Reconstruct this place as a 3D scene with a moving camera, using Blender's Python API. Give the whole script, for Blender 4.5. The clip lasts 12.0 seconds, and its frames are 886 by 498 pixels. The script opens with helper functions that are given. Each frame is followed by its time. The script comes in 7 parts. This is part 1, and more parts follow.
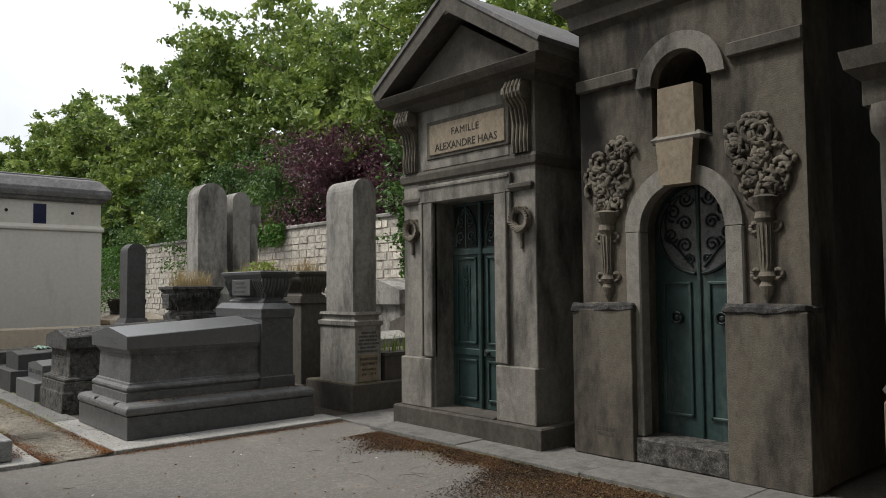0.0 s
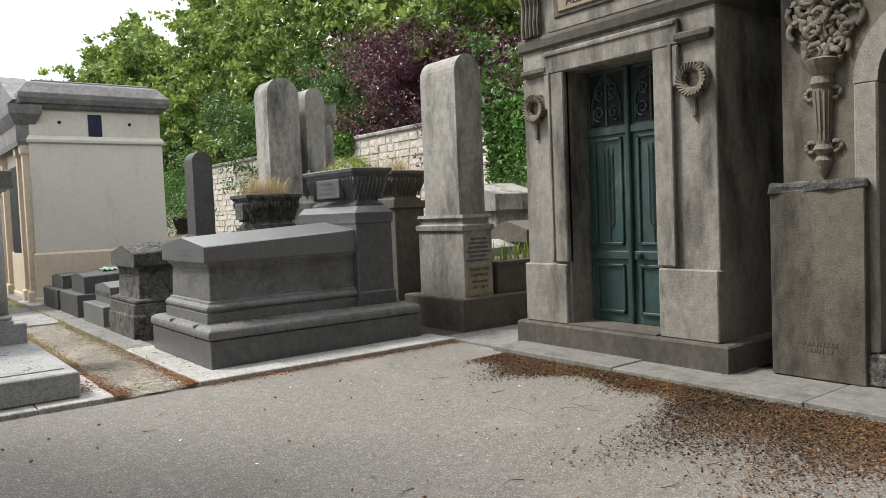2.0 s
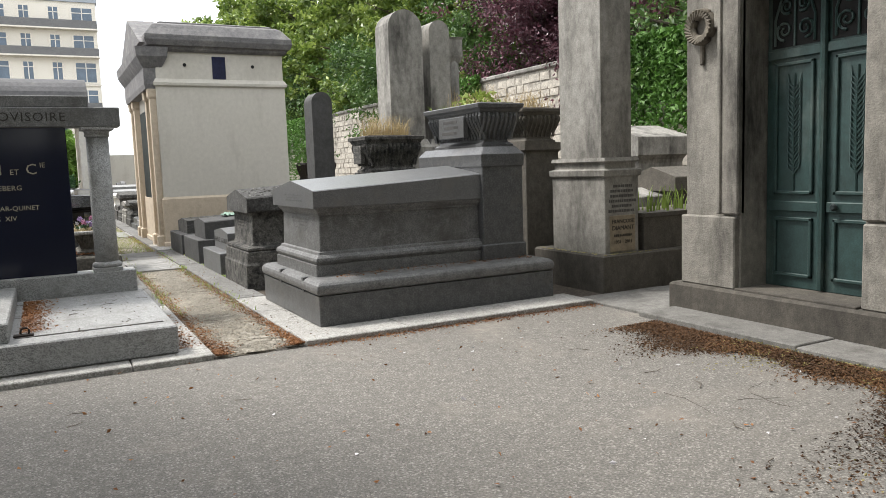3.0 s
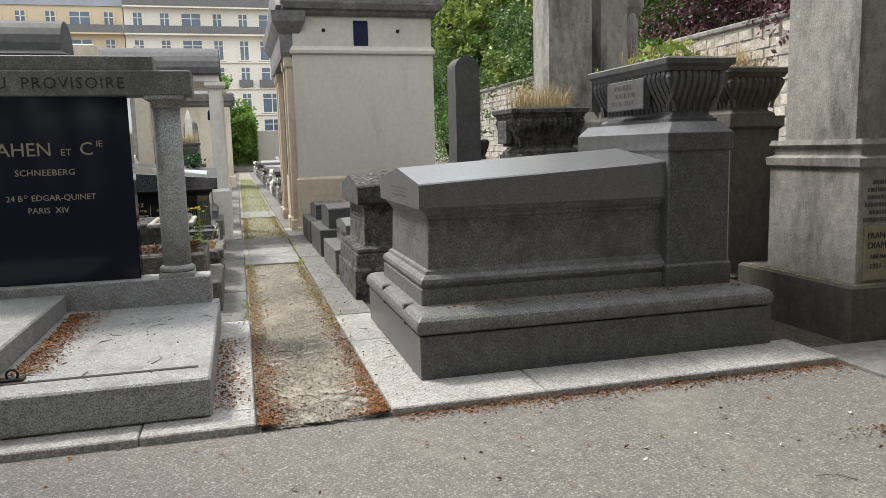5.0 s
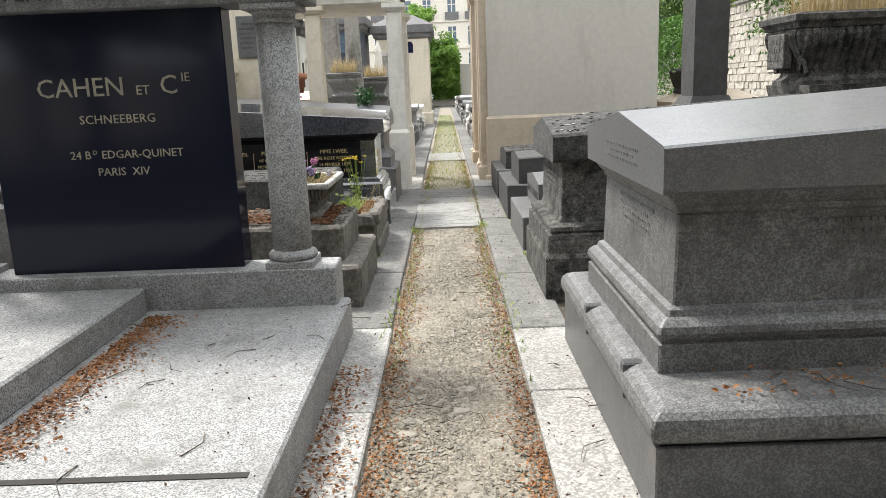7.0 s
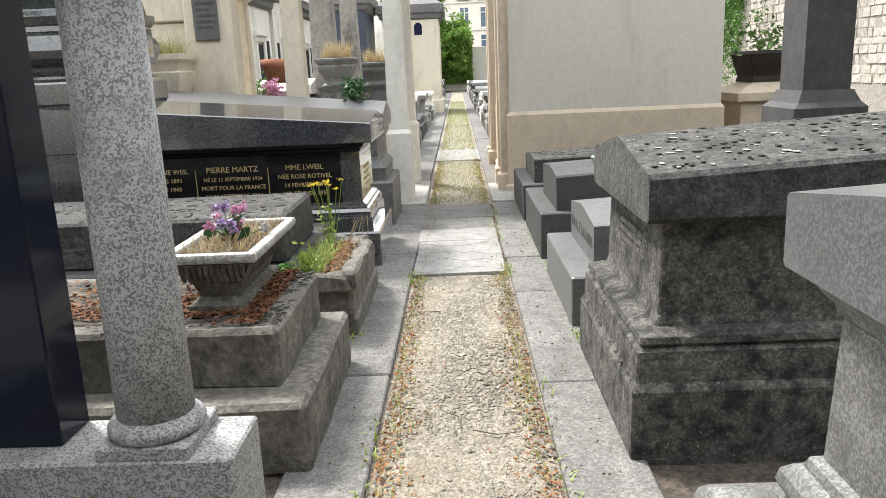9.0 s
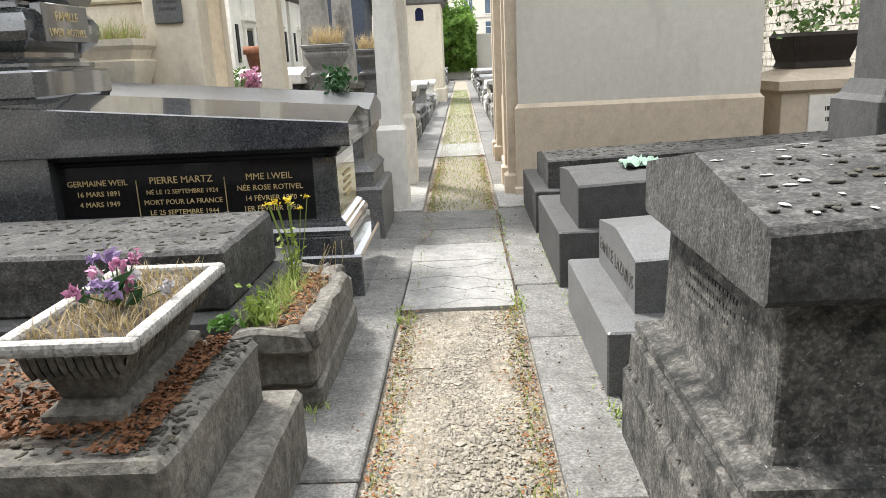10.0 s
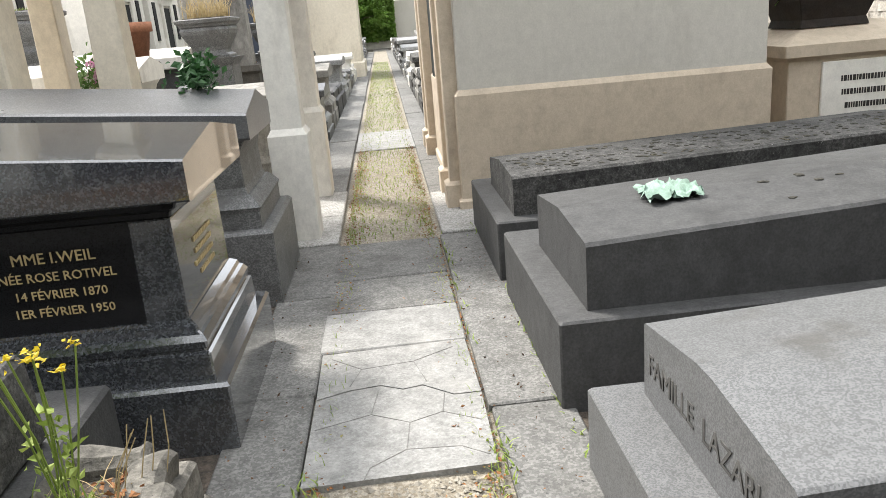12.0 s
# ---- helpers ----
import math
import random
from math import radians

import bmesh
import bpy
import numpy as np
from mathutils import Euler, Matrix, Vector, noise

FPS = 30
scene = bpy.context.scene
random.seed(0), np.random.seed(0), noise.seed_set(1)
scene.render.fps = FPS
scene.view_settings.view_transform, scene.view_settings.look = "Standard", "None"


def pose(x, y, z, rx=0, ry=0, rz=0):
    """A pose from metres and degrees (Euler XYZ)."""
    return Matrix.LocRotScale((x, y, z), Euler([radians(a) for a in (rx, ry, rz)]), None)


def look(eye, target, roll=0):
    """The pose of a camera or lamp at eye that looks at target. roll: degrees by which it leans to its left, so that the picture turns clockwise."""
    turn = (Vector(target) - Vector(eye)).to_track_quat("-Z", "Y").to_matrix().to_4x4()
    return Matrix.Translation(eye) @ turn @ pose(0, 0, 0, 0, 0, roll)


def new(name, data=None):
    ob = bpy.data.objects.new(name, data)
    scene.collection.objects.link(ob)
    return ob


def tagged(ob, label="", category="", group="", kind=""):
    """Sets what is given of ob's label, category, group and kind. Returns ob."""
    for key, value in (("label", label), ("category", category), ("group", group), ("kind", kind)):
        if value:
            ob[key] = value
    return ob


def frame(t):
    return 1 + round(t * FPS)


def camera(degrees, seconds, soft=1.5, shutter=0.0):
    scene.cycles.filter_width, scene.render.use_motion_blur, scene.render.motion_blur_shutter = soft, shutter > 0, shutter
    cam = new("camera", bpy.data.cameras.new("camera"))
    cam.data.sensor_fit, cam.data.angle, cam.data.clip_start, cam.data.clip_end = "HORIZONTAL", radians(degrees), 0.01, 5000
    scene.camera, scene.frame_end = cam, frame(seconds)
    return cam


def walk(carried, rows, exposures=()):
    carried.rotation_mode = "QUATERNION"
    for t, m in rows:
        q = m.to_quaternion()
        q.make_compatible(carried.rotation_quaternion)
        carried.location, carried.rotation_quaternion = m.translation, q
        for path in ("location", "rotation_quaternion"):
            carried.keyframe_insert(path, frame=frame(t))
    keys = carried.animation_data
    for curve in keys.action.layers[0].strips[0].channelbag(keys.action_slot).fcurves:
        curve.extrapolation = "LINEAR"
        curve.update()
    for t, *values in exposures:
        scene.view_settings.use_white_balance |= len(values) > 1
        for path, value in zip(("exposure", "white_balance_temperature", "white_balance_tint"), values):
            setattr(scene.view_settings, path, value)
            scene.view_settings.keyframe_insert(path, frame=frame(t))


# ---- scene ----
cam = camera(61.0, 12.0, 0.8)
PATH = [
    (0, (-2.915, -8.897, 1.843), (-1.59, -7.402, 1.948), -0.5),
    (0.5, (-2.902, -8.374, 1.775), (-1.437, -7.017, 1.882), -0.8),
    (1, (-2.761, -7.899, 1.719), (-1.304, -6.529, 1.747), -1.7),
    (1.5, (-2.555, -7.441, 1.707), (-1.206, -5.967, 1.628), -1.5),
    (2, (-2.397, -6.962, 1.546), (-1.183, -5.375, 1.447), -2.3),
    (2.5, (-2.097, -6.541, 1.463), (-0.922, -4.936, 1.253), -3.1),
    (3, (-1.848, -6.038, 1.461), (-0.922, -4.279, 1.244), -2.0),
    (3.2, (-1.739, -5.812, 1.425), (-0.824, -4.047, 1.211), -2.0),
    (4.8, (-0.815, -4.259, 1.504), (-0.286, -2.348, 1.244), -1.3),
    (5, (-0.763, -4.072, 1.511), (-0.251, -2.157, 1.245), -1.5),
    (5.5, (-0.549, -3.553, 1.511), (-0.154, -1.61, 1.251), -0.6),
    (6, (-0.506, -3.013, 1.485), (-0.454, -1.032, 1.213), -1.2),
    (6.5, (-0.451, -2.454, 1.478), (-0.421, -0.487, 1.12), -2.2),
    (6.7, (-0.382, -2.19, 1.486), (-0.377, -0.228, 1.096), -2.1),
    (8.3, (-0.343, -0.324, 1.54), (-0.405, 1.623, 1.088), -2.5),
    (8.5, (-0.356, -0.073, 1.545), (-0.423, 1.875, 1.095), -2.0),
    (9, (-0.35, 0.482, 1.57), (-0.404, 2.427, 1.111), -2.5),
    (9.5, (-0.26, 1.059, 1.584), (-0.313, 3.0, 1.106), -2.6),
    (10, (-0.313, 1.644, 1.555), (-0.381, 3.582, 1.067), -2.8),
    (10.5, (-0.306, 2.158, 1.558), (-0.38, 4.101, 1.092), -3.9),
    (11, (-0.274, 2.688, 1.598), (-0.378, 4.628, 1.122), -3.6),
    (11.5, (-0.358, 3.202, 1.591), (-0.464, 5.13, 1.069), -3.6),
    (12, (-0.302, 3.752, 1.594), (-0.193, 5.664, 1.017), -4.9),
]
walk(cam, [(t, look(e, a, r)) for t, e, a, r in PATH],
     [(0, -0.42), (0.5, 0.02), (1.0, 0.4), (1.5, 0.5), (2.0, 0.45), (2.6, 0.48), (3.2, 0.48), (4.8, 0.3), (5.5, 0.32), (6.7, 0.6), (8.3, 0.93), (10, 0.92), (12, 0.86)])

# ---- world and light ----
world = bpy.data.worlds.new("world")
scene.world = world
world.use_nodes = True
wn = world.node_tree
sky = wn.nodes.new("ShaderNodeTexSky")
sky.sky_type = "NISHITA"
sky.sun_disc = False
SUN_EL, SUN_AZ = 56.0, -48.0   # degrees above the horizon; degrees clockwise from the path's direction
sky.sun_elevation, sky.sun_rotation = radians(SUN_EL), radians(SUN_AZ)
sky.air_density, sky.dust_density, sky.ozone_density = 1.0, 4.0, 1.0
# clouds: the sky is mostly whitened by a bright overcast
cloud = wn.nodes.new("ShaderNodeTexNoise")
cloud.inputs["Scale"].default_value = 2.2
cloud.inputs["Detail"].default_value = 6
wc = wn.nodes.new("ShaderNodeTexCoord")
wn.links.new(wc.outputs["Generated"], cloud.inputs["Vector"])
ramp = wn.nodes.new("ShaderNodeValToRGB")
ramp.color_ramp.elements[0].position, ramp.color_ramp.elements[1].position = 0.35, 0.7
ramp.color_ramp.elements[0].color = (7.6, 7.9, 8.3, 1)
ramp.color_ramp.elements[1].color = (12.5, 12.6, 12.8, 1)
wn.links.new(cloud.outputs["Fac"], ramp.inputs["Fac"])
mixw = wn.nodes.new("ShaderNodeMixRGB")
mixw.inputs["Fac"].default_value = 0.85
wn.links.new(sky.outputs["Color"], mixw.inputs["Color1"])
wn.links.new(ramp.outputs["Color"], mixw.inputs["Color2"])
# an overcast sky grows brighter towards the zenith
up = wn.nodes.new("ShaderNodeSeparateXYZ")
wn.links.new(wc.outputs["Generated"], up.inputs["Vector"])
rise = wn.nodes.new("ShaderNodeMapRange")
rise.inputs["To Min"].default_value, rise.inputs["To Max"].default_value = 1.35, 1.45
wn.links.new(up.outputs["Z"], rise.inputs["Value"])
tint = wn.nodes.new("ShaderNodeMixRGB")
tint.blend_type = "MULTIPLY"
tint.inputs["Fac"].default_value = 1.0
wn.links.new(mixw.outputs["Color"], tint.inputs["Color1"])
wn.links.new(rise.outputs["Result"], tint.inputs["Color2"])
wn.links.new(tint.outputs["Color"], wn.nodes["Background"].inputs["Color"])
wn.nodes["Background"].inputs["Strength"].default_value = 0.12
sun = new("sun", bpy.data.lights.new("sun", "SUN"))
sun.data.energy, sun.data.angle, sun.data.color = 3.4, radians(11), (1.0, 0.965, 0.91)
az, el = radians(SUN_AZ), radians(SUN_EL)
sun.matrix_world = look((40 * math.sin(az) * math.cos(el), 40 * math.cos(az) * math.cos(el), 40 * math.sin(el)), (0, 0, 0))


# ---- materials ----
def nodes_of(name):
    m = bpy.data.materials.new(name)
    m.use_nodes = True
    nt = m.node_tree
    return m, nt, nt.nodes["Principled BSDF"]


def noise_node(nt, scale, detail=4, stretch=None, rough=0.55):
    geo = nt.nodes.new("ShaderNodeNewGeometry")
    tex = nt.nodes.new("ShaderNodeTexNoise")
    tex.inputs["Scale"].default_value, tex.inputs["Detail"].default_value = scale, detail
    tex.inputs["Roughness"].default_value = rough
    if stretch:
        mp = nt.nodes.new("ShaderNodeMapping")
        mp.inputs["Scale"].default_value = stretch
        nt.links.new(geo.outputs["Position"], mp.inputs["Vector"])
        nt.links.new(mp.outputs["Vector"], tex.inputs["Vector"])
    else:
        nt.links.new(geo.outputs["Position"], tex.inputs["Vector"])
    return tex


def step_node(nt, source, lo, hi):
    r = nt.nodes.new("ShaderNodeMapRange")
    r.inputs["From Min"].default_value, r.inputs["From Max"].default_value = lo, hi
    nt.links.new(source, r.inputs["Value"])
    return r.outputs["Result"]


def blend(nt, fac, a, b, mode="MIX"):
    m = nt.nodes.new("ShaderNodeMixRGB")
    m.blend_type = mode
    for socket, v in (("Fac", fac), ("Color1", a), ("Color2", b)):
        if hasattr(v, "is_linked"):
            nt.links.new(v, m.inputs[socket])
        elif socket == "Fac":
            m.inputs[socket].default_value = v
        else:
            m.inputs[socket].default_value = (*v, 1)
    return m.outputs["Color"]


def surface(name, base, second, stain=None, stain_amount=0.5, grain=60.0, grain_amount=0.25, rough=0.85, bump=0.25,
            big=1.3, streak=False, spots=None, spot_scale=9.0, spot_cut=0.12, metal=0.0, coat=0.0, gloss_var=0.1, piece=0.0,
            grain_detail=3, speck=None, mottle=0.28, soft=None, stain_scale=None, ior=1.5):
    """A weathered surface: two base tones in large patches, fine grain, stains (in runs if streak) and round spots."""
    m, nt, bsdf = nodes_of(name)
    large = noise_node(nt, big, 5)
    c = blend(nt, step_node(nt, large.outputs["Fac"], 0.35, 0.65), base, second)
    fine = noise_node(nt, grain, grain_detail, rough=0.7)
    lo = tuple(max(0.0, v * (1 - 1.6 * grain_amount)) for v in base)
    hi = tuple(min(1.0, v * (1 + 1.4 * grain_amount)) for v in base)
    g = blend(nt, step_node(nt, fine.outputs["Fac"], 0.3, 0.7), lo, hi)
    c = blend(nt, min(0.85, 0.3 + grain_amount), c, g)
    if speck:   # crystals or chippings: scale, dark and light tone, share of light ones, strength
        geo = nt.nodes.new("ShaderNodeNewGeometry")
        vor = nt.nodes.new("ShaderNodeTexVoronoi")
        vor.inputs["Scale"].default_value = speck[0]
        nt.links.new(geo.outputs["Position"], vor.inputs["Vector"])
        sep = nt.nodes.new("ShaderNodeSeparateColor")
        nt.links.new(vor.outputs["Color"], sep.inputs["Color"])
        cr = blend(nt, step_node(nt, sep.outputs["Red"], 1 - speck[3] - 0.12, 1 - speck[3] + 0.12), speck[1], speck[2])
        c = blend(nt, speck[4], c, cr)
    if stain:
        st = noise_node(nt, stain_scale or (3.1 if not streak else 2.4), 8, (1, 1, 0.3) if streak else None, 0.68)
        lo_cut = 0.62 - 0.25 * stain_amount
        f = step_node(nt, st.outputs["Fac"], lo_cut, lo_cut + (soft or 0.18 + 0.05 * stain_amount))
        c = blend(nt, f, c, stain)
    if mottle:   # fine blotches and pits between grain and stain
        mt = noise_node(nt, 13.0, 9, (1, 1, 0.8), 0.72)
        v = nt.nodes.new("ShaderNodeMapRange")
        v.inputs["From Min"].default_value, v.inputs["From Max"].default_value = 0.34, 0.66
        v.inputs["To Min"].default_value, v.inputs["To Max"].default_value = 1 - mottle, 1 + mottle * 0.8
        nt.links.new(mt.outputs["Fac"], v.inputs["Value"])
        hsv = nt.nodes.new("ShaderNodeHueSaturation")
        nt.links.new(v.outputs["Result"], hsv.inputs["Value"])
        nt.links.new(c, hsv.inputs["Color"])
        c = hsv.outputs["Color"]
    if spots:
        geo = nt.nodes.new("ShaderNodeNewGeometry")
        vor = nt.nodes.new("ShaderNodeTexVoronoi")
        vor.inputs["Scale"].default_value = spot_scale
        warp = noise_node(nt, spot_scale * 1.7, 3)
        add = nt.nodes.new("ShaderNodeVectorMath")
        add.operation = "MULTIPLY_ADD"
        add.inputs[1].default_value = (0.12, 0.12, 0.12)
        nt.links.new(warp.outputs["Color"], add.inputs[0])
        nt.links.new(geo.outputs["Position"], add.inputs[2])
        nt.links.new(add.outputs["Vector"], vor.inputs["Vector"])
        f = step_node(nt, vor.outputs["Distance"], spot_cut, spot_cut * 0.7)
        pick = noise_node(nt, 1.7, 2)
        mul = nt.nodes.new("ShaderNodeMath")
        mul.operation = "MULTIPLY"
        nt.links.new(f, mul.inputs[0])
        nt.links.new(step_node(nt, pick.outputs["Fac"], 0.42, 0.55), mul.inputs[1])
        c = blend(nt, mul.outputs["Value"], c, spots)
    if piece:
        info = nt.nodes.new("ShaderNodeObjectInfo")
        v = nt.nodes.new("ShaderNodeMapRange")
        v.inputs["To Min"].default_value, v.inputs["To Max"].default_value = 1 - piece, 1 + piece
        nt.links.new(info.outputs["Random"], v.inputs["Value"])
        hsv = nt.nodes.new("ShaderNodeHueSaturation")
        nt.links.new(v.outputs["Result"], hsv.inputs["Value"])
        nt.links.new(c, hsv.inputs["Color"])
        c = hsv.outputs["Color"]
    nt.links.new(c, bsdf.inputs["Base Color"])
    rr = nt.nodes.new("ShaderNodeMapRange")
    rr.inputs["To Min"].default_value, rr.inputs["To Max"].default_value = max(0.02, rough - gloss_var), min(1.0, rough + gloss_var)
    nt.links.new(large.outputs["Fac"], rr.inputs["Value"])
    nt.links.new(rr.outputs["Result"], bsdf.inputs["Roughness"])
    bsdf.inputs["Metallic"].default_value = metal
    bsdf.inputs["IOR"].default_value = ior
    bsdf.inputs["Coat Weight"].default_value = coat
    if bump:
        b = nt.nodes.new("ShaderNodeBump")
        b.inputs["Strength"].default_value, b.inputs["Distance"].default_value = bump, 0.01
        nt.links.new(fine.outputs["Fac"], b.inputs["Height"])
        nt.links.new(b.outputs["Normal"], bsdf.inputs["Normal"])
    return m


def leafy(name, a, b, rough=0.55, trans=0.25):
    m, nt, bsdf = nodes_of(name)
    geo = nt.nodes.new("ShaderNodeNewGeometry")
    big = noise_node(nt, 0.7, 3)
    c1 = blend(nt, geo.outputs["Random Per Island"], a, b)
    c = blend(nt, step_node(nt, big.outputs["Fac"], 0.35, 0.65), c1, tuple(v * 0.72 for v in a))
    nt.links.new(c, bsdf.inputs["Base Color"])
    bsdf.inputs["Roughness"].default_value = rough
    tr = nt.nodes.new("ShaderNodeBsdfTranslucent")
    nt.links.new(c, tr.inputs["Color"])
    mx = nt.nodes.new("ShaderNodeMixShader")
    mx.inputs["Fac"].default_value = trans
    nt.links.new(bsdf.outputs["BSDF"], mx.inputs[1])
    nt.links.new(tr.outputs["BSDF"], mx.inputs[2])
    nt.links.new(mx.outputs["Shader"], nt.nodes["Material Output"].inputs["Surface"])
    return m


ASPHALT = surface("asphalt", (0.211, 0.197, 0.177), (0.167, 0.155, 0.138), (0.261, 0.236, 0.203), 0.35, 75, 0.5, 0.9, 0.9, 0.35, speck=(105, (0.1, 0.093, 0.082), (0.46, 0.435, 0.395), 0.12, 0.42), soft=0.3, stain_scale=0.9, mottle=0.2)
GRAVEL = surface("gravel", (0.262, 0.23, 0.178), (0.21, 0.182, 0.136), (0.13, 0.098, 0.062), 0.45, 70, 0.4, 0.95, 0.9, 1.2, speck=(80, (0.14, 0.122, 0.09), (0.38, 0.35, 0.295), 0.4, 0.42), soft=0.3, mottle=0.14)
PEBBLE = surface("pebble", (0.31, 0.283, 0.236), (0.235, 0.213, 0.174), None, 0, 80, 0.2, 0.9, 0.2, 9)
SOIL = surface("soil", (0.075, 0.06, 0.046), (0.05, 0.042, 0.034), None, 0, 40, 0.5, 0.95, 0.8, 2, mottle=0.5)
KERB = surface("kerb_stone", (0.172, 0.168, 0.157), (0.124, 0.121, 0.113), (0.066, 0.062, 0.055), 0.5, 90, 0.3, 0.85, 0.4, 0.9, piece=0.14, speck=(100, (0.085, 0.083, 0.078), (0.25, 0.245, 0.23), 0.4, 0.4), soft=0.3, mottle=0.26)
PALE_KERB = surface("pale_kerb_stone", (0.344, 0.334, 0.31), (0.267, 0.258, 0.238), (0.146, 0.135, 0.116), 0.45, 90, 0.25, 0.85, 0.35, 0.9, piece=0.1, speck=(100, (0.19, 0.184, 0.17), (0.46, 0.45, 0.43), 0.5, 0.55), soft=0.35, mottle=0.16)
GRANITE = surface("grey_granite", (0.259, 0.259, 0.256), (0.218, 0.218, 0.215), (0.142, 0.139, 0.127), 0.4, 120, 0.4, 0.6, 0.12, 1.0, gloss_var=0.12, speck=(185, (0.07, 0.07, 0.07), (0.4, 0.4, 0.39), 0.6, 0.62), mottle=0.14)
LIGHT_GRANITE = surface("light_grey_granite", (0.118, 0.12, 0.121), (0.1, 0.101, 0.102), (0.0773, 0.0739, 0.0685), 0.3, 150, 0.3, 0.45, 0.12, 1.0, gloss_var=0.12, speck=(210, (0.075, 0.075, 0.075), (0.21, 0.21, 0.208), 0.5, 0.4), mottle=0.12)
FLAG = surface("grey_flagstone", (0.255, 0.251, 0.238), (0.217, 0.212, 0.202), (0.315, 0.306, 0.285), 0.35, 80, 0.25, 0.85, 0.3, 1.3, speck=(110, (0.17, 0.167, 0.158), (0.34, 0.332, 0.315), 0.4, 0.25))
GREY_KERB = surface("dirty_grey_kerb", (0.18, 0.174, 0.161), (0.143, 0.137, 0.128), (0.09, 0.084, 0.075), 0.45, 90, 0.3, 0.88, 0.4, 1.1, piece=0.1)
LID_GRANITE = surface("polished_grey_granite_lid", (0.125, 0.128, 0.132), (0.105, 0.108, 0.112), (0.14, 0.135, 0.125), 0.3, 160, 0.3, 0.3, 0.05, 0.9, gloss_var=0.06, speck=(170, (0.06, 0.062, 0.065), (0.2, 0.2, 0.202), 0.4, 0.4), mottle=0.12, ior=1.8)
MOSS_DARK = surface("dark_moss_cushion", (0.05, 0.047, 0.038), (0.035, 0.033, 0.028), (0.085, 0.075, 0.05), 0.4, 90, 0.4, 0.98, 0.9, 4)
PALE_LICHEN = surface("pale_lichen_crust", (0.5, 0.49, 0.46), (0.4, 0.39, 0.36), None, 0, 80, 0.25, 0.95, 0.5, 5)
DARK_GRANITE = surface("dark_grey_granite", (0.085, 0.087, 0.09), (0.068, 0.07, 0.073), (0.115, 0.108, 0.098), 0.3, 160, 0.3, 0.34, 0.1, 0.9, gloss_var=0.1, speck=(165, (0.036, 0.037, 0.038), (0.16, 0.16, 0.16), 0.4, 0.45))
MID_GRANITE = surface("mid_grey_granite", (0.14, 0.14, 0.137), (0.11, 0.11, 0.108), (0.07, 0.067, 0.061), 0.4, 150, 0.3, 0.5, 0.12, 1.0, gloss_var=0.12, speck=(165, (0.06, 0.06, 0.06), (0.25, 0.25, 0.246), 0.45, 0.48))
BLACK_GRANITE = surface("polished_black_granite", (0.010, 0.012, 0.024), (0.008, 0.0095, 0.019), None, 0, 240, 0.3, 0.1, 0.0, 0.8, gloss_var=0.03, mottle=0, ior=1.33)
CHARCOAL = surface("polished_charcoal_granite", (0.05, 0.053, 0.058), (0.04, 0.042, 0.047), None, 0, 170, 0.5, 0.1, 0.02, 0.8, gloss_var=0.04, speck=(130, (0.025, 0.027, 0.03), (0.13, 0.137, 0.145), 0.32, 0.42), coat=1.0, mottle=0.1, ior=1.85)
LIME = surface("weathered_limestone", (0.31, 0.297, 0.27), (0.2, 0.19, 0.17), (0.06, 0.056, 0.05), 0.58, 70, 0.2, 0.9, 0.4, 0.9, streak=True, soft=0.2, stain_scale=2.2)
LIME_M = surface("grimy_limestone", (0.27, 0.253, 0.222), (0.18, 0.168, 0.146), (0.035, 0.032, 0.028), 0.55, 70, 0.18, 0.92, 0.55, 0.7, streak=True, soft=0.2, stain_scale=1.7, mottle=0.22)
# Darker copy of the grimy limestone: overhead shade is put into its tones.
LIME_R_SHADED = surface("grimed_limestone_shade_tint", (0.155, 0.135, 0.106), (0.09, 0.078, 0.061), (0.02, 0.018, 0.015), 0.72, 70, 0.18, 0.92, 0.55, 0.6, streak=True, soft=0.18, stain_scale=1.3, mottle=0.22)
BLACK_STONE = surface("black_granite", (0.012, 0.012, 0.013), (0.009, 0.009, 0.01), None, 0, 200, 0.4, 0.1, 0.0, 0.8, gloss_var=0.03, mottle=0.1, ior=1.4)
LIME_CARVED = surface("carved_limestone", (0.176, 0.154, 0.121), (0.115, 0.101, 0.081), (0.0369, 0.0325, 0.0273), 0.6, 60, 0.2, 0.92, 0.5, 1.6, soft=0.25, stain_scale=2.0)
LIME_DARK = surface("sooty_limestone", (0.105, 0.094, 0.078), (0.07, 0.063, 0.053), (0.03, 0.027, 0.023), 0.6, 65, 0.25, 0.92, 0.4, 0.8, streak=True, soft=0.3, stain_scale=1.6)
SIGN = surface("sign_stone", (0.27, 0.22, 0.155), (0.225, 0.185, 0.132), (0.14, 0.117, 0.09), 0.4, 90, 0.12, 0.8, 0.15, 1.2, soft=0.3)
PLASTER = surface("pale_stone_render", (0.56, 0.532, 0.476), (0.493, 0.465, 0.409), (0.347, 0.319, 0.274), 0.42, 70, 0.1, 0.92, 0.18, 0.5, streak=True, soft=0.35, stain_scale=1.2, mottle=0.08)
SAND = surface("sand_coloured_stone", (0.53, 0.445, 0.345), (0.46, 0.385, 0.295), (0.33, 0.27, 0.21), 0.4, 80, 0.1, 0.9, 0.18, 0.7, soft=0.3, mottle=0.12)
TAN_DARK = surface("dull_sandstone", (0.2, 0.155, 0.11), (0.15, 0.118, 0.086), (0.07, 0.06, 0.048), 0.5, 70, 0.2, 0.92, 0.3, 0.9, streak=True, soft=0.3)
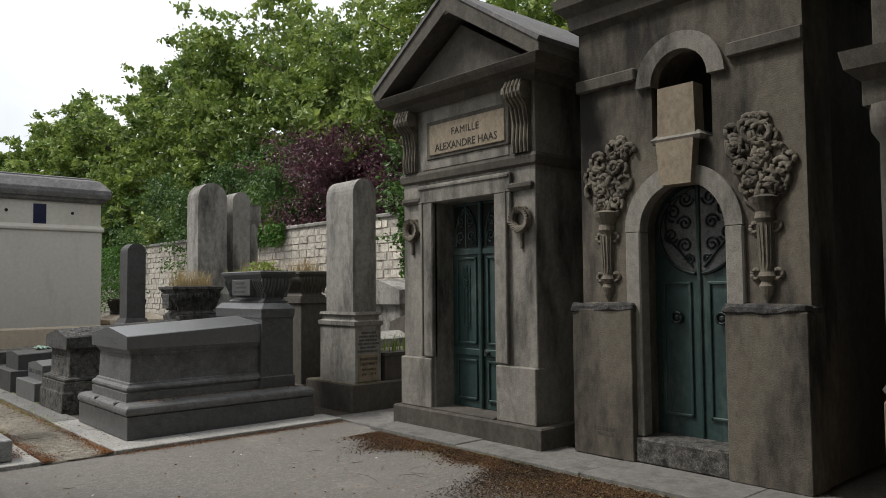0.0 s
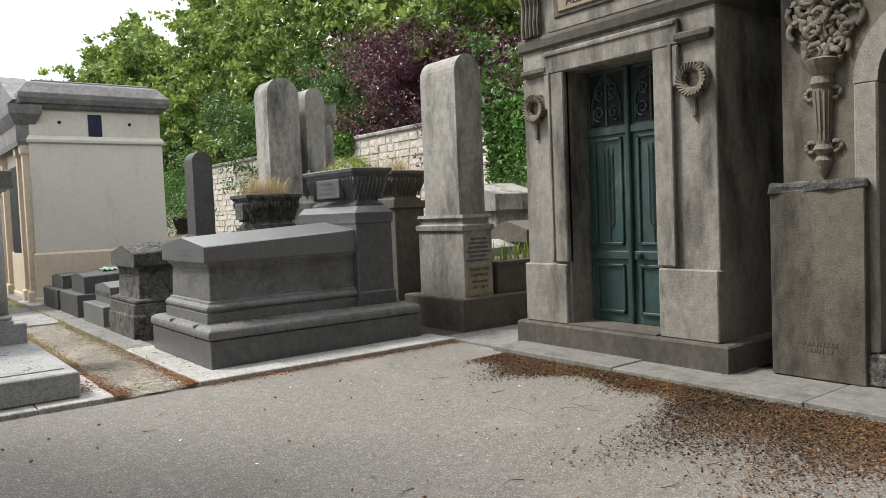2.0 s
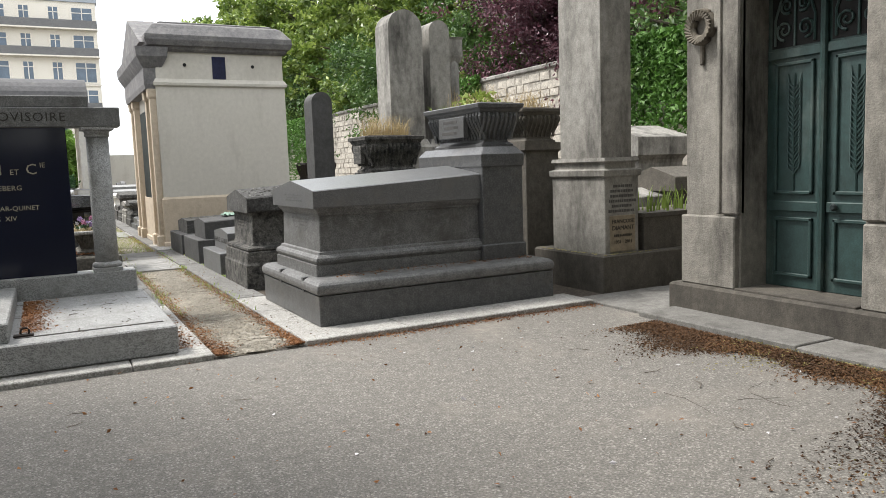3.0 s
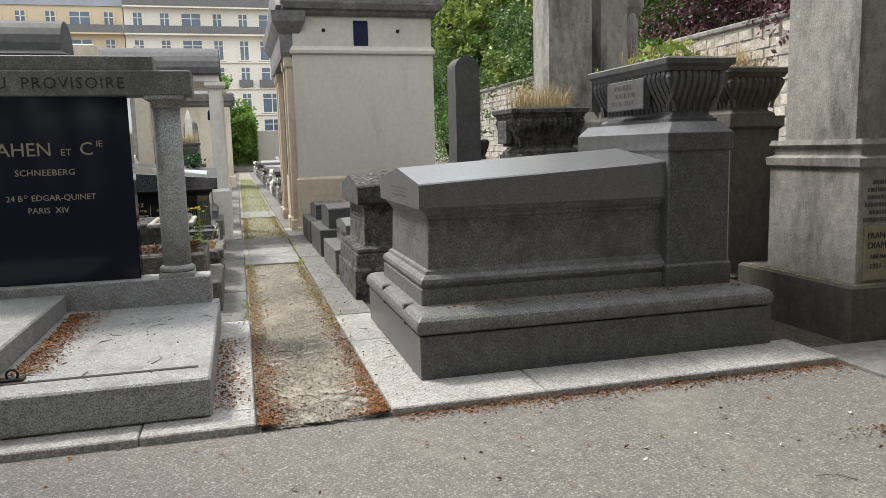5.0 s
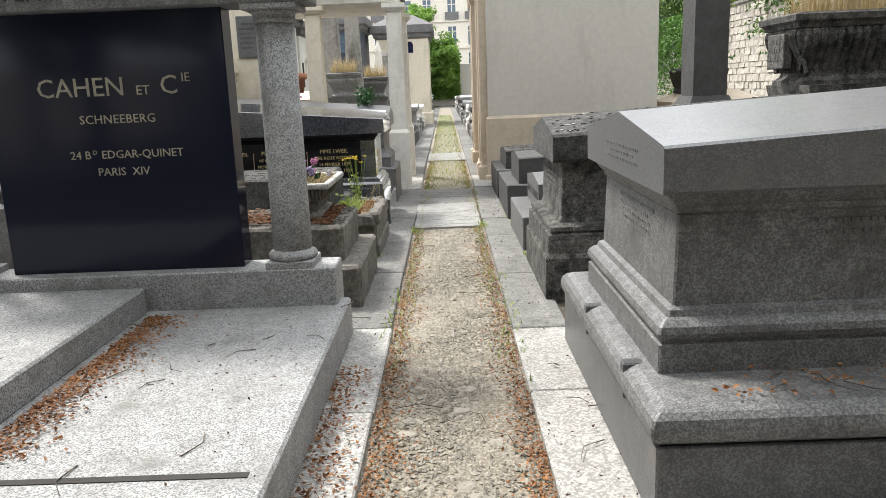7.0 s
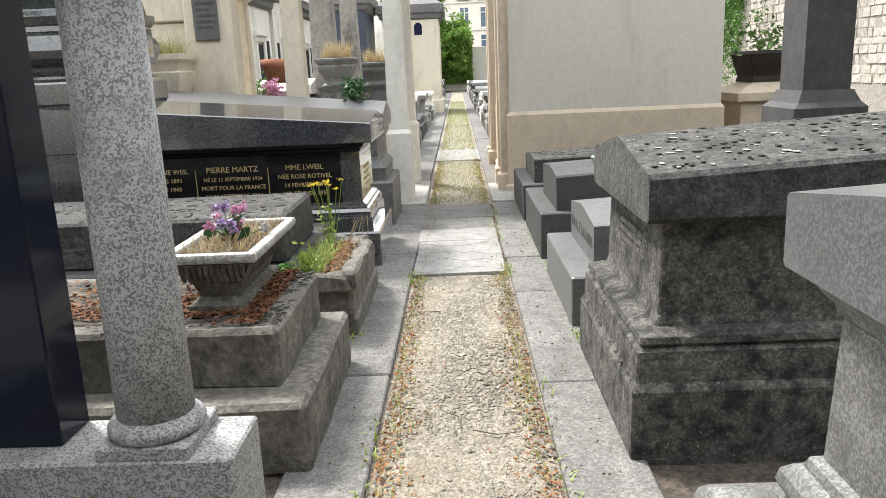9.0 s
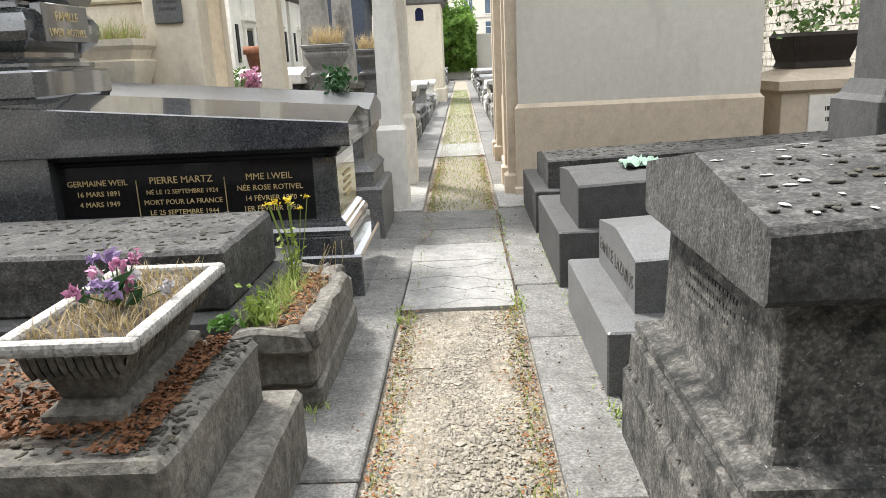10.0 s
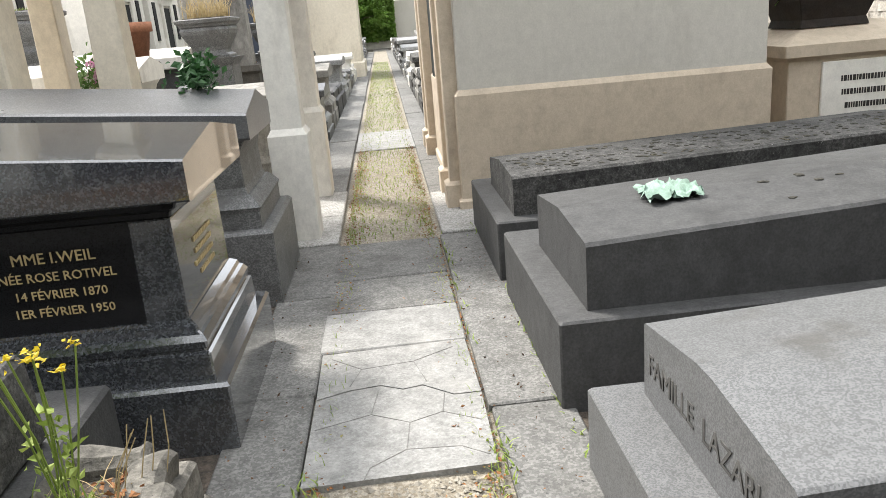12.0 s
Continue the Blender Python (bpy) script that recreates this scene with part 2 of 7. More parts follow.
SLATE_DARK = surface("dark_roof_stone", (0.075, 0.074, 0.077), (0.055, 0.054, 0.057), (0.12, 0.115, 0.11), 0.35, 50, 0.25, 0.8, 0.35, 1.5)
SLATE = surface("grey_roof_stone", (0.16, 0.155, 0.155), (0.115, 0.112, 0.115), (0.24, 0.23, 0.22), 0.45, 50, 0.25, 0.85, 0.35, 1.5)
LICHEN = surface("lichened_dark_stone", (0.07, 0.068, 0.065), (0.042, 0.041, 0.039), (0.018, 0.018, 0.017), 0.55, 30, 0.45, 0.95, 0.9, 1.8, spots=(0.26, 0.25, 0.23), spot_scale=18, spot_cut=0.10, speck=(110, (0.025, 0.024, 0.023), (0.13, 0.127, 0.12), 0.35, 0.35), mottle=0.5)
LICHEN_SIDE = surface("lichened_grey_stone", (0.1, 0.095, 0.086), (0.056, 0.053, 0.048), (0.014, 0.015, 0.014), 0.6, 30, 0.45, 0.95, 0.9, 2.2, spots=(0.27, 0.262, 0.24), spot_scale=20, spot_cut=0.13, speck=(110, (0.035, 0.033, 0.03), (0.2, 0.19, 0.172), 0.35, 0.35), mottle=0.5, soft=0.16, stain_scale=8.5)
DARK_STONE = surface("dark_flat_stone", (0.062, 0.0615, 0.061), (0.045, 0.0445, 0.044), (0.027, 0.0265, 0.026), 0.45, 80, 0.3, 0.7, 0.35, 1.0, soft=0.3)
ROUGH = surface("rough_brown_stone", (0.155, 0.144, 0.124), (0.1, 0.094, 0.082), (0.035, 0.032, 0.028), 0.62, 30, 0.4, 0.95, 0.9, 2.0, spots=(0.03, 0.028, 0.026), spot_scale=24, spot_cut=0.12, mottle=0.4, streak=True, soft=0.28)
LETTER_DARK = surface("dark_incised_letter", (0.035, 0.032, 0.028), (0.03, 0.027, 0.024), None, 0, 90, 0.1, 0.9, 0, 2)
GOLD = surface("gilt_letter", (0.55, 0.43, 0.22), (0.48, 0.37, 0.18), None, 0, 90, 0.1, 0.5, 0, 2)
PALE_LETTER = surface("pale_bronze_letter", (0.33, 0.3, 0.23), (0.27, 0.245, 0.19), None, 0, 90, 0.1, 0.5, 0, 2)
INCISED = surface("incised_line", (0.085, 0.082, 0.076), (0.075, 0.072, 0.068), None, 0, 90, 0.1, 0.9, 0, 2)
GREEN_METAL = surface("green_painted_bronze", (0.028, 0.06, 0.056), (0.022, 0.044, 0.042), (0.11, 0.14, 0.125), 0.35, 60, 0.2, 0.5, 0.12, 1.5, metal=0.15, streak=True)
GREY_GLASS = surface("dusty_grey_glass", (0.1, 0.1, 0.098), (0.07, 0.071, 0.07), (0.14, 0.138, 0.132), 0.3, 40, 0.4, 0.5, 0.2, 5)
DARK_METAL = surface("dark_bronze", (0.018, 0.028, 0.028), (0.013, 0.02, 0.021), (0.05, 0.065, 0.06), 0.3, 60, 0.2, 0.5, 0.15, 2, metal=0.4)
IRON = surface("rusty_black_iron", (0.025, 0.022, 0.02), (0.05, 0.03, 0.02), None, 0, 60, 0.3, 0.7, 0.2, 4, metal=0.5)
DARK_VOID = surface("unlit_recess", (0.012, 0.012, 0.012), (0.01, 0.01, 0.01), None, 0, 20, 0.1, 0.95, 0, 1)
WALL_STONE = surface("retaining_wall_stone", (0.625, 0.575, 0.494), (0.525, 0.481, 0.413), (0.35, 0.319, 0.275), 0.35, 22, 0.25, 0.92, 0.5, 2.2, piece=0.25)
MORTAR = surface("wall_mortar", (0.356, 0.328, 0.282), (0.287, 0.265, 0.23), None, 0, 30, 0.3, 0.95, 0.4, 1.0)
BARK = surface("bark", (0.11, 0.088, 0.066), (0.075, 0.06, 0.047), None, 0, 18, 0.5, 0.95, 0.9, 2.5)
LEAF_A = leafy("broad_green_leaf", (0.12, 0.2, 0.035), (0.44, 0.53, 0.13), 0.38, 0.33)
LEAF_B = leafy("dark_green_leaf", (0.06, 0.13, 0.03), (0.2, 0.32, 0.08), 0.5, 0.3)
LEAF_D = leafy("deep_green_leaf", (0.03, 0.09, 0.03), (0.07, 0.18, 0.055), 0.4, 0.2)
MAUVE = leafy("mauve_petal", (0.42, 0.3, 0.55), (0.55, 0.42, 0.66))
LEAF_P = leafy("purple_leaf", (0.07, 0.025, 0.038), (0.27, 0.12, 0.15), 0.38, 0.3)
LEAF_IVY = leafy("ivy_leaf", (0.08, 0.19, 0.03), (0.15, 0.3, 0.06))
LEAF_C = leafy("bright_creeper_leaf", (0.17, 0.32, 0.05), (0.3, 0.46, 0.1), 0.5, 0.4)
GRASS = leafy("fresh_grass", (0.23, 0.33, 0.06), (0.38, 0.44, 0.12), 0.7)
DRY = leafy("dry_grass", (0.52, 0.41, 0.22), (0.38, 0.28, 0.13), 0.8)
LITTER_DARK = leafy("rotted_leaf_litter", (0.05, 0.027, 0.013), (0.26, 0.125, 0.047), 0.9, 0.05)
LITTER = leafy("brown_leaf_litter", (0.2, 0.085, 0.035), (0.42, 0.2, 0.075), 0.9, 0.05)
MOSS = leafy("moss", (0.23, 0.21, 0.07), (0.36, 0.3, 0.12), 0.95, 0.05)
YELLOW = leafy("yellow_petal", (0.8, 0.62, 0.03), (0.7, 0.5, 0.02))
WHITE_PETAL = leafy("white_petal", (0.72, 0.69, 0.71), (0.84, 0.82, 0.83))
PINK = leafy("pink_petal", (0.6, 0.25, 0.42), (0.75, 0.5, 0.62))
TERRA = surface("terracotta", (0.36, 0.16, 0.09), (0.3, 0.13, 0.075), None, 0, 60, 0.15, 0.85, 0.2, 3)
CLOTH = surface("pale_green_cloth", (0.27, 0.38, 0.31), (0.2, 0.3, 0.24), None, 0, 120, 0.15, 0.9, 0.3, 14)
BLUE_GLASS = surface("dark_blue_stained_glass", (0.012, 0.016, 0.05), (0.01, 0.012, 0.035), None, 0, 30, 0.3, 0.15, 0, 6)
FACADE = surface("cream_facade_stone", (0.72, 0.68, 0.6), (0.66, 0.62, 0.54), None, 0, 8, 0.08, 0.9, 0, 0.2)
FACADE_B = surface("ochre_facade_stone", (0.58, 0.48, 0.33), (0.53, 0.43, 0.3), None, 0, 8, 0.08, 0.9, 0, 0.2)
PANE = surface("blue_grey_window_pane", (0.10, 0.14, 0.19), (0.06, 0.09, 0.12), None, 0, 0.6, 0.2, 0.12, 0, 0.7)
ZINC = surface("zinc_roof", (0.22, 0.24, 0.27), (0.19, 0.21, 0.24), None, 0, 5, 0.1, 0.5, 0, 0.5)
BLUE_STONE = surface("dark_blue_painted_stone", (0.045, 0.058, 0.085), (0.034, 0.044, 0.066), None, 0, 40, 0.2, 0.6, 0.1, 1)
WHITE_STONE = surface("white_stone", (0.739, 0.711, 0.65), (0.638, 0.61, 0.56), (0.403, 0.375, 0.33), 0.4, 60, 0.08, 0.85, 0.15, 0.8, streak=True, soft=0.3, mottle=0.1)
CREAM = surface("cream_stone", (0.71, 0.64, 0.52), (0.63, 0.56, 0.45), (0.42, 0.36, 0.27), 0.4, 60, 0.1, 0.75, 0.1, 1.0, streak=True, soft=0.3, mottle=0.1)


# ---- builders ----
def part(name, bm, material, parent=None, label="", smooth=False):
    """Links a bmesh as one mesh object, under a thing or a part if given."""
    if not isinstance(bm, bpy.types.Mesh):
        bmesh.ops.recalc_face_normals(bm, faces=bm.faces)
        me = bpy.data.meshes.new(name)
        bm.to_mesh(me)
        bm.free()
        me.materials.append(material)
        if smooth:
            me.polygons.foreach_set("use_smooth", [True] * len(me.polygons))
    else:
        me = bm
    ob = new(name, me)
    if parent is not None:
        ob.parent = parent
        if parent.parent is None:   # meshes are given in the place's own coordinates
            ob.matrix_parent_inverse = parent.matrix_basis.inverted()
    if label:
        ob["label"] = label
    return ob


def thing(name, x, y, z, label, category, group="", rz=0.0):
    ob = new(name)
    ob.empty_display_size = 0.2
    ob.matrix_basis = pose(x, y, z, 0, 0, rz)
    return tagged(ob, label, category, group)


def structure(ob, label, category="setting"):
    return tagged(ob, label, category, "", "structure")


def box(x0, x1, y0, y1, z0, z1, bevel=0.012, bm=None, seg=1):
    bm2 = bmesh.new()
    v = [bm2.verts.new((x, y, z)) for z in (z0, z1) for x, y in ((x0, y0), (x1, y0), (x1, y1), (x0, y1))]
    for f in ((3, 2, 1, 0), (4, 5, 6, 7), (0, 1, 5, 4), (1, 2, 6, 5), (2, 3, 7, 6), (3, 0, 4, 7)):
        bm2.faces.new([v[i] for i in f])
    if bevel:
        bmesh.ops.bevel(bm2, geom=bm2.edges[:], offset=min(bevel, 0.45 * min(x1 - x0, y1 - y0, z1 - z0)), segments=seg, affect="EDGES", profile=0.5)
    return merge(bm, bm2)


def merge(bm, other):
    if bm is None:
        return other
    me = bpy.data.meshes.new("tmp")
    other.to_mesh(me)
    other.free()
    bm.from_mesh(me)
    bpy.data.meshes.remove(me)
    return bm


def loft(rings, bm=None, caps=True):
    """Skin over closed rings of equal length."""
    bm2 = bmesh.new()
    rows = [[bm2.verts.new(p) for p in ring] for ring in rings]
    n = len(rows[0])
    for a, b in zip(rows, rows[1:]):
        for i in range(n):
            bm2.faces.new((a[i], a[(i + 1) % n], b[(i + 1) % n], b[i]))
    if caps:
        bm2.faces.new(rows[0][::-1])
        bm2.faces.new(rows[-1])
    return merge(bm, bm2)


def stack(x0, x1, y0, y1, levels, bm=None):
    """A moulded block: levels of (z, outset) round the rectangle, chamfered at its corners."""
    rings = []
    for z, o in levels:
        a, b, c, d, k = x0 - o, x1 + o, y0 - o, y1 + o, 0.008
        rings.append([(a + k, c, z), (b - k, c, z), (b, c + k, z), (b, d - k, z), (b - k, d, z), (a + k, d, z), (a, d - k, z), (a, c + k, z)])
    return loft(rings, bm)


def extrude(profile, axis, a, b, bm=None):
    """A prism: a closed profile of (u, v) swept along x (u=y, v=z), y (u=x, v=z) or z (u=x, v=y)."""
    place = {"x": lambda u, v, w: (w, u, v), "y": lambda u, v, w: (u, w, v), "z": lambda u, v, w: (u, v, w)}[axis]
    return loft([[place(u, v, w) for u, v in profile] for w in (a, b)], bm)


def lathe(profile, n=24, cx=0.0, cy=0.0, bm=None):
    """A turned shape about z from (radius, z) pairs."""
    return loft([[(cx + r * math.cos(2 * math.pi * i / n), cy + r * math.sin(2 * math.pi * i / n), z) for i in range(n)] for r, z in profile], bm)


def tube(points, radius, n=6, bm=None, taper=1.0):
    """A round bar along points."""
    pts = [Vector(p) for p in points]
    rings = []
    for i, p in enumerate(pts):
        d = (pts[min(i + 1, len(pts) - 1)] - pts[max(i - 1, 0)]).normalized()
        s = d.orthogonal().normalized()
        u = d.cross(s)
        r = radius * (1 + (taper - 1) * i / max(1, len(pts) - 1))
        rings.append([tuple(p + r * (math.cos(2 * math.pi * k / n) * s + math.sin(2 * math.pi * k / n) * u)) for k in range(n)])
    return loft(rings, bm)


def ring_bar(cx, cy, cz, radius, bar, plane="yz", n=28, a0=0.0, a1=360.0, m=6, bm=None):
    """A round bar bent to a circle or an arc in a plane."""
    pts = []
    for i in range(n + 1):
        a = radians(a0 + (a1 - a0) * i / n)
        u, v = radius * math.cos(a), radius * math.sin(a)
        pts.append((cx, cy + u, cz + v) if plane == "yz" else (cx + u, cy, cz + v))
    return tube(pts, bar, m, bm)


def writing(name, text, size, m, material, parent, depth=0.004, align="CENTER", spacing=1.0, label=""):
    """Raised or filled letters as one mesh, in the built-in font."""
    cu = bpy.data.curves.new(name, "FONT")
    cu.body, cu.size, cu.align_x, cu.extrude, cu.space_character = text, size, align, depth, spacing
    cu.resolution_u = 2
    tmp = bpy.data.objects.new(name, cu)
    scene.collection.objects.link(tmp)
    me = bpy.data.meshes.new_from_object(tmp.evaluated_get(bpy.context.evaluated_depsgraph_get()))
    bpy.data.objects.remove(tmp)
    me.materials.clear()
    me.materials.append(material)
    words = len(text.split())
    if words == 1:
        ob = part(name, me, material, parent, label)
        ob.matrix_basis = m
        return ob
    # one mesh a word: cut the line at its widest gaps
    spans = sorted((min(me.vertices[i].co.x for i in p.vertices), max(me.vertices[i].co.x for i in p.vertices)) for p in me.polygons)
    gaps, reach = [], spans[0][1]
    for lo, hi in spans:
        if lo > reach:
            gaps.append((lo - reach, (lo + reach) / 2))
        reach = max(reach, hi)
    cuts = [-1e3] + sorted(c for _, c in sorted(gaps)[-(words - 1):]) + [1e3]
    for lo, hi in zip(cuts, cuts[1:]):
        b = bmesh.new()
        b.from_mesh(me)
        bmesh.ops.delete(b, geom=[v for v in b.verts if not lo < v.co.x < hi], context="VERTS")
        word = bpy.data.meshes.new(name)
        b.to_mesh(word)
        word.materials.append(material)
        b.free()
        part(name, word, material, parent, label).matrix_basis = m


def facing_front(x, y, z):   # letters on a face that looks towards -y
    return pose(x, y, z, 90, 0, 0)


def facing_path_west(x, y, z):   # letters on a face that looks towards -x
    return pose(x, y, z, 90, 0, -90)


def bars(name, rows, m, material, parent, seed=1, height=0.022, step=0.042, width=0.4):
    """Unreadable lines of writing as small bars."""
    rnd = random.Random(seed)
    bm = bmesh.new()
    for i in range(rows):
        x, end = -width / 2 * rnd.uniform(0.6, 1), width / 2 * rnd.uniform(0.6, 1)
        while x < end:
            w = rnd.uniform(0.012, 0.03)
            box(x, x + w, -i * step - height, -i * step, -0.004, 0.001, 0, bm)
            x += w + 0.008
    ob = part(name, bm, material, parent)
    ob.matrix_basis = m
    ob["kind"] = "stuff"
    return ob


def blades(points, height, material, name, parent=None, lean=0.5, width=0.006, seed=3, segs=3):
    """Grass: thin bent blades rising from points."""
    rnd = random.Random(seed)
    verts, faces = [], []
    for p in points:
        a, h, l = rnd.uniform(0, 6.28), height * rnd.uniform(0.45, 1.1), lean * rnd.uniform(0.2, 1.2)
        dx, dy = math.cos(a), math.sin(a)
        base = len(verts)
        for k in range(segs + 1):
            s = k / segs
            w = width * (1 - 0.85 * s)
            off = l * h * s * s
            c = Vector((p[0] + dx * off, p[1] + dy * off, p[2] + h * s * (1 - 0.35 * l * s)))
            verts += [(c.x - dy * w, c.y + dx * w, c.z), (c.x + dy * w, c.y - dx * w, c.z)]
            if k:
                i = base + 2 * k
                faces.append((i - 2, i - 1, i + 1, i))
    me = bpy.data.meshes.new(name)
    me.from_pydata(verts, [], faces)
    me.materials.append(material)
    return part(name, me, material, parent)


def leaves(name, centres, size, material, parent=None, seed=5, flat=0.0):
    """Leaves: folded four-cornered blades at centres, turned at random (lying if flat)."""
    rng = np.random.RandomState(seed)
    c = np.asarray(centres, float)
    n = len(c)
    d = rng.normal(size=(n, 3)) * (1, 1, 1 - flat)
    d /= np.linalg.norm(d, axis=1)[:, None] + 1e-9
    e = rng.normal(size=(n, 3)) * (1, 1, 1 - flat)
    e -= (e * d).sum(1)[:, None] * d
    e /= np.linalg.norm(e, axis=1)[:, None] + 1e-9
    up = np.cross(d, e)
    s = size * rng.uniform(0.6, 1.3, (n, 1))
    v = np.stack([c - d * s * 0.5, c + e * s * 0.3 + up * s * 0.12, c + d * s * 0.55, c - e * s * 0.3 + up * s * 0.12], 1).reshape(-1, 3)
    i = np.arange(n) * 4
    f = np.concatenate([np.stack([i, i + 1, i + 2], 1), np.stack([i, i + 2, i + 3], 1)])
    me = bpy.data.meshes.new(name)
    me.from_pydata(v.tolist(), [], f.tolist())
    me.materials.append(material)
    return part(name, me, material, parent)

def rough_block(x0, x1, y0, y1, z0, z1, seed, amount=0.03):
    b = box(x0, x1, y0, y1, z0, z1, 0.02)
    bmesh.ops.subdivide_edges(b, edges=b.edges[:], cuts=5, use_grid_fill=True)
    for v in b.verts:
        v.co += Vector([amount * noise.noise((v.co.x * 9 + seed + 7 * k, v.co.y * 9, v.co.z * 9)) for k in range(3)])
    return b


# ---- ground, path, kerbs ----
bm = bmesh.new()
grid = [(-400, -400), (400, -400), (400, 400), (-400, 400)]
bm.faces.new([bm.verts.new((x, y, 0)) for x, y in grid])
structure(part("ground", bm, ASPHALT), "worn grey asphalt ground with pale chippings", "ground")
bm = bmesh.new()
rows = []
for j in range(146):
    y = 0.0 + j * 0.4
    rows.append([bm.verts.new((x, y, (0.003 if j == 0 else 0.018) + (0.014 * noise.noise((x * 2.3, y * 1.1, 0)) if abs(x + 0.38) < 0.4 else -0.012))) for x in (-0.78, -0.6, -0.38, -0.15, 0.02)])
for a, b in zip(rows, rows[1:]):
    for i in range(4):
        bm.faces.new((a[i], a[i + 1], b[i + 1], b[i]))
structure(part("path", bm, GRAVEL), "narrow sandy gravel path between the kerbs", "path")
bm = box(-14, -0.9, 0.1, 62, 0.002, 0.02, 0)
structure(part("ground_west", bm, SOIL), "bare dark soil between the graves", "ground")
bm = box(0.2, 8.9, 0.1, 62, 0.002, 0.02, 0)
structure(part("ground_east", bm, SOIL), "bare dark soil between the graves", "ground")


def slab_row(owner, name, x0, x1, y0, y1, cut, material, top=0.05, seed=1, axis="y"):
    rnd = random.Random(seed)
    a, end = (y0, y1) if axis == "y" else (x0, x1)
    while a < end - 0.05:
        b = min(end, a + cut * rnd.uniform(0.75, 1.25))
        if end - b < 0.3:
            b = end
        z = top + rnd.uniform(-0.008, 0.004)
        sh = rnd.uniform(-0.006, 0.006)
        r = (x0 + sh, x1 + sh, a + 0.004, b - 0.004) if axis == "y" else (a + 0.004, b - 0.004, y0 + sh, y1 + sh)
        part(name, box(*r, -0.06, z, 0.008), material, owner)
        a = b


kerb_east = structure(thing("pavement_east", 0, 0, 0, "worn grey kerb slabs beside the gravel path", "kerb"), "worn grey kerb slabs beside the gravel path", "kerb")
kerb_west = structure(thing("pavement_west", -0.75, 0, 0, "worn grey kerb slabs beside the gravel path", "kerb"), "worn grey kerb slabs beside the gravel path", "kerb")
slab_row(kerb_east, "slab", 0.0, 3.06, 0.0, 0.5, 1.1, PALE_KERB, 0.05, 3, "x")
slab_row(kerb_east, "slab", 0.0, 0.34, 0.5, 2.6, 1.3, PALE_KERB, 0.05, 4)
slab_row(kerb_east, "slab", 0.0, 0.34, 2.6, 9.3, 1.3, KERB, 0.045, 5)
slab_row(kerb_east, "slab", 0.02, 0.34, 9.3, 10.8, 0.8, PALE_KERB, 0.055, 6)
slab_row(kerb_east, "slab", 0.02, 0.34, 10.8, 56, 2.0, KERB, 0.045, 7)
slab_row(kerb_west, "slab", -6.5, -0.75, 0.0, 0.26, 1.6, PALE_KERB, 0.05, 8, "x")
slab_row(kerb_west, "slab", -1.05, -0.75, 0.26, 2.7, 1.2, PALE_KERB, 0.05, 9)
slab_row(kerb_west, "slab", -1.1, -0.76, 2.7, 9.3, 1.4, KERB, 0.045, 10)
slab_row(kerb_west, "slab", -1.15, -0.78, 9.3, 11.2, 0.9, PALE_KERB, 0.055, 11)
slab_row(kerb_west, "slab", -1.2, -0.8, 11.2, 56, 2.0, KERB, 0.045, 12)
kerb_mausolea = structure(thing("pavement_mausolea", 3.0, -5, 0, "long grey kerb stones in front of the mausolea", "kerb"), "long grey kerb stones in front of the mausolea", "kerb")
slab_row(kerb_mausolea, "slab", 3.0, 3.9, -12, -0.72, 1.7, GREY_KERB, 0.045, 13)
slab_row(kerb_mausolea, "slab", 3.08, 6.0, -0.7, 0.3, 1.5, GREY_KERB, 0.03, 14, "x")

paving = structure(thing("paving", -0.38, 7, 0, "pale stone covers and flags across the path", "paving"), "pale stone covers and flags across the path", "paving")
# the drain cover: a cracked flag in two pieces, parted along a crooked line
crack = [(-0.745, 6.78), (-0.6, 6.84), (-0.46, 6.86), (-0.36, 6.80), (-0.27, 6.82), (-0.14, 6.70), (-0.02, 6.70)]
front = [(-0.75, 6.12), (-0.03, 6.14)]
back = [(-0.03, 7.28), (-0.75, 7.26)]
for poly in ([front[0], front[1]] + [(x, y - 0.005) for x, y in crack[::-1]], [(x, y + 0.005) for x, y in crack] + back):
    part("flag", extrude(poly, "z", -0.03, 0.043), FLAG, paving)
for a, b, s in ((7.29, 7.82, 0.002), (7.83, 8.4, -0.002), (8.41, 9.25, 0.0)):
    part("flag", box(-0.77, -0.02, a, b, -0.03, 0.04 + s, 0.008), FLAG if a < 7.8 else KERB, paving)
# shallow crazy-paving lines cut into the cover
for pts in (((-0.73, 6.52), (-0.5, 6.6), (-0.34, 6.5), (-0.2, 6.56), (-0.05, 6.46)), ((-0.5, 6.6), (-0.47, 6.8)), ((-0.34, 6.5), (-0.36, 6.3), (-0.5, 6.2), (-0.52, 6.13)), ((-0.36, 6.3), (-0.15, 6.28), (-0.05, 6.2)), ((-0.2, 6.56), (-0.18, 6.72)), ((-0.6, 6.88), (-0.55, 7.05), (-0.3, 7.08), (-0.25, 6.85)), ((-0.55, 7.05), (-0.7, 7.2)), ((-0.3, 7.08), (-0.1, 7.2))):
    part("cut_line", tube([(x, y, 0.0425) for x, y in pts], 0.003, 4), GREY_KERB, paving)
for a, b in ((13.8, 15.6),):
    part("flag", box(-0.78, 0.02, a, b, -0.03, 0.035, 0.01), FLAG, paving)


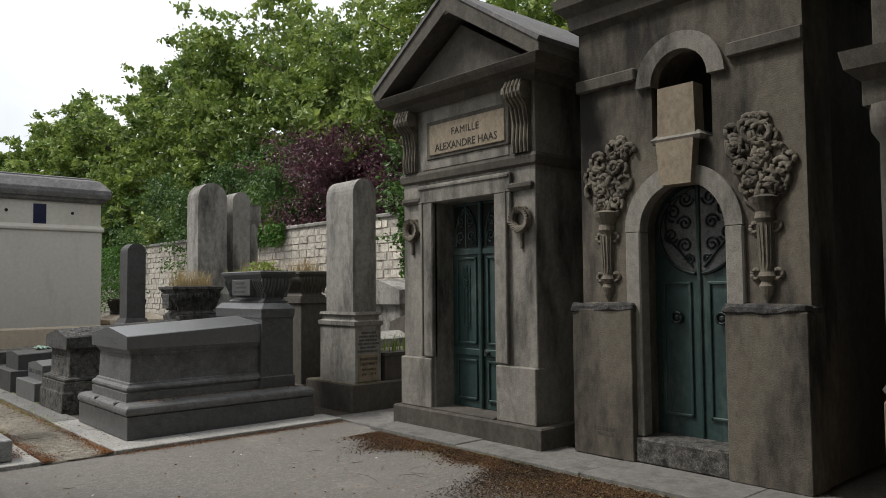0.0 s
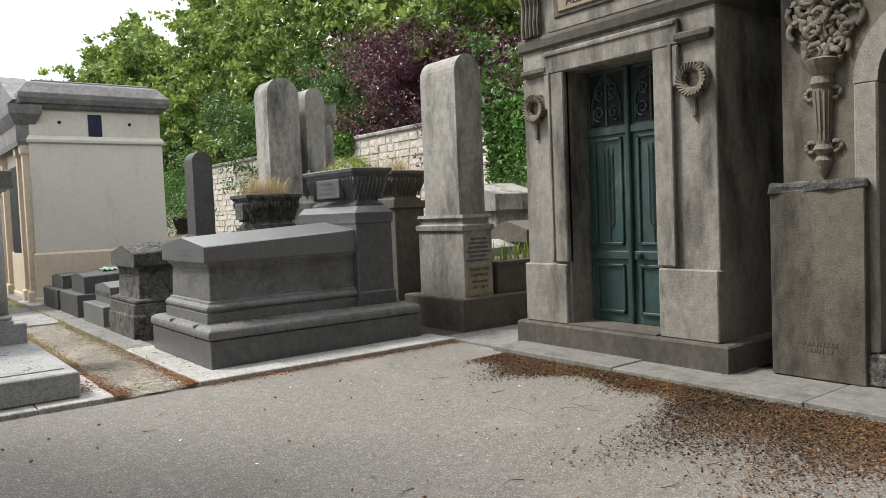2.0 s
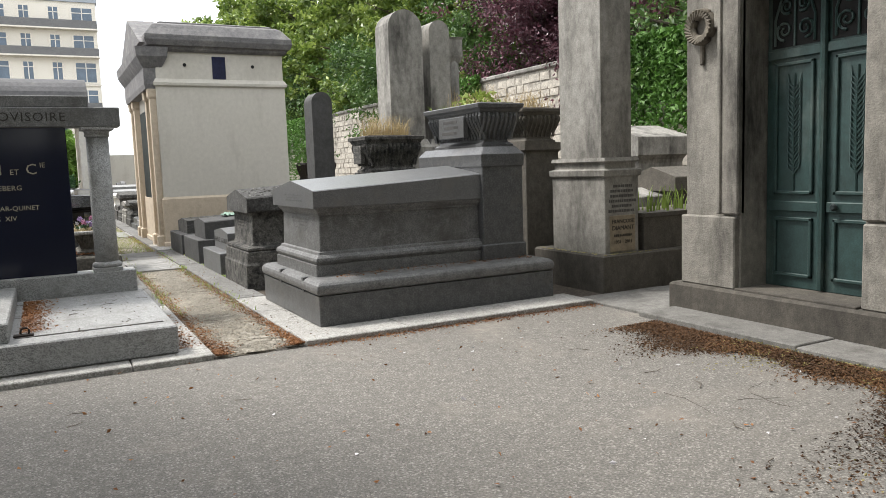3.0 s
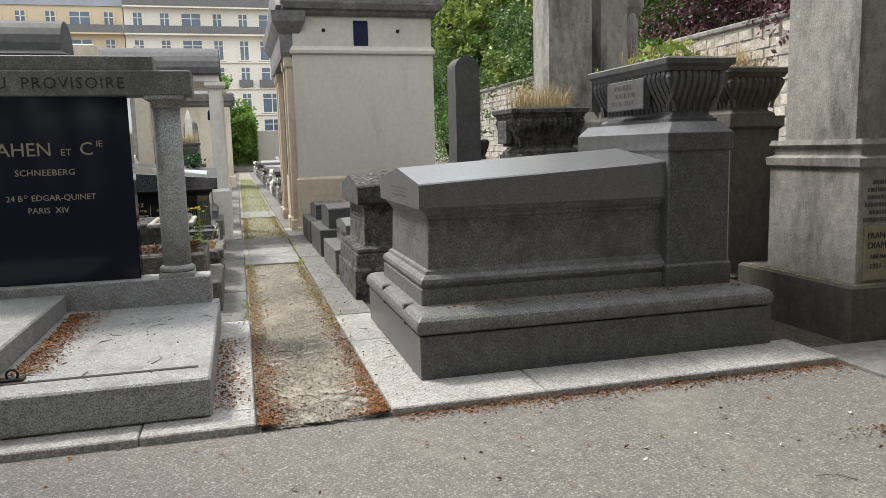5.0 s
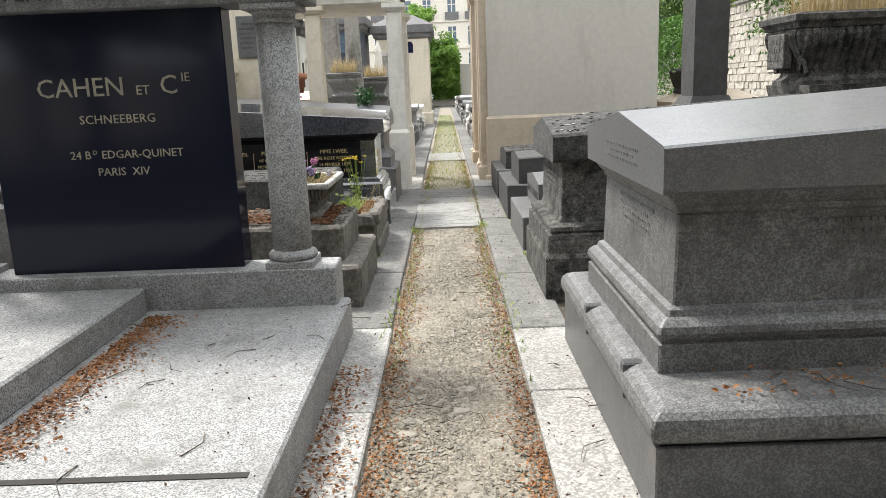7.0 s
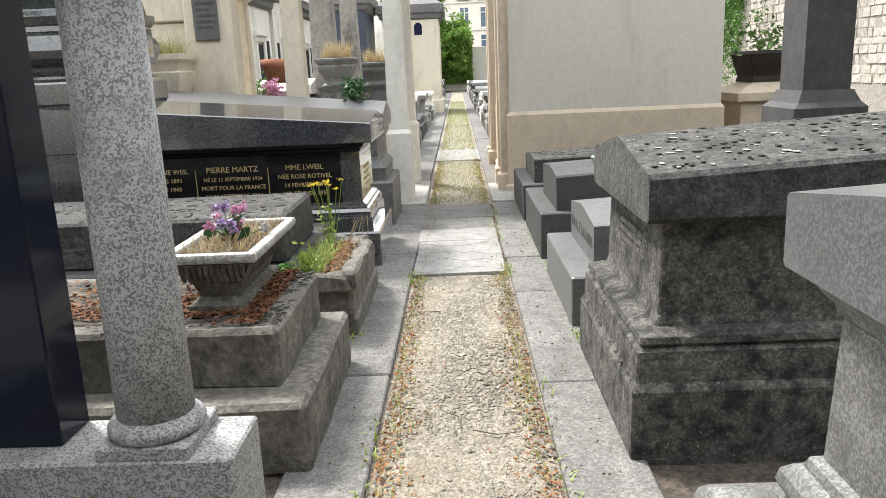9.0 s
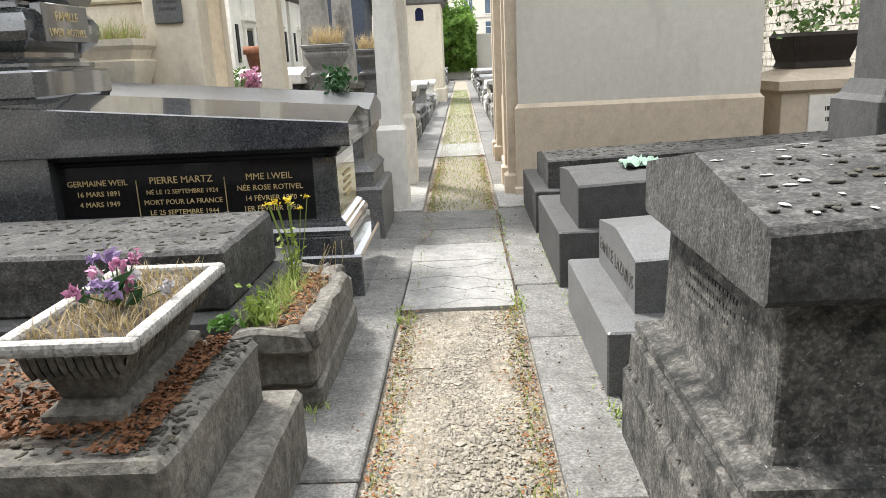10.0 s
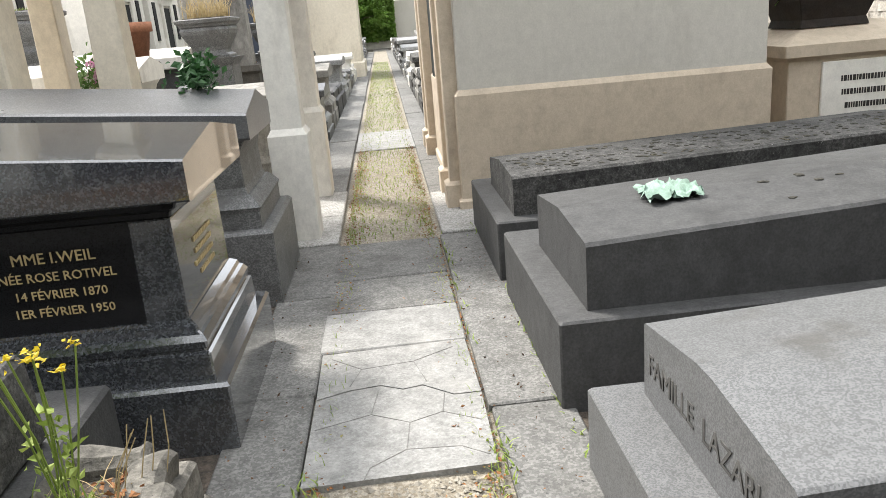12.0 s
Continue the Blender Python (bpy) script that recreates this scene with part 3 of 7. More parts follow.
# ---- tombs beside the path ----
def inscription_free_tomb(name, x0, x1, y0, y1, label, base_h, hood_z, ridge, stone, hood_stone, group="", step=0.06, long_axis="x", body_in=0.12, rise=(0.0, 0.0)):
    """A gabled tomb: base, moulded plinth, tapering body, gabled hood."""
    t = thing(name, (x0 + x1) / 2, (y0 + y1) / 2, 0, label, "tomb", group)
    part("base", stack(x0, x1, y0, y1, [(0.02, 0), (base_h - 0.02, 0), (base_h, -0.02)]), stone, t)
    b = body_in
    part("plinth", stack(x0 + b, x1 - b, y0 + b, y1 - b, [(base_h - 0.01, 0.05), (base_h + 0.1, 0.05), (base_h + 0.13, 0.06), (base_h + 0.17, 0.03), (base_h + 0.2, 0.0)]), stone, t)
    part("body", stack(x0 + b, x1 - b, y0 + b, y1 - b, [(base_h + 0.19, -0.01), (base_h + 0.24, -0.03), (hood_z - 0.12, -0.035), (hood_z - 0.06, -0.02), (hood_z, 0.02)]), stone, t)
    hood(t, x0 + b - 0.06, x1 - b + 0.06, y0 + b - 0.06, y1 - b + 0.06, hood_z, hood_z + (ridge - hood_z) * 0.6, ridge, hood_stone, long_axis, rise=rise)
    return t


def hood(t, x0, x1, y0, y1, z0, z1, z2, material, axis="x", name="hood", k=0.015, rise=(0.0, 0.0)):
    """A gabled lid; rise lifts its upper edges at either end."""
    c = (y0 + y1) / 2 if axis == "x" else (x0 + x1) / 2
    a, b = (y0, y1) if axis == "x" else (x0, x1)
    prof = [(a + k, z0), (b - k, z0), (b, z0 + k), (b, z1 - k), (b - k, z1), (c, z2), (a + k, z1), (a, z1 - k), (a, z0 + k)]
    lo, hi = (x0, x1) if axis == "x" else (y0, y1)
    rings = [[(w, u, v + (e if v > (z0 + z1) / 2 else 0)) if axis == "x" else (u, w, v + (e if v > (z0 + z1) / 2 else 0)) for u, v in prof] for w, e in zip((lo, hi), rise)]
    return part(name, loft(rings), material, t)


def sloped_block(profile, x0, x1, rise):
    """A prism along x whose upper edges climb by rise towards x1."""
    mid = (min(v for u, v in profile) + max(v for u, v in profile)) / 2
    return loft([[(w, u, v + (e if v > mid else 0)) for u, v in profile] for w, e in ((x0, 0.0), (x1, rise))])


def jardiniere(name, cx, cy, z, lx, ly, h, material, label, plaque_side=None, flutes=True):
    """A fluted stone planter: foot, flared body with ribs, flat moulded rim."""
    t = thing(name, cx, cy, z, label, "planter")
    x0, x1, y0, y1 = cx - lx / 2, cx + lx / 2, cy - ly / 2, cy + ly / 2
    part("foot", stack(x0 + 0.1, x1 - 0.1, y0 + 0.1, y1 - 0.1, [(z, 0.04), (z + 0.06 * h, 0.04), (z + 0.12 * h, 0.0), (z + 0.2 * h, -0.01)]), material, t)
    levels = [(0.18, -0.09), (0.3, -0.075), (0.45, -0.035), (0.6, 0.0), (0.7, 0.012), (0.78, 0.0), (0.82, -0.02)]
    part("bowl", stack(x0 + 0.02, x1 - 0.02, y0 + 0.02, y1 - 0.02, [(z + a * h, o) for a, o in levels]), material, t)
    if flutes:
        def rib(px, py, nx, ny):
            pts = [(px + nx * (o + 0.004), py + ny * (o + 0.004), z + a * h) for a, o in levels[:-1]]
            return pts
        for side in range(4):
            n = max(3, int((lx if side % 2 == 0 else ly) / 0.065))
            for i in range(n):
                u = (i + 0.5) / n
                if side % 2 == 0:
                    px, py, nx, ny = x0 + 0.04 + u * (lx - 0.08), (y0 + 0.02 if side == 0 else y1 - 0.02), 0, (-1 if side == 0 else 1)
                else:
                    px, py, nx, ny = (x0 + 0.02 if side == 1 else x1 - 0.02), y0 + 0.04 + u * (ly - 0.08), (-1 if side == 1 else 1), 0
                part("rib", tube(rib(px, py, nx, ny), 0.016, 5, taper=1.35), material, t)
    part("rim", stack(x0, x1, y0, y1, [(z + 0.8 * h, -0.01), (z + 0.86 * h, 0.0), (z + 0.9 * h, 0.025), (z + 0.98 * h, 0.03), (z + h, 0.02)]), material, t)
    part("earth", box(x0 + 0.05, x1 - 0.05, y0 + 0.05, y1 - 0.05, z + 0.97 * h, z + h + 0.012, 0.01), SOIL, t)
    if plaque_side == "west":
        p = part("plaque", box(x0 - 0.035, x0 + 0.03, cy - ly * 0.27, cy + ly * 0.2, z + 0.24 * h, z + 0.74 * h, 0.006), material, t, "grey stone name plaque")
        bars("lettering", 3, facing_path_west(x0 - 0.037, cy - ly * 0.03, z + 0.66 * h), INCISED, t, 7, 0.03, 0.06, ly * 0.36)
    return t


def tuft(name, x0, x1, y0, y1, z, n, height, material, label, seed, lean=0.7, width=0.006, parent=None):
    rnd = random.Random(seed)
    ob = blades([(rnd.uniform(x0, x1), rnd.uniform(y0, y1), z) for _ in range(n)], height, material, name, parent, lean, width, seed)
    if parent is None:
        tagged(ob, label, "grass", "", "stuff")
    return ob


# tomb A: the large dark granite sarcophagus at the corner of the path
A = thing("sarcophagus_tomb", 1.5, 1.4, 0.05, "large dark grey granite sarcophagus tomb with a gabled lid", "tomb")
part("base", stack(0.28, 2.88, 0.44, 2.36, [(0.05, 0), (0.325, 0), (0.33, -0.012)]), DARK_GRANITE, A)
part("base_roll", stack(0.285, 2.865, 0.455, 2.345, [(0.33, -0.015), (0.335, 0.0), (0.35, 0.018), (0.375, 0.026), (0.40, 0.026), (0.425, 0.017), (0.445, -0.002), (0.458, -0.035), (0.465, -0.08), (0.47, -0.2)]), MID_GRANITE, A)
for y in (0.86, 1.62):
    part("roll_stop", box(0.268, 0.36, y, y + 0.06, 0.32, 0.462, 0.006), DARK_GRANITE, A)
part("plinth", stack(0.43, 2.66, 0.80, 2.02, [(0.46, 0.066), (0.572, 0.066), (0.578, 0.05), (0.588, 0.05), (0.596, 0.064), (0.615, 0.072), (0.64, 0.066), (0.66, 0.046), (0.668, 0.03), (0.69, 0.022), (0.70, 0.0)]), MID_GRANITE, A)
part("body", stack(0.434, 2.3, 0.804, 2.016, [(0.69, 0.0), (1.03, -0.012), (1.042, 0.002), (1.06, 0.006), (1.075, 0.022), (1.095, 0.036), (1.115, 0.04)]), MID_GRANITE, A)
part("corner_pier", stack(0.43, 0.576, 0.80, 2.02, [(0.695, 0.0), (1.03, -0.012), (1.035, -0.02)]), MID_GRANITE, A)
hood(A, 0.37, 2.2, 0.745, 2.14, 1.112, 1.28, 1.374, LID_GRANITE, "x", "lid", 0.01, (0.0, 0.1))
part("pillar", stack(2.19, 2.69, 0.70, 2.14, [(0.47, 0.02), (0.62, 0.02), (0.635, 0.0), (1.44, 0.0), (1.455, 0.014), (1.575, 0.018), (1.585, 0.01), (1.655, -0.05)]), DARK_GRANITE, A)
bars("lettering", 10, facing_path_west(0.4365, 1.41, 1.0), MID_GRANITE, A, 11, 0.014, 0.031, 0.7)
for i in range(7):   # faint worn lines along the flank
    bars("flank_lettering", 1, facing_front(1.35, 0.81, 1.0 - 0.042 * i), MID_GRANITE, A, 90 + i, 0.014, 0.03, 1.3)
bars("lid_lettering", 3, facing_path_west(0.3695, 1.41, 1.24), LID_GRANITE, A, 12, 0.012, 0.028, 0.7)
U = jardiniere("stone_jardiniere", 2.50, 1.42, 1.655, 0.52, 1.22, 0.46, DARK_GRANITE, "dark granite fluted jardiniere full of dry grass on the tomb pillar", "west")
tuft("dry_grass_tuft", 2.4, 2.75, 0.85, 1.9, 2.1, 140, 0.3, DRY, "long dry straw-coloured grass in the jardiniere", 21, 1.0, 0.004)
tuft("green_weeds", 2.25, 2.7, 0.8, 2.0, 2.1, 110, 0.10, GRASS, "low green weeds in the jardiniere", 22, 0.8, 0.008)
leaves("weed_leaves", np.random.RandomState(4).uniform((2.3, 0.9, 2.12), (2.55, 1.5, 2.25), (70, 3)), 0.08, GRASS)
tagged(bpy.data.objects["weed_leaves"], "broad yellow-green weed leaves in the jardiniere", "plant", "", "stuff")

# stele with a second jardiniere just behind
S = thing("plain_stele", 3.67, 2.05, 0.0, "plain brown-grey stone stele carrying a fluted jardiniere", "gravestone")
part("footing", stack(3.42, 3.92, 1.70, 2.4, [(0.02, 0.04), (0.3, 0.04), (0.33, 0.0)]), LIME_DARK, S)
part("shaft", stack(3.42, 3.92, 1.70, 2.4, [(0.328, -0.002), (1.602, -0.002)]), LIME_DARK, S)
part("cap", stack(3.42, 3.92, 1.70, 2.4, [(1.6, 0.0), (1.63, 0.03), (1.72, 0.03)]), LIME_DARK, S)
jardiniere("small_stone_jardiniere", 3.67, 2.05, 1.72, 0.58, 0.75, 0.42, LIME_DARK, "weathered fluted stone jardiniere with dry grass")
tuft("dry_grass_tuft", 3.45, 3.9, 1.8, 2.3, 2.13, 170, 0.34, DRY, "long dry straw-coloured grass in the jardiniere", 23, 1.2, 0.004)

# obelisk with rounded top
D = thing("rounded_obelisk", 3.9, 0.85, 0.0, "tall weathered limestone obelisk with a rounded top on a pedestal", "gravestone")
part("footing", stack(3.46, 6.0, 0.32, 1.62, [(0.02, 0), (0.42, 0), (0.44, -0.02)]), LIME_DARK, D)
part("pedestal", stack(3.56, 4.04, 0.40, 1.36, [(0.43, 0.0), (1.28, 0.0), (1.30, 0.025), (1.36, 0.03), (1.38, -0.02), (1.44, -0.02), (1.46, 0.012), (1.50, 0.0)]), LIME, D)
prof = [(3.575, 1.48), (4.0, 1.48)] + [(3.7875 + 0.2125 * math.cos(radians(a)), 3.3 + 0.24 * math.sin(radians(a))) for a in range(0, 181, 15)]
part("shaft", extrude(prof, "y", 0.47, 1.2), LIME, D)
part("name_plate", box(3.62, 3.98, 0.385, 0.42, 0.46, 0.86, 0.004), SIGN, D, "pale stone name plate")
for i, (s, txt) in enumerate(((0.062, "FRANCOISE"), (0.07, "DIAMANT"), (0.042, "NEE HABERER"), (0.055, "1931 - 2011"))):
    writing("lettering", txt, s, facing_front(3.80, 0.383, 0.775 - 0.075 * i), LETTER_DARK, D, 0.002)
bars("old_lettering", 6, facing_front(3.80, 0.398, 1.2), INCISED, D, 31, 0.03, 0.055, 0.4)
part("back_wall", stack(4.14, 6.0, 0.42, 1.3, [(0.43, 0.0), (0.80, 0.0), (0.82, 0.02), (0.86, 0.02)]), LIME_DARK, D)
tuft("weeds", 4.25, 5.2, 0.5, 1.0, 0.86, 70, 0.3, GRASS, "fresh green weeds growing on the ledge", 24, 0.4, 0.014)

# tomb B: black lichened gabled tomb
B = thing("lichened_tomb", 1.3, 3.8, 0.0, "old gabled stone tomb blackened with lichen", "tomb")
part("base", stack(0.28, 2.7, 3.19, 4.45, [(0.02, 0), (0.33, 0), (0.36, -0.02)]), LICHEN_SIDE, B)
part("plinth", stack(0.36, 2.6, 3.27, 4.37, [(0.35, 0.06), (0.485, 0.055), (0.50, 0.03), (0.515, 0.045), (0.54, 0.04), (0.56, -0.01)]), LICHEN_SIDE, B)
part("body", stack(0.395, 2.55, 3.305, 4.335, [(0.55, 0.004), (0.60, -0.012), (0.93, -0.022), (0.985, 0.0)]), LICHEN_SIDE, B)
hood(B, 0.345, 2.6, 3.25, 4.39, 0.978, 1.165, 1.262, LICHEN, "x", "lid", 0.02, (0.0, 0.12))
bars("lettering", 7, facing_path_west(0.412, 3.82, 0.88), LICHEN, B, 41, 0.014, 0.04, 0.55)

# a lettered tomb: a low plain gabled block on a slab
LZ = thing("low_granite_tomb", 1.4, 5.4, 0.0, "low light-grey granite tomb with a gabled end on a slab", "tomb")
part("slab", stack(0.285, 2.6, 4.79, 6.06, [(0.02, 0), (0.34, 0), (0.35, -0.01)]), LIGHT_GRANITE, LZ)
a, b, c = 5.03, 5.97, 5.5
part("block", sloped_block([(a, 0.345), (b, 0.345), (b, 0.60), (b - 0.012, 0.608), (c + 0.05, 0.658), (c - 0.05, 0.658), (a + 0.012, 0.608), (a, 0.60)], 0.457, 2.55, 0.1), LIGHT_GRANITE, LZ)
writing("lettering", "FAMILLE  LAZARUS", 0.105, facing_path_west(0.4555, 5.5, 0.45), INCISED, LZ, 0.002, spacing=0.95)

GT = thing("dark_flat_tomb", 1.6, 7.25, 0.0, "low dark grey flat tomb on a wider slab", "tomb")
part("slab", stack(0.285, 3.0, 6.465, 7.86, [(0.02, 0), (0.41, 0), (0.42, -0.01)]), DARK_STONE, GT)
part("block", sloped_block([(6.565, 0.415), (7.53, 0.415), (7.53, 0.685), (7.515, 0.698), (7.05, 0.742), (6.58, 0.705), (6.565, 0.69)], 0.425, 2.95, 0.12), DARK_STONE, GT)
FT = thing("lichened_flat_tomb", 1.7, 8.8, 0.0, "low dark flat tomb spotted with lichen", "tomb")
part("slab", stack(0.285, 3.3, 8.10, 9.45, [(0.02, 0), (0.40, 0), (0.41, -0.01)]), DARK_STONE, FT)
part("block", sloped_block([(8.22, 0.405), (9.22, 0.405), (9.22, 0.60), (9.2, 0.615), (8.75, 0.675), (8.24, 0.655), (8.22, 0.64)], 0.41, 3.3, 0.08), LICHEN, FT)
# crumpled green cloth
rnd = random.Random(8)
bm = bmesh.new()
n = 16
vs = [[bm.verts.new((0, 0, 0)) for j in range(n)] for i in range(n)]
for i in range(n):
    for j in range(n):
        u, v = i / (n - 1) - 0.5, j / (n - 1) - 0.5
        edge = max(abs(u), abs(v)) * 2
        r = 1 - 0.25 * rnd.random() * edge
        vs[i][j].co = (0.92 + u * 0.30 * r + 0.02 * rnd.random(), 7.0 + v * 0.26 * r, 0.762 + 0.09 * abs(noise.noise((u * 6, v * 6, 2))) + 0.035 * rnd.random() * (1 - 0.6 * edge))
for i in range(n - 1):
    for j in range(n - 1):
        bm.faces.new((vs[i][j], vs[i + 1][j], vs[i + 1][j + 1], vs[i][j + 1]))
cloth = part("crumpled_cloth", bm, CLOTH, None, smooth=True)
tagged(cloth, "crumpled pale green cloth lying on the dark tomb", "cloth")

# ---- the plain mausoleum on the path's east side ----
M = thing("pale_mausoleum", 1.6, 11.8, 0.0, "tall pale rendered mausoleum with a sand-coloured base and stone roof", "mausoleum")
part("wall", box(0.29, 2.90, 10.0, 13.8, 1.03, 3.25, 0.01), PLASTER, M)
part("base_course", stack(0.29, 2.90, 10.0, 13.8, [(0.02, 0.06), (0.12, 0.06), (0.14, 0.035), (1.0, 0.035), (1.03, 0.012), (1.045, 0.0)]), SAND, M)
part("string_course", stack(0.29, 2.90, 10.0, 13.8, [(3.24, 0.0), (3.27, 0.04), (3.32, 0.045), (3.36, 0.02), (3.40, 0.0)]), PLASTER, M)
part("frieze", box(0.31, 2.88, 10.02, 13.78, 3.39, 3.98, 0.01), PLASTER, M)
part("cornice", stack(0.29, 2.90, 10.0, 13.8, [(3.93, 0.01), (3.97, 0.06), (4.02, 0.08), (4.04, 0.13), (4.14, 0.17), (4.17, 0.17), (4.20, 0.1)]), SLATE, M)
part("roof", stack(0.29, 2.90, 10.0, 13.8, [(4.18, 0.16), (4.24, 0.16), (4.46, -0.02), (4.50, -0.1)]), SLATE, M)
part("roof_cap", stack(0.5, 2.7, 10.3, 13.6, [(4.48, 0.05), (4.55, 0.05), (4.57, 0.0)]), SLATE, M)
part("window", box(1.41, 1.68, 10.0, 10.05, 3.41, 3.86, 0.005), BLUE_GLASS, M, "dark blue stained-glass window")
for x in (0.87, 2.24):
    part("vent_hole", lathe([(0.035, 0), (0.035, 0.02)], 12), DARK_VOID, M).matrix_basis = pose(x, 10.028, 3.68, 90, 0, 0)
for y in (10.08, 10.75, 12.95, 13.6):
    part("pilaster", stack(0.17, 0.30, y, y + 0.17, [(0.02, 0.04), (0.25, 0.04), (0.28, 0.0), (3.0, 0.0), (3.05, 0.03), (3.2, 0.04)]), SAND, M)
part("door", box(0.26, 0.30, 11.2, 12.7, 0.15, 2.9, 0.01), DARK_METAL, M)
part("entablature", stack(0.1, 0.4, 10.05, 13.75, [(3.2, 0.0), (3.3, 0.02), (3.6, 0.02), (3.7, 0.08), (3.82, 0.14), (4.0, 0.16)]), SLATE, M)
part("side_pediment", extrude([(10.0, 4.1), (13.8, 4.1), (11.9, 4.85)], "x", 0.05, 0.6), SLATE, M)

# ---- the granite vault monument west of the path ----
V = thing("granite_vault_monument", -2.3, 1.6, 0.0, "grey granite vault with a polished black slab between two columns", "tomb")
part("slab", box(-5.2, -0.985, 0.2, 2.62, 0.05, 0.275, 0.012), GRANITE, V)
part("ledger", box(-5.0, -2.16, 0.3, 2.44, 0.27, 0.425, 0.012), GRANITE, V, "raised granite ledger slab")
part("channel", box(-2.13, -1.06, 0.44, 0.475, 0.26, 0.2785, 0), LETTER_DARK, V)
part("ring", ring_bar(-2.06, 0.52, 0.31, 0.03, 0.008, "xz", 14), IRON, V)
part("hinge", box(-2.14, -2.0, 0.49, 0.56, 0.275, 0.29, 0.003), IRON, V)
part("plinth", box(-5.2, -1.045, 2.455, 2.75, 0.03, 0.50, 0.008), GRANITE, V)
part("black_slab", box(-2.99, -1.60, 2.565, 2.745, 0.498, 2.0, 0.006), BLACK_GRANITE, V, "polished black granite name slab")
for cx in (-1.31, -3.26):
    col = part("column", lathe([(0.115, 0.585), (0.113, 0.9), (0.108, 1.9)], 32, cx, 2.6), GRANITE, V, smooth=True)
    part("column_base", box(cx - 0.14, cx + 0.14, 2.46, 2.74, 0.498, 0.54, 0.005), GRANITE, V)
    part("column_ring", lathe([(0.12, 0.538), (0.136, 0.542), (0.145, 0.555), (0.145, 0.57), (0.137, 0.583), (0.122, 0.59), (0.114, 0.6)], 32, cx, 2.6), GRANITE, V, smooth=True)
    part("capital", lathe([(0.108, 1.89), (0.12, 1.898), (0.122, 1.912), (0.115, 1.92), (0.12, 1.94), (0.14, 1.96)], 32, cx, 2.6), GRANITE, V, smooth=True)
    part("abacus", box(cx - 0.155, cx + 0.155, 2.445, 2.755, 1.958, 1.992, 0.005), GRANITE, V)
part("lintel", box(-3.5, -1.09, 2.44, 2.76, 1.99, 2.185, 0.008), MID_GRANITE, V)
part("top_lintel", box(-3.3, -1.375, 2.455, 2.745, 2.183, 2.30, 0.008), MID_GRANITE, V)
writing("lettering", "CAVEAU  PROVISOIRE", 0.125, facing_front(-2.27, 2.438, 2.045), LETTER_DARK, V, 0.002, spacing=1.12)
writing("lettering", "CAHEN", 0.15, facing_front(-2.44, 2.563, 1.53), PALE_LETTER, V, 0.002)
writing("lettering", "ET", 0.075, facing_front(-2.085, 2.563, 1.53), PALE_LETTER, V, 0.002)
writing("lettering", "C", 0.15, facing_front(-1.935, 2.563, 1.53), PALE_LETTER, V, 0.002)
writing("lettering", "IE", 0.07, facing_front(-1.835, 2.563, 1.595), PALE_LETTER, V, 0.002)
writing("lettering", "SCHNEEBERG", 0.07, facing_front(-2.25, 2.563, 1.375), PALE_LETTER, V, 0.002, spacing=1.05)
writing("lettering", "24 B", 0.066, facing_front(-2.49, 2.563, 1.175), PALE_LETTER, V, 0.002)
writing("lettering", "D", 0.035, facing_front(-2.405, 2.563, 1.2), PALE_LETTER, V, 0.002)
writing("lettering", "EDGAR-QUINET", 0.066, facing_front(-2.13, 2.563, 1.175), PALE_LETTER, V, 0.002)
writing("lettering", "PARIS  XIV", 0.066, facing_front(-2.25, 2.563, 1.075), PALE_LETTER, V, 0.002)

# ---- graves west of the path ----
C = thing("stepped_grave", -1.6, 3.95, 0.0, "stepped brown stone grave with rusty moss along its rim", "grave")
part("lower_step", rough_block(-3.4, -0.985, 3.18, 4.36, 0.02, 0.335, 2.0, 0.012), ROUGH, C)
part("upper_step", rough_block(-3.3, -1.115, 3.35, 4.28, 0.32, 0.585, 5.0, 0.012), ROUGH, C)
part("earth", box(-3.1, -1.25, 3.47, 4.2, 0.57, 0.592, 0.01), SOIL, C)
P = thing("stone_trough", -1.43, 3.92, 0.59, "pale stone flower trough with fluted sides on the stepped grave", "planter")
part("foot", stack(-1.52, -1.345, 3.6, 4.22, [(0.588, 0.035), (0.625, 0.03), (0.64, 0.0), (0.655, -0.008)]), ROUGH, P)
part("trough", stack(-1.56, -1.29, 3.58, 4.25, [(0.65, -0.05), (0.72, -0.025), (0.78, 0.0), (0.815, 0.02), (0.83, 0.02)]), ROUGH, P)
bm = bmesh.new()
for i in range(30):
    s, u = (0, (i + 0.5) / 19) if i < 19 else (1, (i - 18.5) / 11)
    q = (-1.272, 3.57 + u * 0.68) if s == 0 else (-1.57 + u * 0.29, 3.562)
    nx, ny = (1, 0) if s == 0 else (0, -1)
    tube([(q[0] + nx * o, q[1] + ny * o, z) for z, o in ((0.735, -0.03), (0.77, -0.006), (0.815, 0.008))], 0.011, 5, bm, 1.2)
part("fluting", bm, ROUGH, P)["kind"] = "stuff"
for a in ((-1.63, -1.215, 3.505, 3.555), (-1.63, -1.215, 4.27, 4.32), (-1.63, -1.58, 3.555, 4.27), (-1.265, -1.215, 3.555, 4.27)):
    part("rim", box(*a, 0.825, 0.868, 0.014, seg=2), PALE_KERB, P, "pale worn rim")
part("earth", box(-1.58, -1.265, 3.555, 4.27, 0.8, 0.84, 0.005), SOIL, P)
tuft("dry_grass_tuft", -1.57, -1.27, 3.57, 4.25, 0.84, 520, 0.075, DRY, "short dry grass filling the trough", 25, 0.9, 0.003)
F = thing("flower_bunch", -1.43, 3.9, 0.84, "pink and white artificial flowers with green leaves", "flowers")
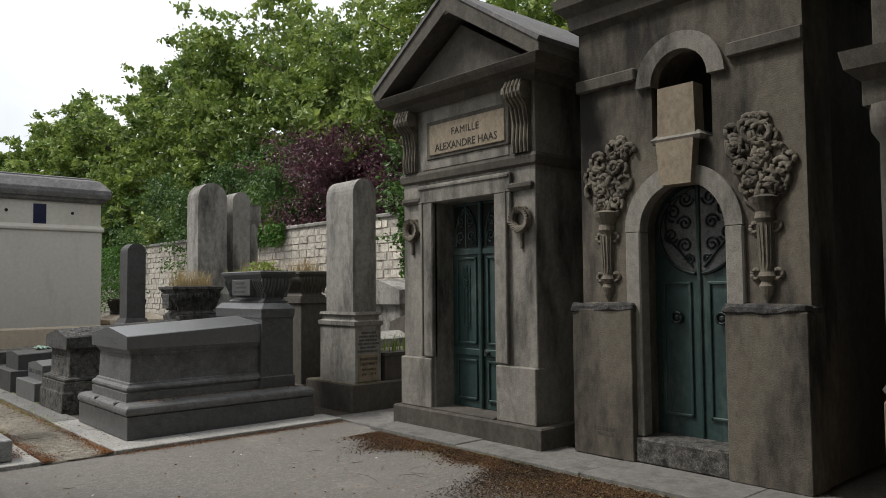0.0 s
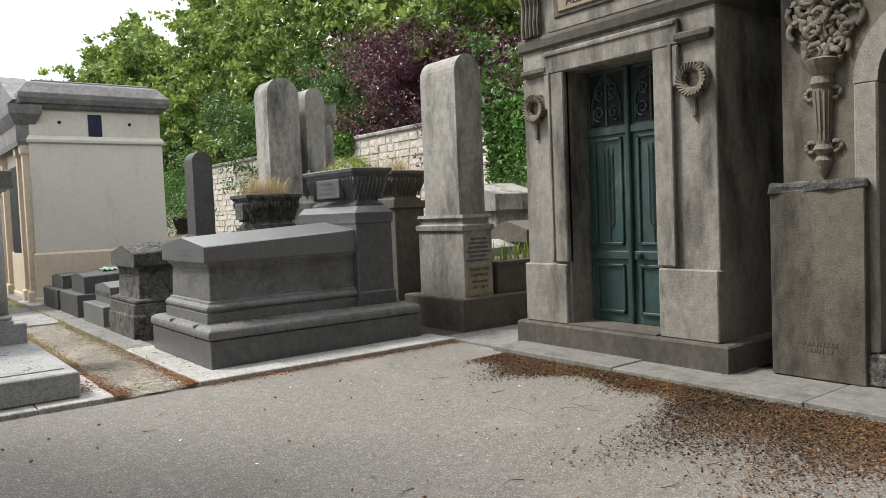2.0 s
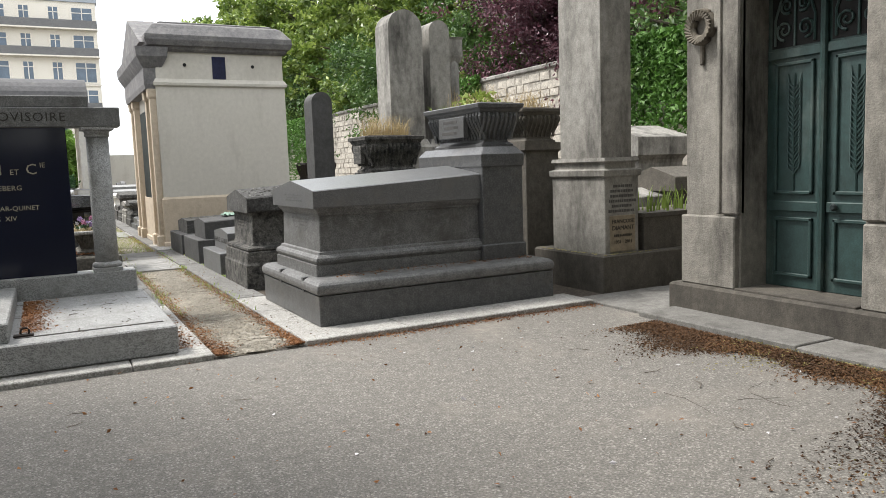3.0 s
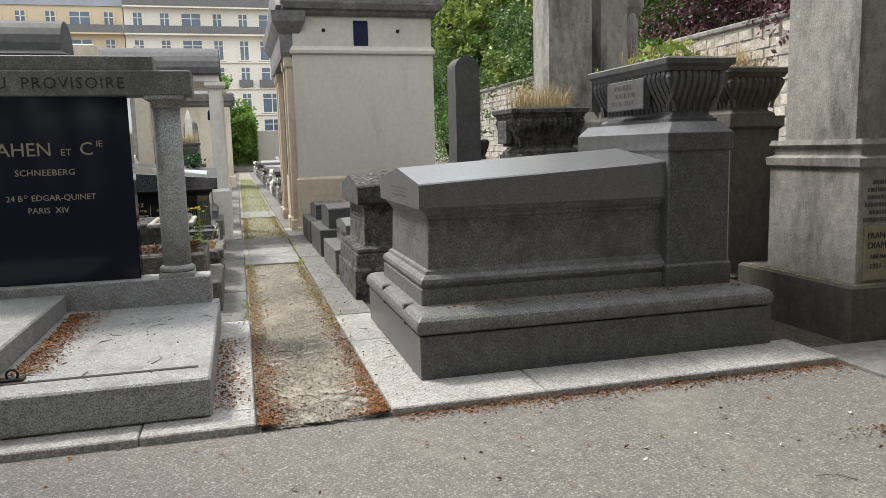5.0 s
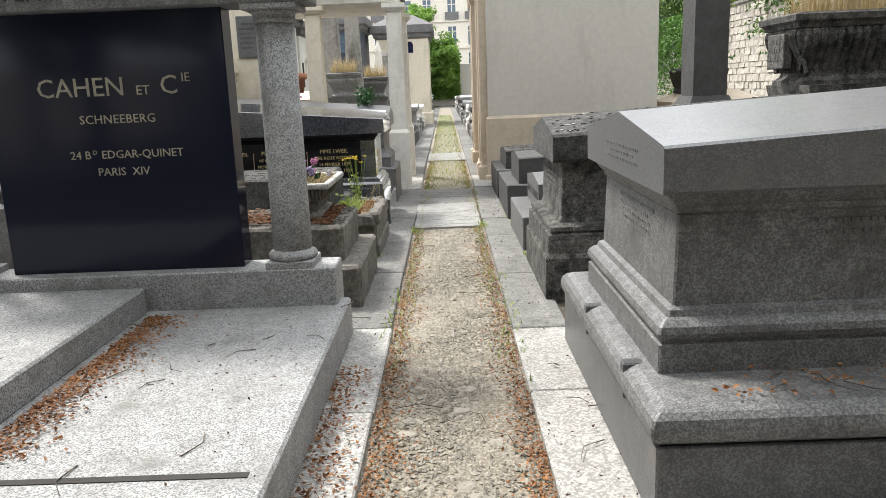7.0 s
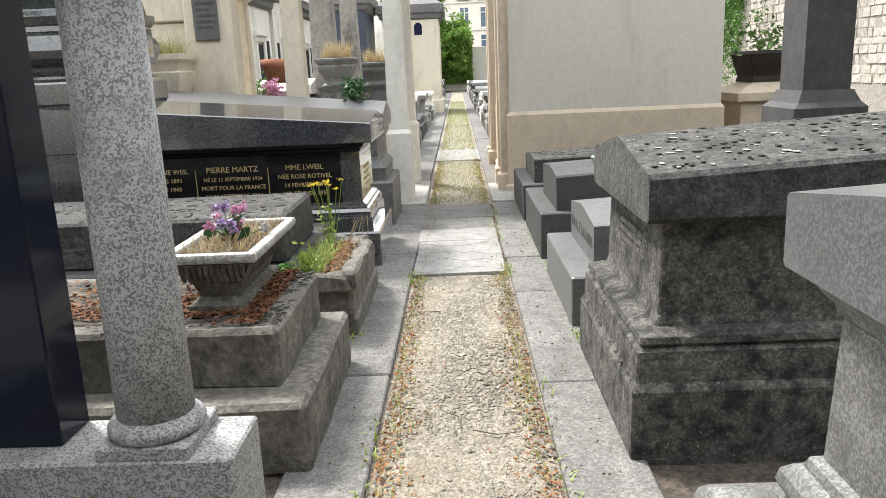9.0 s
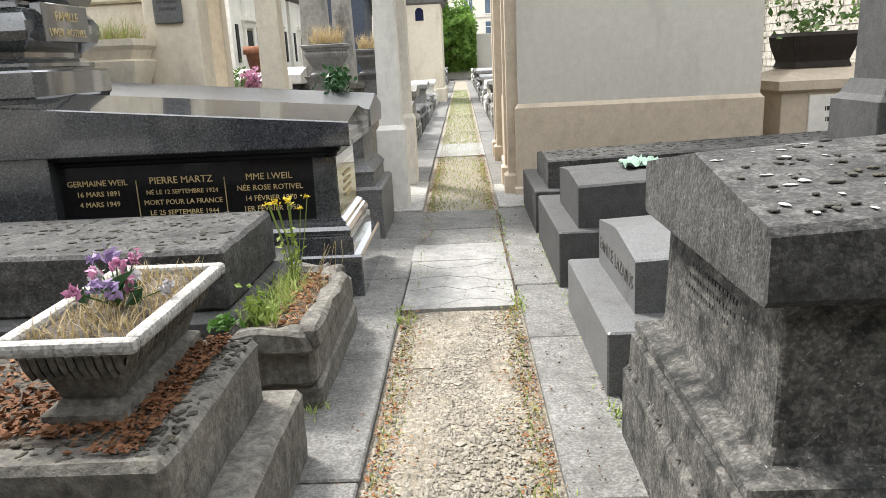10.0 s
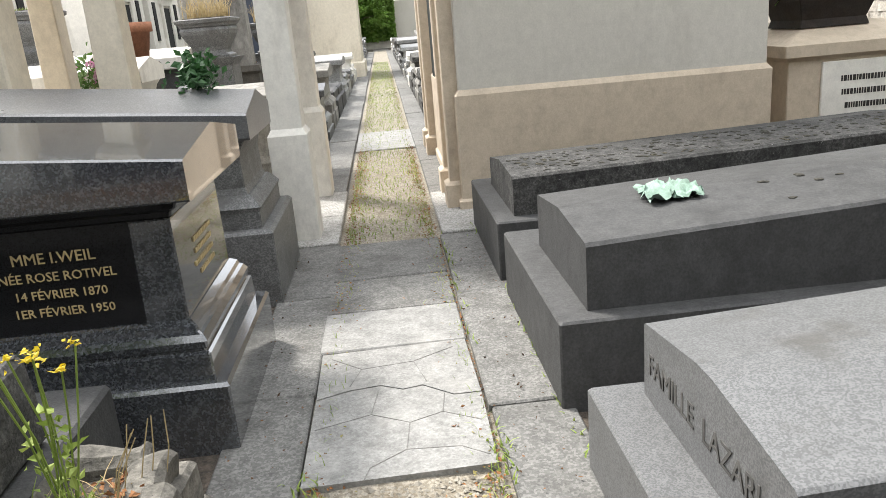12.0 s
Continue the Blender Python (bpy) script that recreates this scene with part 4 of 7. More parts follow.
rng = np.random.RandomState(6)
for k in range(16):   # broad leaves of the bunch
    q = rng.normal((-1.43, 3.9, 0.9), (0.045, 0.05, 0.02))
    leaves("leaf", q[None, :], 0.1, LEAF_D, F, seed=200 + k)
for k in range(13):
    q = rng.normal((-1.43, 3.9, 0.955), (0.06, 0.075, 0.035))
    leaves("blossom", rng.normal(q, 0.011, (16, 3)), 0.034, (PINK, WHITE_PETAL, MAUVE)[k % 3], F, seed=k)
    part("stem", tube([(-1.43, 3.9, 0.84), tuple(q)], 0.0025, 4), LEAF_IVY, F)

DS = thing("flat_slab_tomb", -2.8, 5.6, 0.0, "large dark flat slab tomb blotched with lichen", "tomb")
part("slab", rough_block(-4.6, -1.45, 4.98, 5.92, 0.45, 0.752, 3.0, 0.012), LICHEN, DS)
part("base", box(-4.7, -1.39, 4.86, 6.3, 0.02, 0.452, 0.015), DARK_STONE, DS)

E_ = thing("rough_stone_planter", -1.2, 5.3, 0.0, "rough broken stone planter overgrown with weeds", "planter")
part("base", rough_block(-1.385, -1.0, 4.76, 5.98, 0.02, 0.17, 1.0, 0.012), ROUGH, E_)
part("body", rough_block(-1.38, -1.01, 4.74, 5.9, 0.16, 0.36, 4.0, 0.02), ROUGH, E_)
for i, r in enumerate(((-1.085, -0.985, 4.74, 5.62), (-1.40, -1.35, 4.76, 5.85), (-1.36, -1.03, 4.70, 4.80), (-1.36, -1.12, 5.78, 5.88))):
    part("rim_stone", rough_block(*r, 0.33, 0.44, i * 3.1), ROUGH, E_)
part("rim_stone", rough_block(-1.16, -1.04, 5.58, 5.8, 0.33, 0.44, 11.0), ROUGH, E_)
part("earth", rough_block(-1.37, -1.06, 4.78, 5.8, 0.3, 0.40, 9, 0.04), SOIL, E_)
tuft("planter_grass", -1.37, -1.2, 4.85, 5.6, 0.39, 420, 0.13, GRASS, "long fresh green grass in the rough planter", 26, 0.8, 0.0045)
tuft("planter_straw", -1.35, -1.05, 4.8, 5.7, 0.39, 260, 0.09, DRY, "dry straw among the green grass in the planter", 27, 1.2, 0.003)
ob = leaves("leafy_weed", np.random.RandomState(17).normal((-1.31, 4.95, 0.465), (0.03, 0.035, 0.04), (90, 3)), 0.045, GRASS)
tagged(ob, "bushy bright green weed at the edge of the rough planter", "weed", "", "stuff")
ob = leaves("leafy_weed", np.random.RandomState(18).normal((-1.42, 4.80, 0.46), (0.03, 0.02, 0.02), (60, 3)), 0.045, LEAF_IVY)
tagged(ob, "small round-leaved green weed in the joint of the graves", "weed", "", "stuff")
YF = thing("yellow_wildflower", -1.29, 5.62, 0.4, "tall yellow-flowered weed growing in the planter", "flowers")
for k in range(9):
    q = (-1.28 + rng.normal(0, 0.06), 5.62 + rng.normal(0, 0.07), 0.87 + rng.normal(0, 0.035))
    b0 = (-1.29 + rng.normal(0, 0.02), 5.62 + rng.normal(0, 0.02), 0.4)
    part("stem", tube([b0, ((q[0] + b0[0]) / 2 + 0.01, (q[1] + b0[1]) / 2, 0.66), q], 0.003, 4), GRASS, YF)
    leaves("blossom", rng.normal(q, (0.014, 0.014, 0.004), (14, 3)), 0.02, YELLOW, YF, seed=k + 40, flat=0.6)
leaves("foliage", rng.normal((-1.29, 5.62, 0.55), (0.035, 0.035, 0.09), (60, 3)), 0.035, GRASS, YF)
for k in range(7):   # bare dry stalks
    b0 = (-1.12 + rng.normal(0, 0.04), 5.6 + rng.normal(0, 0.08), 0.4)
    part("dry_stalk", tube([b0, (b0[0] + 0.02, b0[1] + 0.02, 0.5), (b0[0] + rng.normal(0, 0.05), b0[1] + 0.05, 0.6)], 0.002, 4), DRY, YF)

# the black granite tomb
W = thing("black_granite_tomb", -2.8, 7.05, 0.0, "polished black granite tomb with gilt inscriptions", "tomb")
part("base", stack(-4.6, -1.02, 6.46, 7.55, [(0.02, 0.0), (0.31, 0.0), (0.325, -0.012)]), CHARCOAL, W)
part("plinth", stack(-4.5, -1.165, 6.6, 7.42, [(0.32, 0.085), (0.43, 0.08), (0.437, 0.062), (0.447, 0.062), (0.455, 0.07), (0.48, 0.072), (0.505, 0.055), (0.515, 0.04), (0.535, 0.034), (0.555, 0.004)]), CHARCOAL, W)
part("body", stack(-4.5, -1.17, 6.604, 7.416, [(0.55, 0.0), (0.965, -0.004), (0.975, 0.012), (0.995, 0.018), (1.01, 0.04), (1.045, 0.055)]), BLACK_STONE, W)
part("end_pier", stack(-1.335, -1.165, 6.6, 7.42, [(0.552, 0.0), (0.96, -0.004), (0.968, 0.0)]), CHARCOAL, W)
hood(W, -4.6, -1.05, 6.49, 7.53, 1.043, 1.2, 1.272, CHARCOAL, "x", "lid", 0.008, (0.3, 0.0))
bars("end_lettering", 4, pose(-1.1625, 7.0, 0.82, 90, 0, 90), GOLD, W, 33, 0.02, 0.05, 0.35)
yl = 6.5975
for x, lines in ((-1.625, (("MME I.WEIL", 0.062), ("N\u00c9E ROSE ROTIVEL", 0.052), ("14 F\u00c9VRIER 1870", 0.05), ("1ER F\u00c9VRIER 1950", 0.05))),
                 (-2.22, (("PIERRE MARTZ", 0.066), ("N\u00c9 LE 12 SEPTEMBRE 1924", 0.043), ("MORT POUR LA FRANCE", 0.048), ("LE 25 SEPTEMBRE 1944", 0.048))),
                 (-2.79, (("GERMAINE WEIL", 0.056), ("16 MARS 1891", 0.05), ("4 MARS 1949", 0.05)))):
    for i, (txt, s) in enumerate(lines):
        writing("lettering", txt, s, facing_front(x, yl, 0.838 - i * 0.071), GOLD, W, 0.002)
for x in (-1.927, -2.526):
    part("divider", box(x - 0.002, x + 0.002, yl - 0.001, yl + 0.02, 0.61, 0.865, 0), GOLD, W)
PD = thing("urn_pedestal", -3.7, 6.9, 0.0, "grey granite pedestal with a long moulded urn-shaped top", "gravestone")
part("pedestal", stack(-4.7, -3.05, 6.5, 7.54, [(0.02, 0.0), (1.40, 0.0), (1.43, 0.008), (1.445, 0.02), (1.60, 0.022), (1.615, 0.01), (1.64, -0.06)]), CHARCOAL, PD)
part("urn", stack(-4.6, -3.14, 6.62, 7.42, [(1.635, 0.05), (1.66, 0.05), (1.675, 0.02), (1.70, -0.01), (1.73, -0.005), (1.76, 0.04), (1.80, 0.08), (1.86, 0.1), (1.92, 0.1), (1.97, 0.075), (2.0, 0.05), (2.01, 0.02), (2.05, 0.02), (2.06, 0.06), (2.12, 0.09), (2.16, 0.09), (2.18, 0.04), (2.3, 0.02), (2.32, 0.06), (2.4, 0.06)]), CHARCOAL, PD)
part("name_plate", box(-3.08, -3.0, 6.66, 7.27, 1.79, 2.04, 0.006), CHARCOAL, PD)
writing("lettering", "FAMILLE", 0.085, pose(-2.998, 6.965, 1.93, 90, 0, 90), GOLD, PD, 0.002)
writing("lettering", "I.WEIL-ROTIVEL", 0.072, pose(-2.998, 6.965, 1.83, 90, 0, 90), GOLD, PD, 0.002)

G = inscription_free_tomb("grey_gabled_tomb", -4.4, -1.05, 8.12, 9.12, "grey granite gabled tomb with a polished sloping lid", 0.5, 1.03, 1.29, MID_GRANITE, LID_GRANITE, rise=(0.28, 0.0))

def spiral(cx, cy, cz, r0, bar, start, turns, flip=1, bm=None):
    """A flat scroll in the yz plane, winding inwards."""
    pts = []
    n = int(14 * turns)
    for i in range(n + 1):
        u = i / n
        r, a = r0 * (1 - 0.82 * u), radians(start) + flip * 2 * math.pi * turns * u
        pts.append((cx, cy + r * math.cos(a), cz + r * math.sin(a)))
    return tube(pts, bar, 5, bm, 0.7)


# ---- the pedimented mausoleum: faces -x ----
def annulus(cy, cz, r0, r1, x0, x1, a0, a1, n, bm=None):
    """A flat arch band in the yz plane from x0 to x1."""
    rings = []
    for i in range(n + 1):
        a = radians(a0 + (a1 - a0) * i / n)
        c, s = math.cos(a), math.sin(a)
        rings.append([(x0, cy + r0 * c, cz + r0 * s), (x0, cy + r1 * c, cz + r1 * s), (x1, cy + r1 * c, cz + r1 * s), (x1, cy + r0 * c, cz + r0 * s)])
    return loft(rings, bm)


H = thing("pedimented_mausoleum", 4.6, -2.0, 0.0, "weathered limestone mausoleum with pediment, name panel and green bronze doors", "mausoleum")
Y0, Y1, XF = -3.18, -0.76, 3.58
part("plinth", stack(3.45, 5.9, -3.32, -0.66, [(0.03, 0.0), (0.26, 0.0), (0.28, -0.02)]), LIME_DARK, H)
bm = box(XF, 5.8, -1.40, Y1, 0.27, 4.3, 0.01)
box(XF, 5.8, Y0, -2.54, 0.27, 4.3, 0.01, bm)
box(XF + 0.002, 5.79, -2.54, -1.40, 2.97, 4.29, 0.0, bm)
box(4.1, 5.79, -2.54, -1.40, 0.275, 2.97, 0.0, bm)
part("wall", bm, LIME_M, H)
part("threshold", box(3.5, 4.1, -2.54, -1.40, 0.27, 0.30, 0.006), LIME_DARK, H)
for ya, yb in ((-1.38, -0.75), (-3.19, -2.56)):
    part("pier_base", box(XF - 0.06, XF + 0.1, ya, yb, 0.28, 0.93, 0.012), LIME_M, H)
# eared door surround
for r in ((-1.40, -1.20, 0.95, 2.98), (-2.74, -2.54, 0.95, 2.98), (-2.82, -1.12, 2.975, 3.22), (-1.205, -1.12, 2.6, 2.974), (-2.82, -2.735, 2.6, 2.974)):
    part("door_surround", box(XF - 0.045 - (0.004 if r[3] - r[2] < 0.5 else 0), XF + 0.05, *r, 0.012), LIME_M, H)
for r in ((-1.22, -1.18, 0.95, 3.0), (-2.76, -2.72, 0.95, 3.0), (-2.80, -1.14, 3.16, 3.2)):
    part("surround_fillet", box(XF - 0.065, XF - 0.03, *r, 0.008), LIME_M, H)
# doors with leaf panels and scroll grilles
for s in (0, 1):
    y0, y1 = ((-1.965, -1.405), (-2.535, -1.975))[s]
    d = part("door", box(3.90, 3.95, y0, y1, 0.30, 2.97, 0.006), GREEN_METAL, H, "green patinated bronze door leaf")
    for r in ((y0 + 0.09, y1 - 0.09, 0.40, 0.92), (y0 + 0.09, y1 - 0.09, 1.12, 2.25)):
        for q in ((r[0], r[1], r[2], r[2] + 0.03), (r[0], r[1], r[3] - 0.03, r[3]), (r[0], r[0] + 0.03, r[2], r[3]), (r[1] - 0.03, r[1], r[2], r[3])):
            part("panel_moulding", box(3.875, 3.905, *q, 0.006), GREEN_METAL, d)
    part("rail", box(3.875, 3.905, y0 + 0.03, y1 - 0.03, 0.97, 1.06, 0.008), GREEN_METAL, d)
    part("rail", box(3.87, 3.905, y0 + 0.02, y1 - 0.02, 2.28, 2.36, 0.008), GREEN_METAL, d)
    part("grille_back", box(3.893, 3.905, y0 + 0.05, y1 - 0.05, 2.38, 2.93, 0), DARK_VOID, d)
    c = (y0 + y1) / 2
    bm = tube([(3.885, c, 2.38), (3.885, c, 2.92)], 0.012)
    for k in (-1, 1):
        for (dy, z, rr, a0, a1) in ((0.10, 2.52, 0.085, -90, 200), (0.08, 2.72, 0.065, -120, 190), (0.045, 2.85, 0.04, -90, 180)):
            spiral(3.882, c + k * dy, z, rr, 0.013, a0 if k > 0 else 180 - a0, 1.5, k, bm)
        tube([(3.882, c + k * 0.19, 2.40), (3.882, c + k * 0.19, 2.62), (3.882, c + k * 0.13, 2.8), (3.882, c, 2.92)], 0.011, 5, bm)
    part("scroll_grille", bm, GREEN_METAL, d)
    # palm frond in low relief
    bm = tube([(3.895, c, 1.15), (3.893, c + 0.01, 1.7), (3.895, c, 2.15)], 0.009, 5)
    for i in range(17):
        z = 1.3 + i * 0.045
        for k in (-1, 1):
            tube([(3.894, c, z), (3.886, c + k * 0.05, z + 0.05), (3.894, c + k * 0.065, z + 0.13)], 0.010, 4, bm, 0.3)
    part("palm_frond", bm, GREEN_METAL, d)
part("meeting_bar", tube([(3.87, -1.97, 0.32), (3.87, -1.97, 2.95)], 0.03, 8), GREEN_METAL, H)
part("door_knob", lathe([(0.02, 0), (0.035, 0.03), (0.02, 0.05)], 12), DARK_METAL, H).matrix_basis = pose(3.87, -2.1, 1.02, 0, -90, 0)
# wreaths with ribbons
for cy in (-0.97, -2.97):
    w = part("wreath", ring_bar(XF - 0.03, cy, 2.64, 0.118, 0.05, "yz", 26, 0, 360, 7), LIME_CARVED, H, "carved stone laurel wreath", smooth=True)
    bm = bmesh.new()
    for i in range(26):
        a = 2 * math.pi * i / 26
        tube([(XF - 0.06, cy + 0.10 * math.cos(a), 2.64 + 0.10 * math.sin(a)), (XF - 0.085, cy + 0.152 * math.cos(a + 0.3), 2.64 + 0.152 * math.sin(a + 0.3))], 0.02, 5, bm, 0.6)
    part("laurel", bm, LIME_CARVED, w)["kind"] = "stuff"
    part("ribbon", box(XF - 0.035, XF, cy - 0.022, cy + 0.022, 2.3, 2.53, 0.01), LIME_CARVED, w)
    part("capital", stack(XF - 0.03, XF + 0.2, cy - 0.16, cy + 0.16, [(2.98, 0.0), (3.02, 0.03), (3.06, 0.03), (3.08, 0.0)]), LIME_DARK, H)
part("band", stack(XF, 5.8, Y0, Y1, [(3.26, 0.0), (3.29, 0.035), (3.37, 0.045), (3.41, 0.03)]), LIME_DARK, H)
# name panel
part("panel_frame", box(XF - 0.03, XF + 0.02, -2.80, -1.28, 3.55, 4.06, 0.012), LIME_DARK, H)
part("frieze", box(XF - 0.012, XF + 0.02, -2.78, -1.18, 3.42, 4.22, 0.01), LIME_M, H)
part("name_panel", box(XF - 0.045, XF, -2.74, -1.36, 3.60, 4.0, 0.008), SIGN, H, "pale stone name panel")
writing("lettering", "FAMILLE", 0.13, facing_path_west(XF - 0.047, -2.05, 3.82), LETTER_DARK, H, 0.002, spacing=1.1)
writing("lettering", "ALEXANDRE HAAS", 0.135, facing_path_west(XF - 0.047, -2.05, 3.645), LETTER_DARK, H, 0.002)
bars("faint_lettering", 1, facing_path_west(XF - 0.003, -2.05, 3.49), LIME_DARK, H, 3, 0.07, 0.1, 1.2)
# scroll brackets
for cy in (-0.95, -3.0):
    pr = [(XF + 0.02, 3.42), (XF - 0.06, 3.42), (XF - 0.07, 3.55), (XF - 0.05, 3.75), (XF - 0.09, 3.95), (XF - 0.19, 4.05), (XF - 0.21, 4.16), (XF - 0.17, 4.24), (XF + 0.02, 4.25)]
    br = part("bracket", extrude([(u, v) for u, v in pr], "y", cy - 0.13, cy + 0.13), LIME_CARVED, H)
    for k in range(4):
        part("bracket_fluting", tube([(u - 0.008, cy - 0.09 + 0.06 * k, v) for u, v in pr[1:8]], 0.017, 5), LIME_CARVED, br)
    part("bracket_scroll", tube([(XF - 0.13, cy - 0.15, 4.12), (XF - 0.13, cy + 0.15, 4.12)], 0.09, 12), LIME_CARVED, br)
part("cornice", stack(XF, 5.8, Y0, Y1, [(4.24, 0.02), (4.30, 0.08), (4.34, 0.1), (4.36, 0.24), (4.42, 0.28), (4.46, 0.3), (4.48, 0.26)]), LIME_DARK, H)
part("tympanum", extrude([(-3.2, 4.46), (-0.74, 4.46), (-1.97, 5.22)], "x", XF - 0.02, XF + 0.3), LIME_DARK, H)
for k in (-1, 1):
    e = -1.97 + k * 1.53
    part("raking_cornice", extrude([(e, 4.46), (e, 4.58), (-1.97, 5.58), (-1.97, 5.34), (e - k * 0.12, 4.46)], "x", XF - 0.28, XF + 0.5), LIME_DARK, H)
    part("roof_slope", extrude([(e, 4.575), (-1.97, 5.575), (-1.97, 5.625), (e + k * 0.03, 4.62)], "x", XF - 0.3, 5.9), SLATE, H)
part("finial", stack(XF - 0.27, XF + 0.2, -2.06, -1.88, [(5.3, 0.0), (5.55, 0.02), (5.66, -0.02)]), LIME_DARK, H)
part("gable_back", extrude([(-3.4, 4.46), (-0.55, 4.46), (-1.97, 5.5)], "x", XF + 0.45, 5.8), LIME_DARK, H)

# ---- the arched mausoleum ----
R = thing("arched_mausoleum", 4.9, -4.85, 0.0, "dark limestone mausoleum with arched green doors and carved torches", "mausoleum")
XA = 3.86
CY, CZ, RO = -4.87, 2.42, 0.52
prof_in = [(CY - RO * math.cos(radians(a)), CZ + RO * math.sin(radians(a))) for a in range(0, 181, 12)]
front = [(-6.1, 0.05)] + [(CY - RO, 0.05)] + prof_in + [(CY + RO, 0.05), (-3.62, 0.05), (-3.62, 3.3), (-6.1, 3.3)]
bm = extrude(front, "x", XA, XA + 0.55)
part("front_wall", bm, LIME_R_SHADED, R)
N0, N1, NZ = -5.22, -4.55, 3.92
niche = [(-6.1, 3.3), (N0, 3.3), (N0, NZ)] + [((N0 + N1) / 2 - (N1 - N0) / 2 * math.cos(radians(a)), NZ + (N1 - N0) / 2 * math.sin(radians(a))) for a in range(15, 166, 15)] + [(N1, NZ), (N1, 3.3), (-3.62, 3.3), (-3.62, 4.75), (-6.1, 4.75)]
part("upper_wall", extrude(niche, "x", XA, XA + 0.55), LIME_R_SHADED, R)
part("side_wall", box(XA + 0.02, 6.2, -6.09, -5.6, 0.05, 4.7, 0.0), LIME_DARK, R)
part("side_wall", box(XA + 0.02, 6.2, -4.1, -3.63, 0.05, 4.7, 0.0), LIME_DARK, R)
part("back_wall", box(5.9, 6.25, -6.1, -3.62, 0.05, 4.7, 0.0), LIME_DARK, R)
part("recess", box(XA + 0.5, XA + 0.6, -5.6, -4.1, 0.05, 4.6, 0.0), DARK_VOID, R)
part("door_arch", annulus(CY, CZ, RO - 0.05, RO + 0.13, XA - 0.05, XA + 0.1, 0, 180, 22), LIME_M, R)
for k in (-1, 1):
    e = CY + k * (RO + 0.04)
    part("door_jamb", box(XA - 0.05, XA + 0.12, e - 0.09, e + 0.09, 0.3, CZ, 0.015), LIME_M, R)
for ya, yb in ((-4.33, -3.56), (-6.12, -5.36)):
    part("pier", stack(3.73, 4.1, ya, yb, [(0.05, 0.0), (1.60, 0.0), (1.64, -0.03), (1.68, -0.1)]), LIME_R_SHADED, R)
    part("moss_crust", rough_block(3.72, 4.0, ya - 0.012, yb + 0.012, 1.585, 1.67, ya, 0.035), LICHEN, R, "black crust of lichen and moss")
part("step", box(3.76, 4.3, -5.4, -4.3, 0.04, 0.30, 0.02), LICHEN_SIDE, R)
part("niche_arch", annulus((N0 + N1) / 2, NZ, (N1 - N0) / 2 - 0.02, (N1 - N0) / 2 + 0.16, XA - 0.05, XA + 0.1, 0, 180, 18), LIME_M, R)
for ya, yb in ((-3.6, -4.38), (-6.12, -5.40)):
    part("impost", box(XA - 0.06, XA + 0.1, min(ya, yb), max(ya, yb), 4.02, 4.16, 0.015), LIME_DARK, R)
part("keystone", extrude([(CY - 0.17, 2.86), (CY + 0.17, 2.86), (CY + 0.21, 3.3), (CY - 0.21, 3.3)], "x", XA - 0.12, XA + 0.1), SIGN, R)
part("sill", stack(XA - 0.06, XA + 0.3, CY - 0.24, CY + 0.24, [(3.29, 0.03), (3.33, 0.05), (3.38, 0.0)]), LIME_M, R)
part("tablet", extrude([(CY - 0.21, 3.36), (CY + 0.21, 3.36), (CY + 0.2, 3.86), (CY - 0.2, 3.86)], "x", XA - 0.08, XA + 0.1), SIGN, R, "blank pale stone tablet")
part("entablature", stack(XA, 6.2, -6.1, -3.62, [(4.7, 0.0), (4.76, 0.08), (4.9, 0.1), (5.0, 0.2), (5.1, 0.22), (5.12, 0.1), (5.7, -0.6)]), LIME_DARK, R)
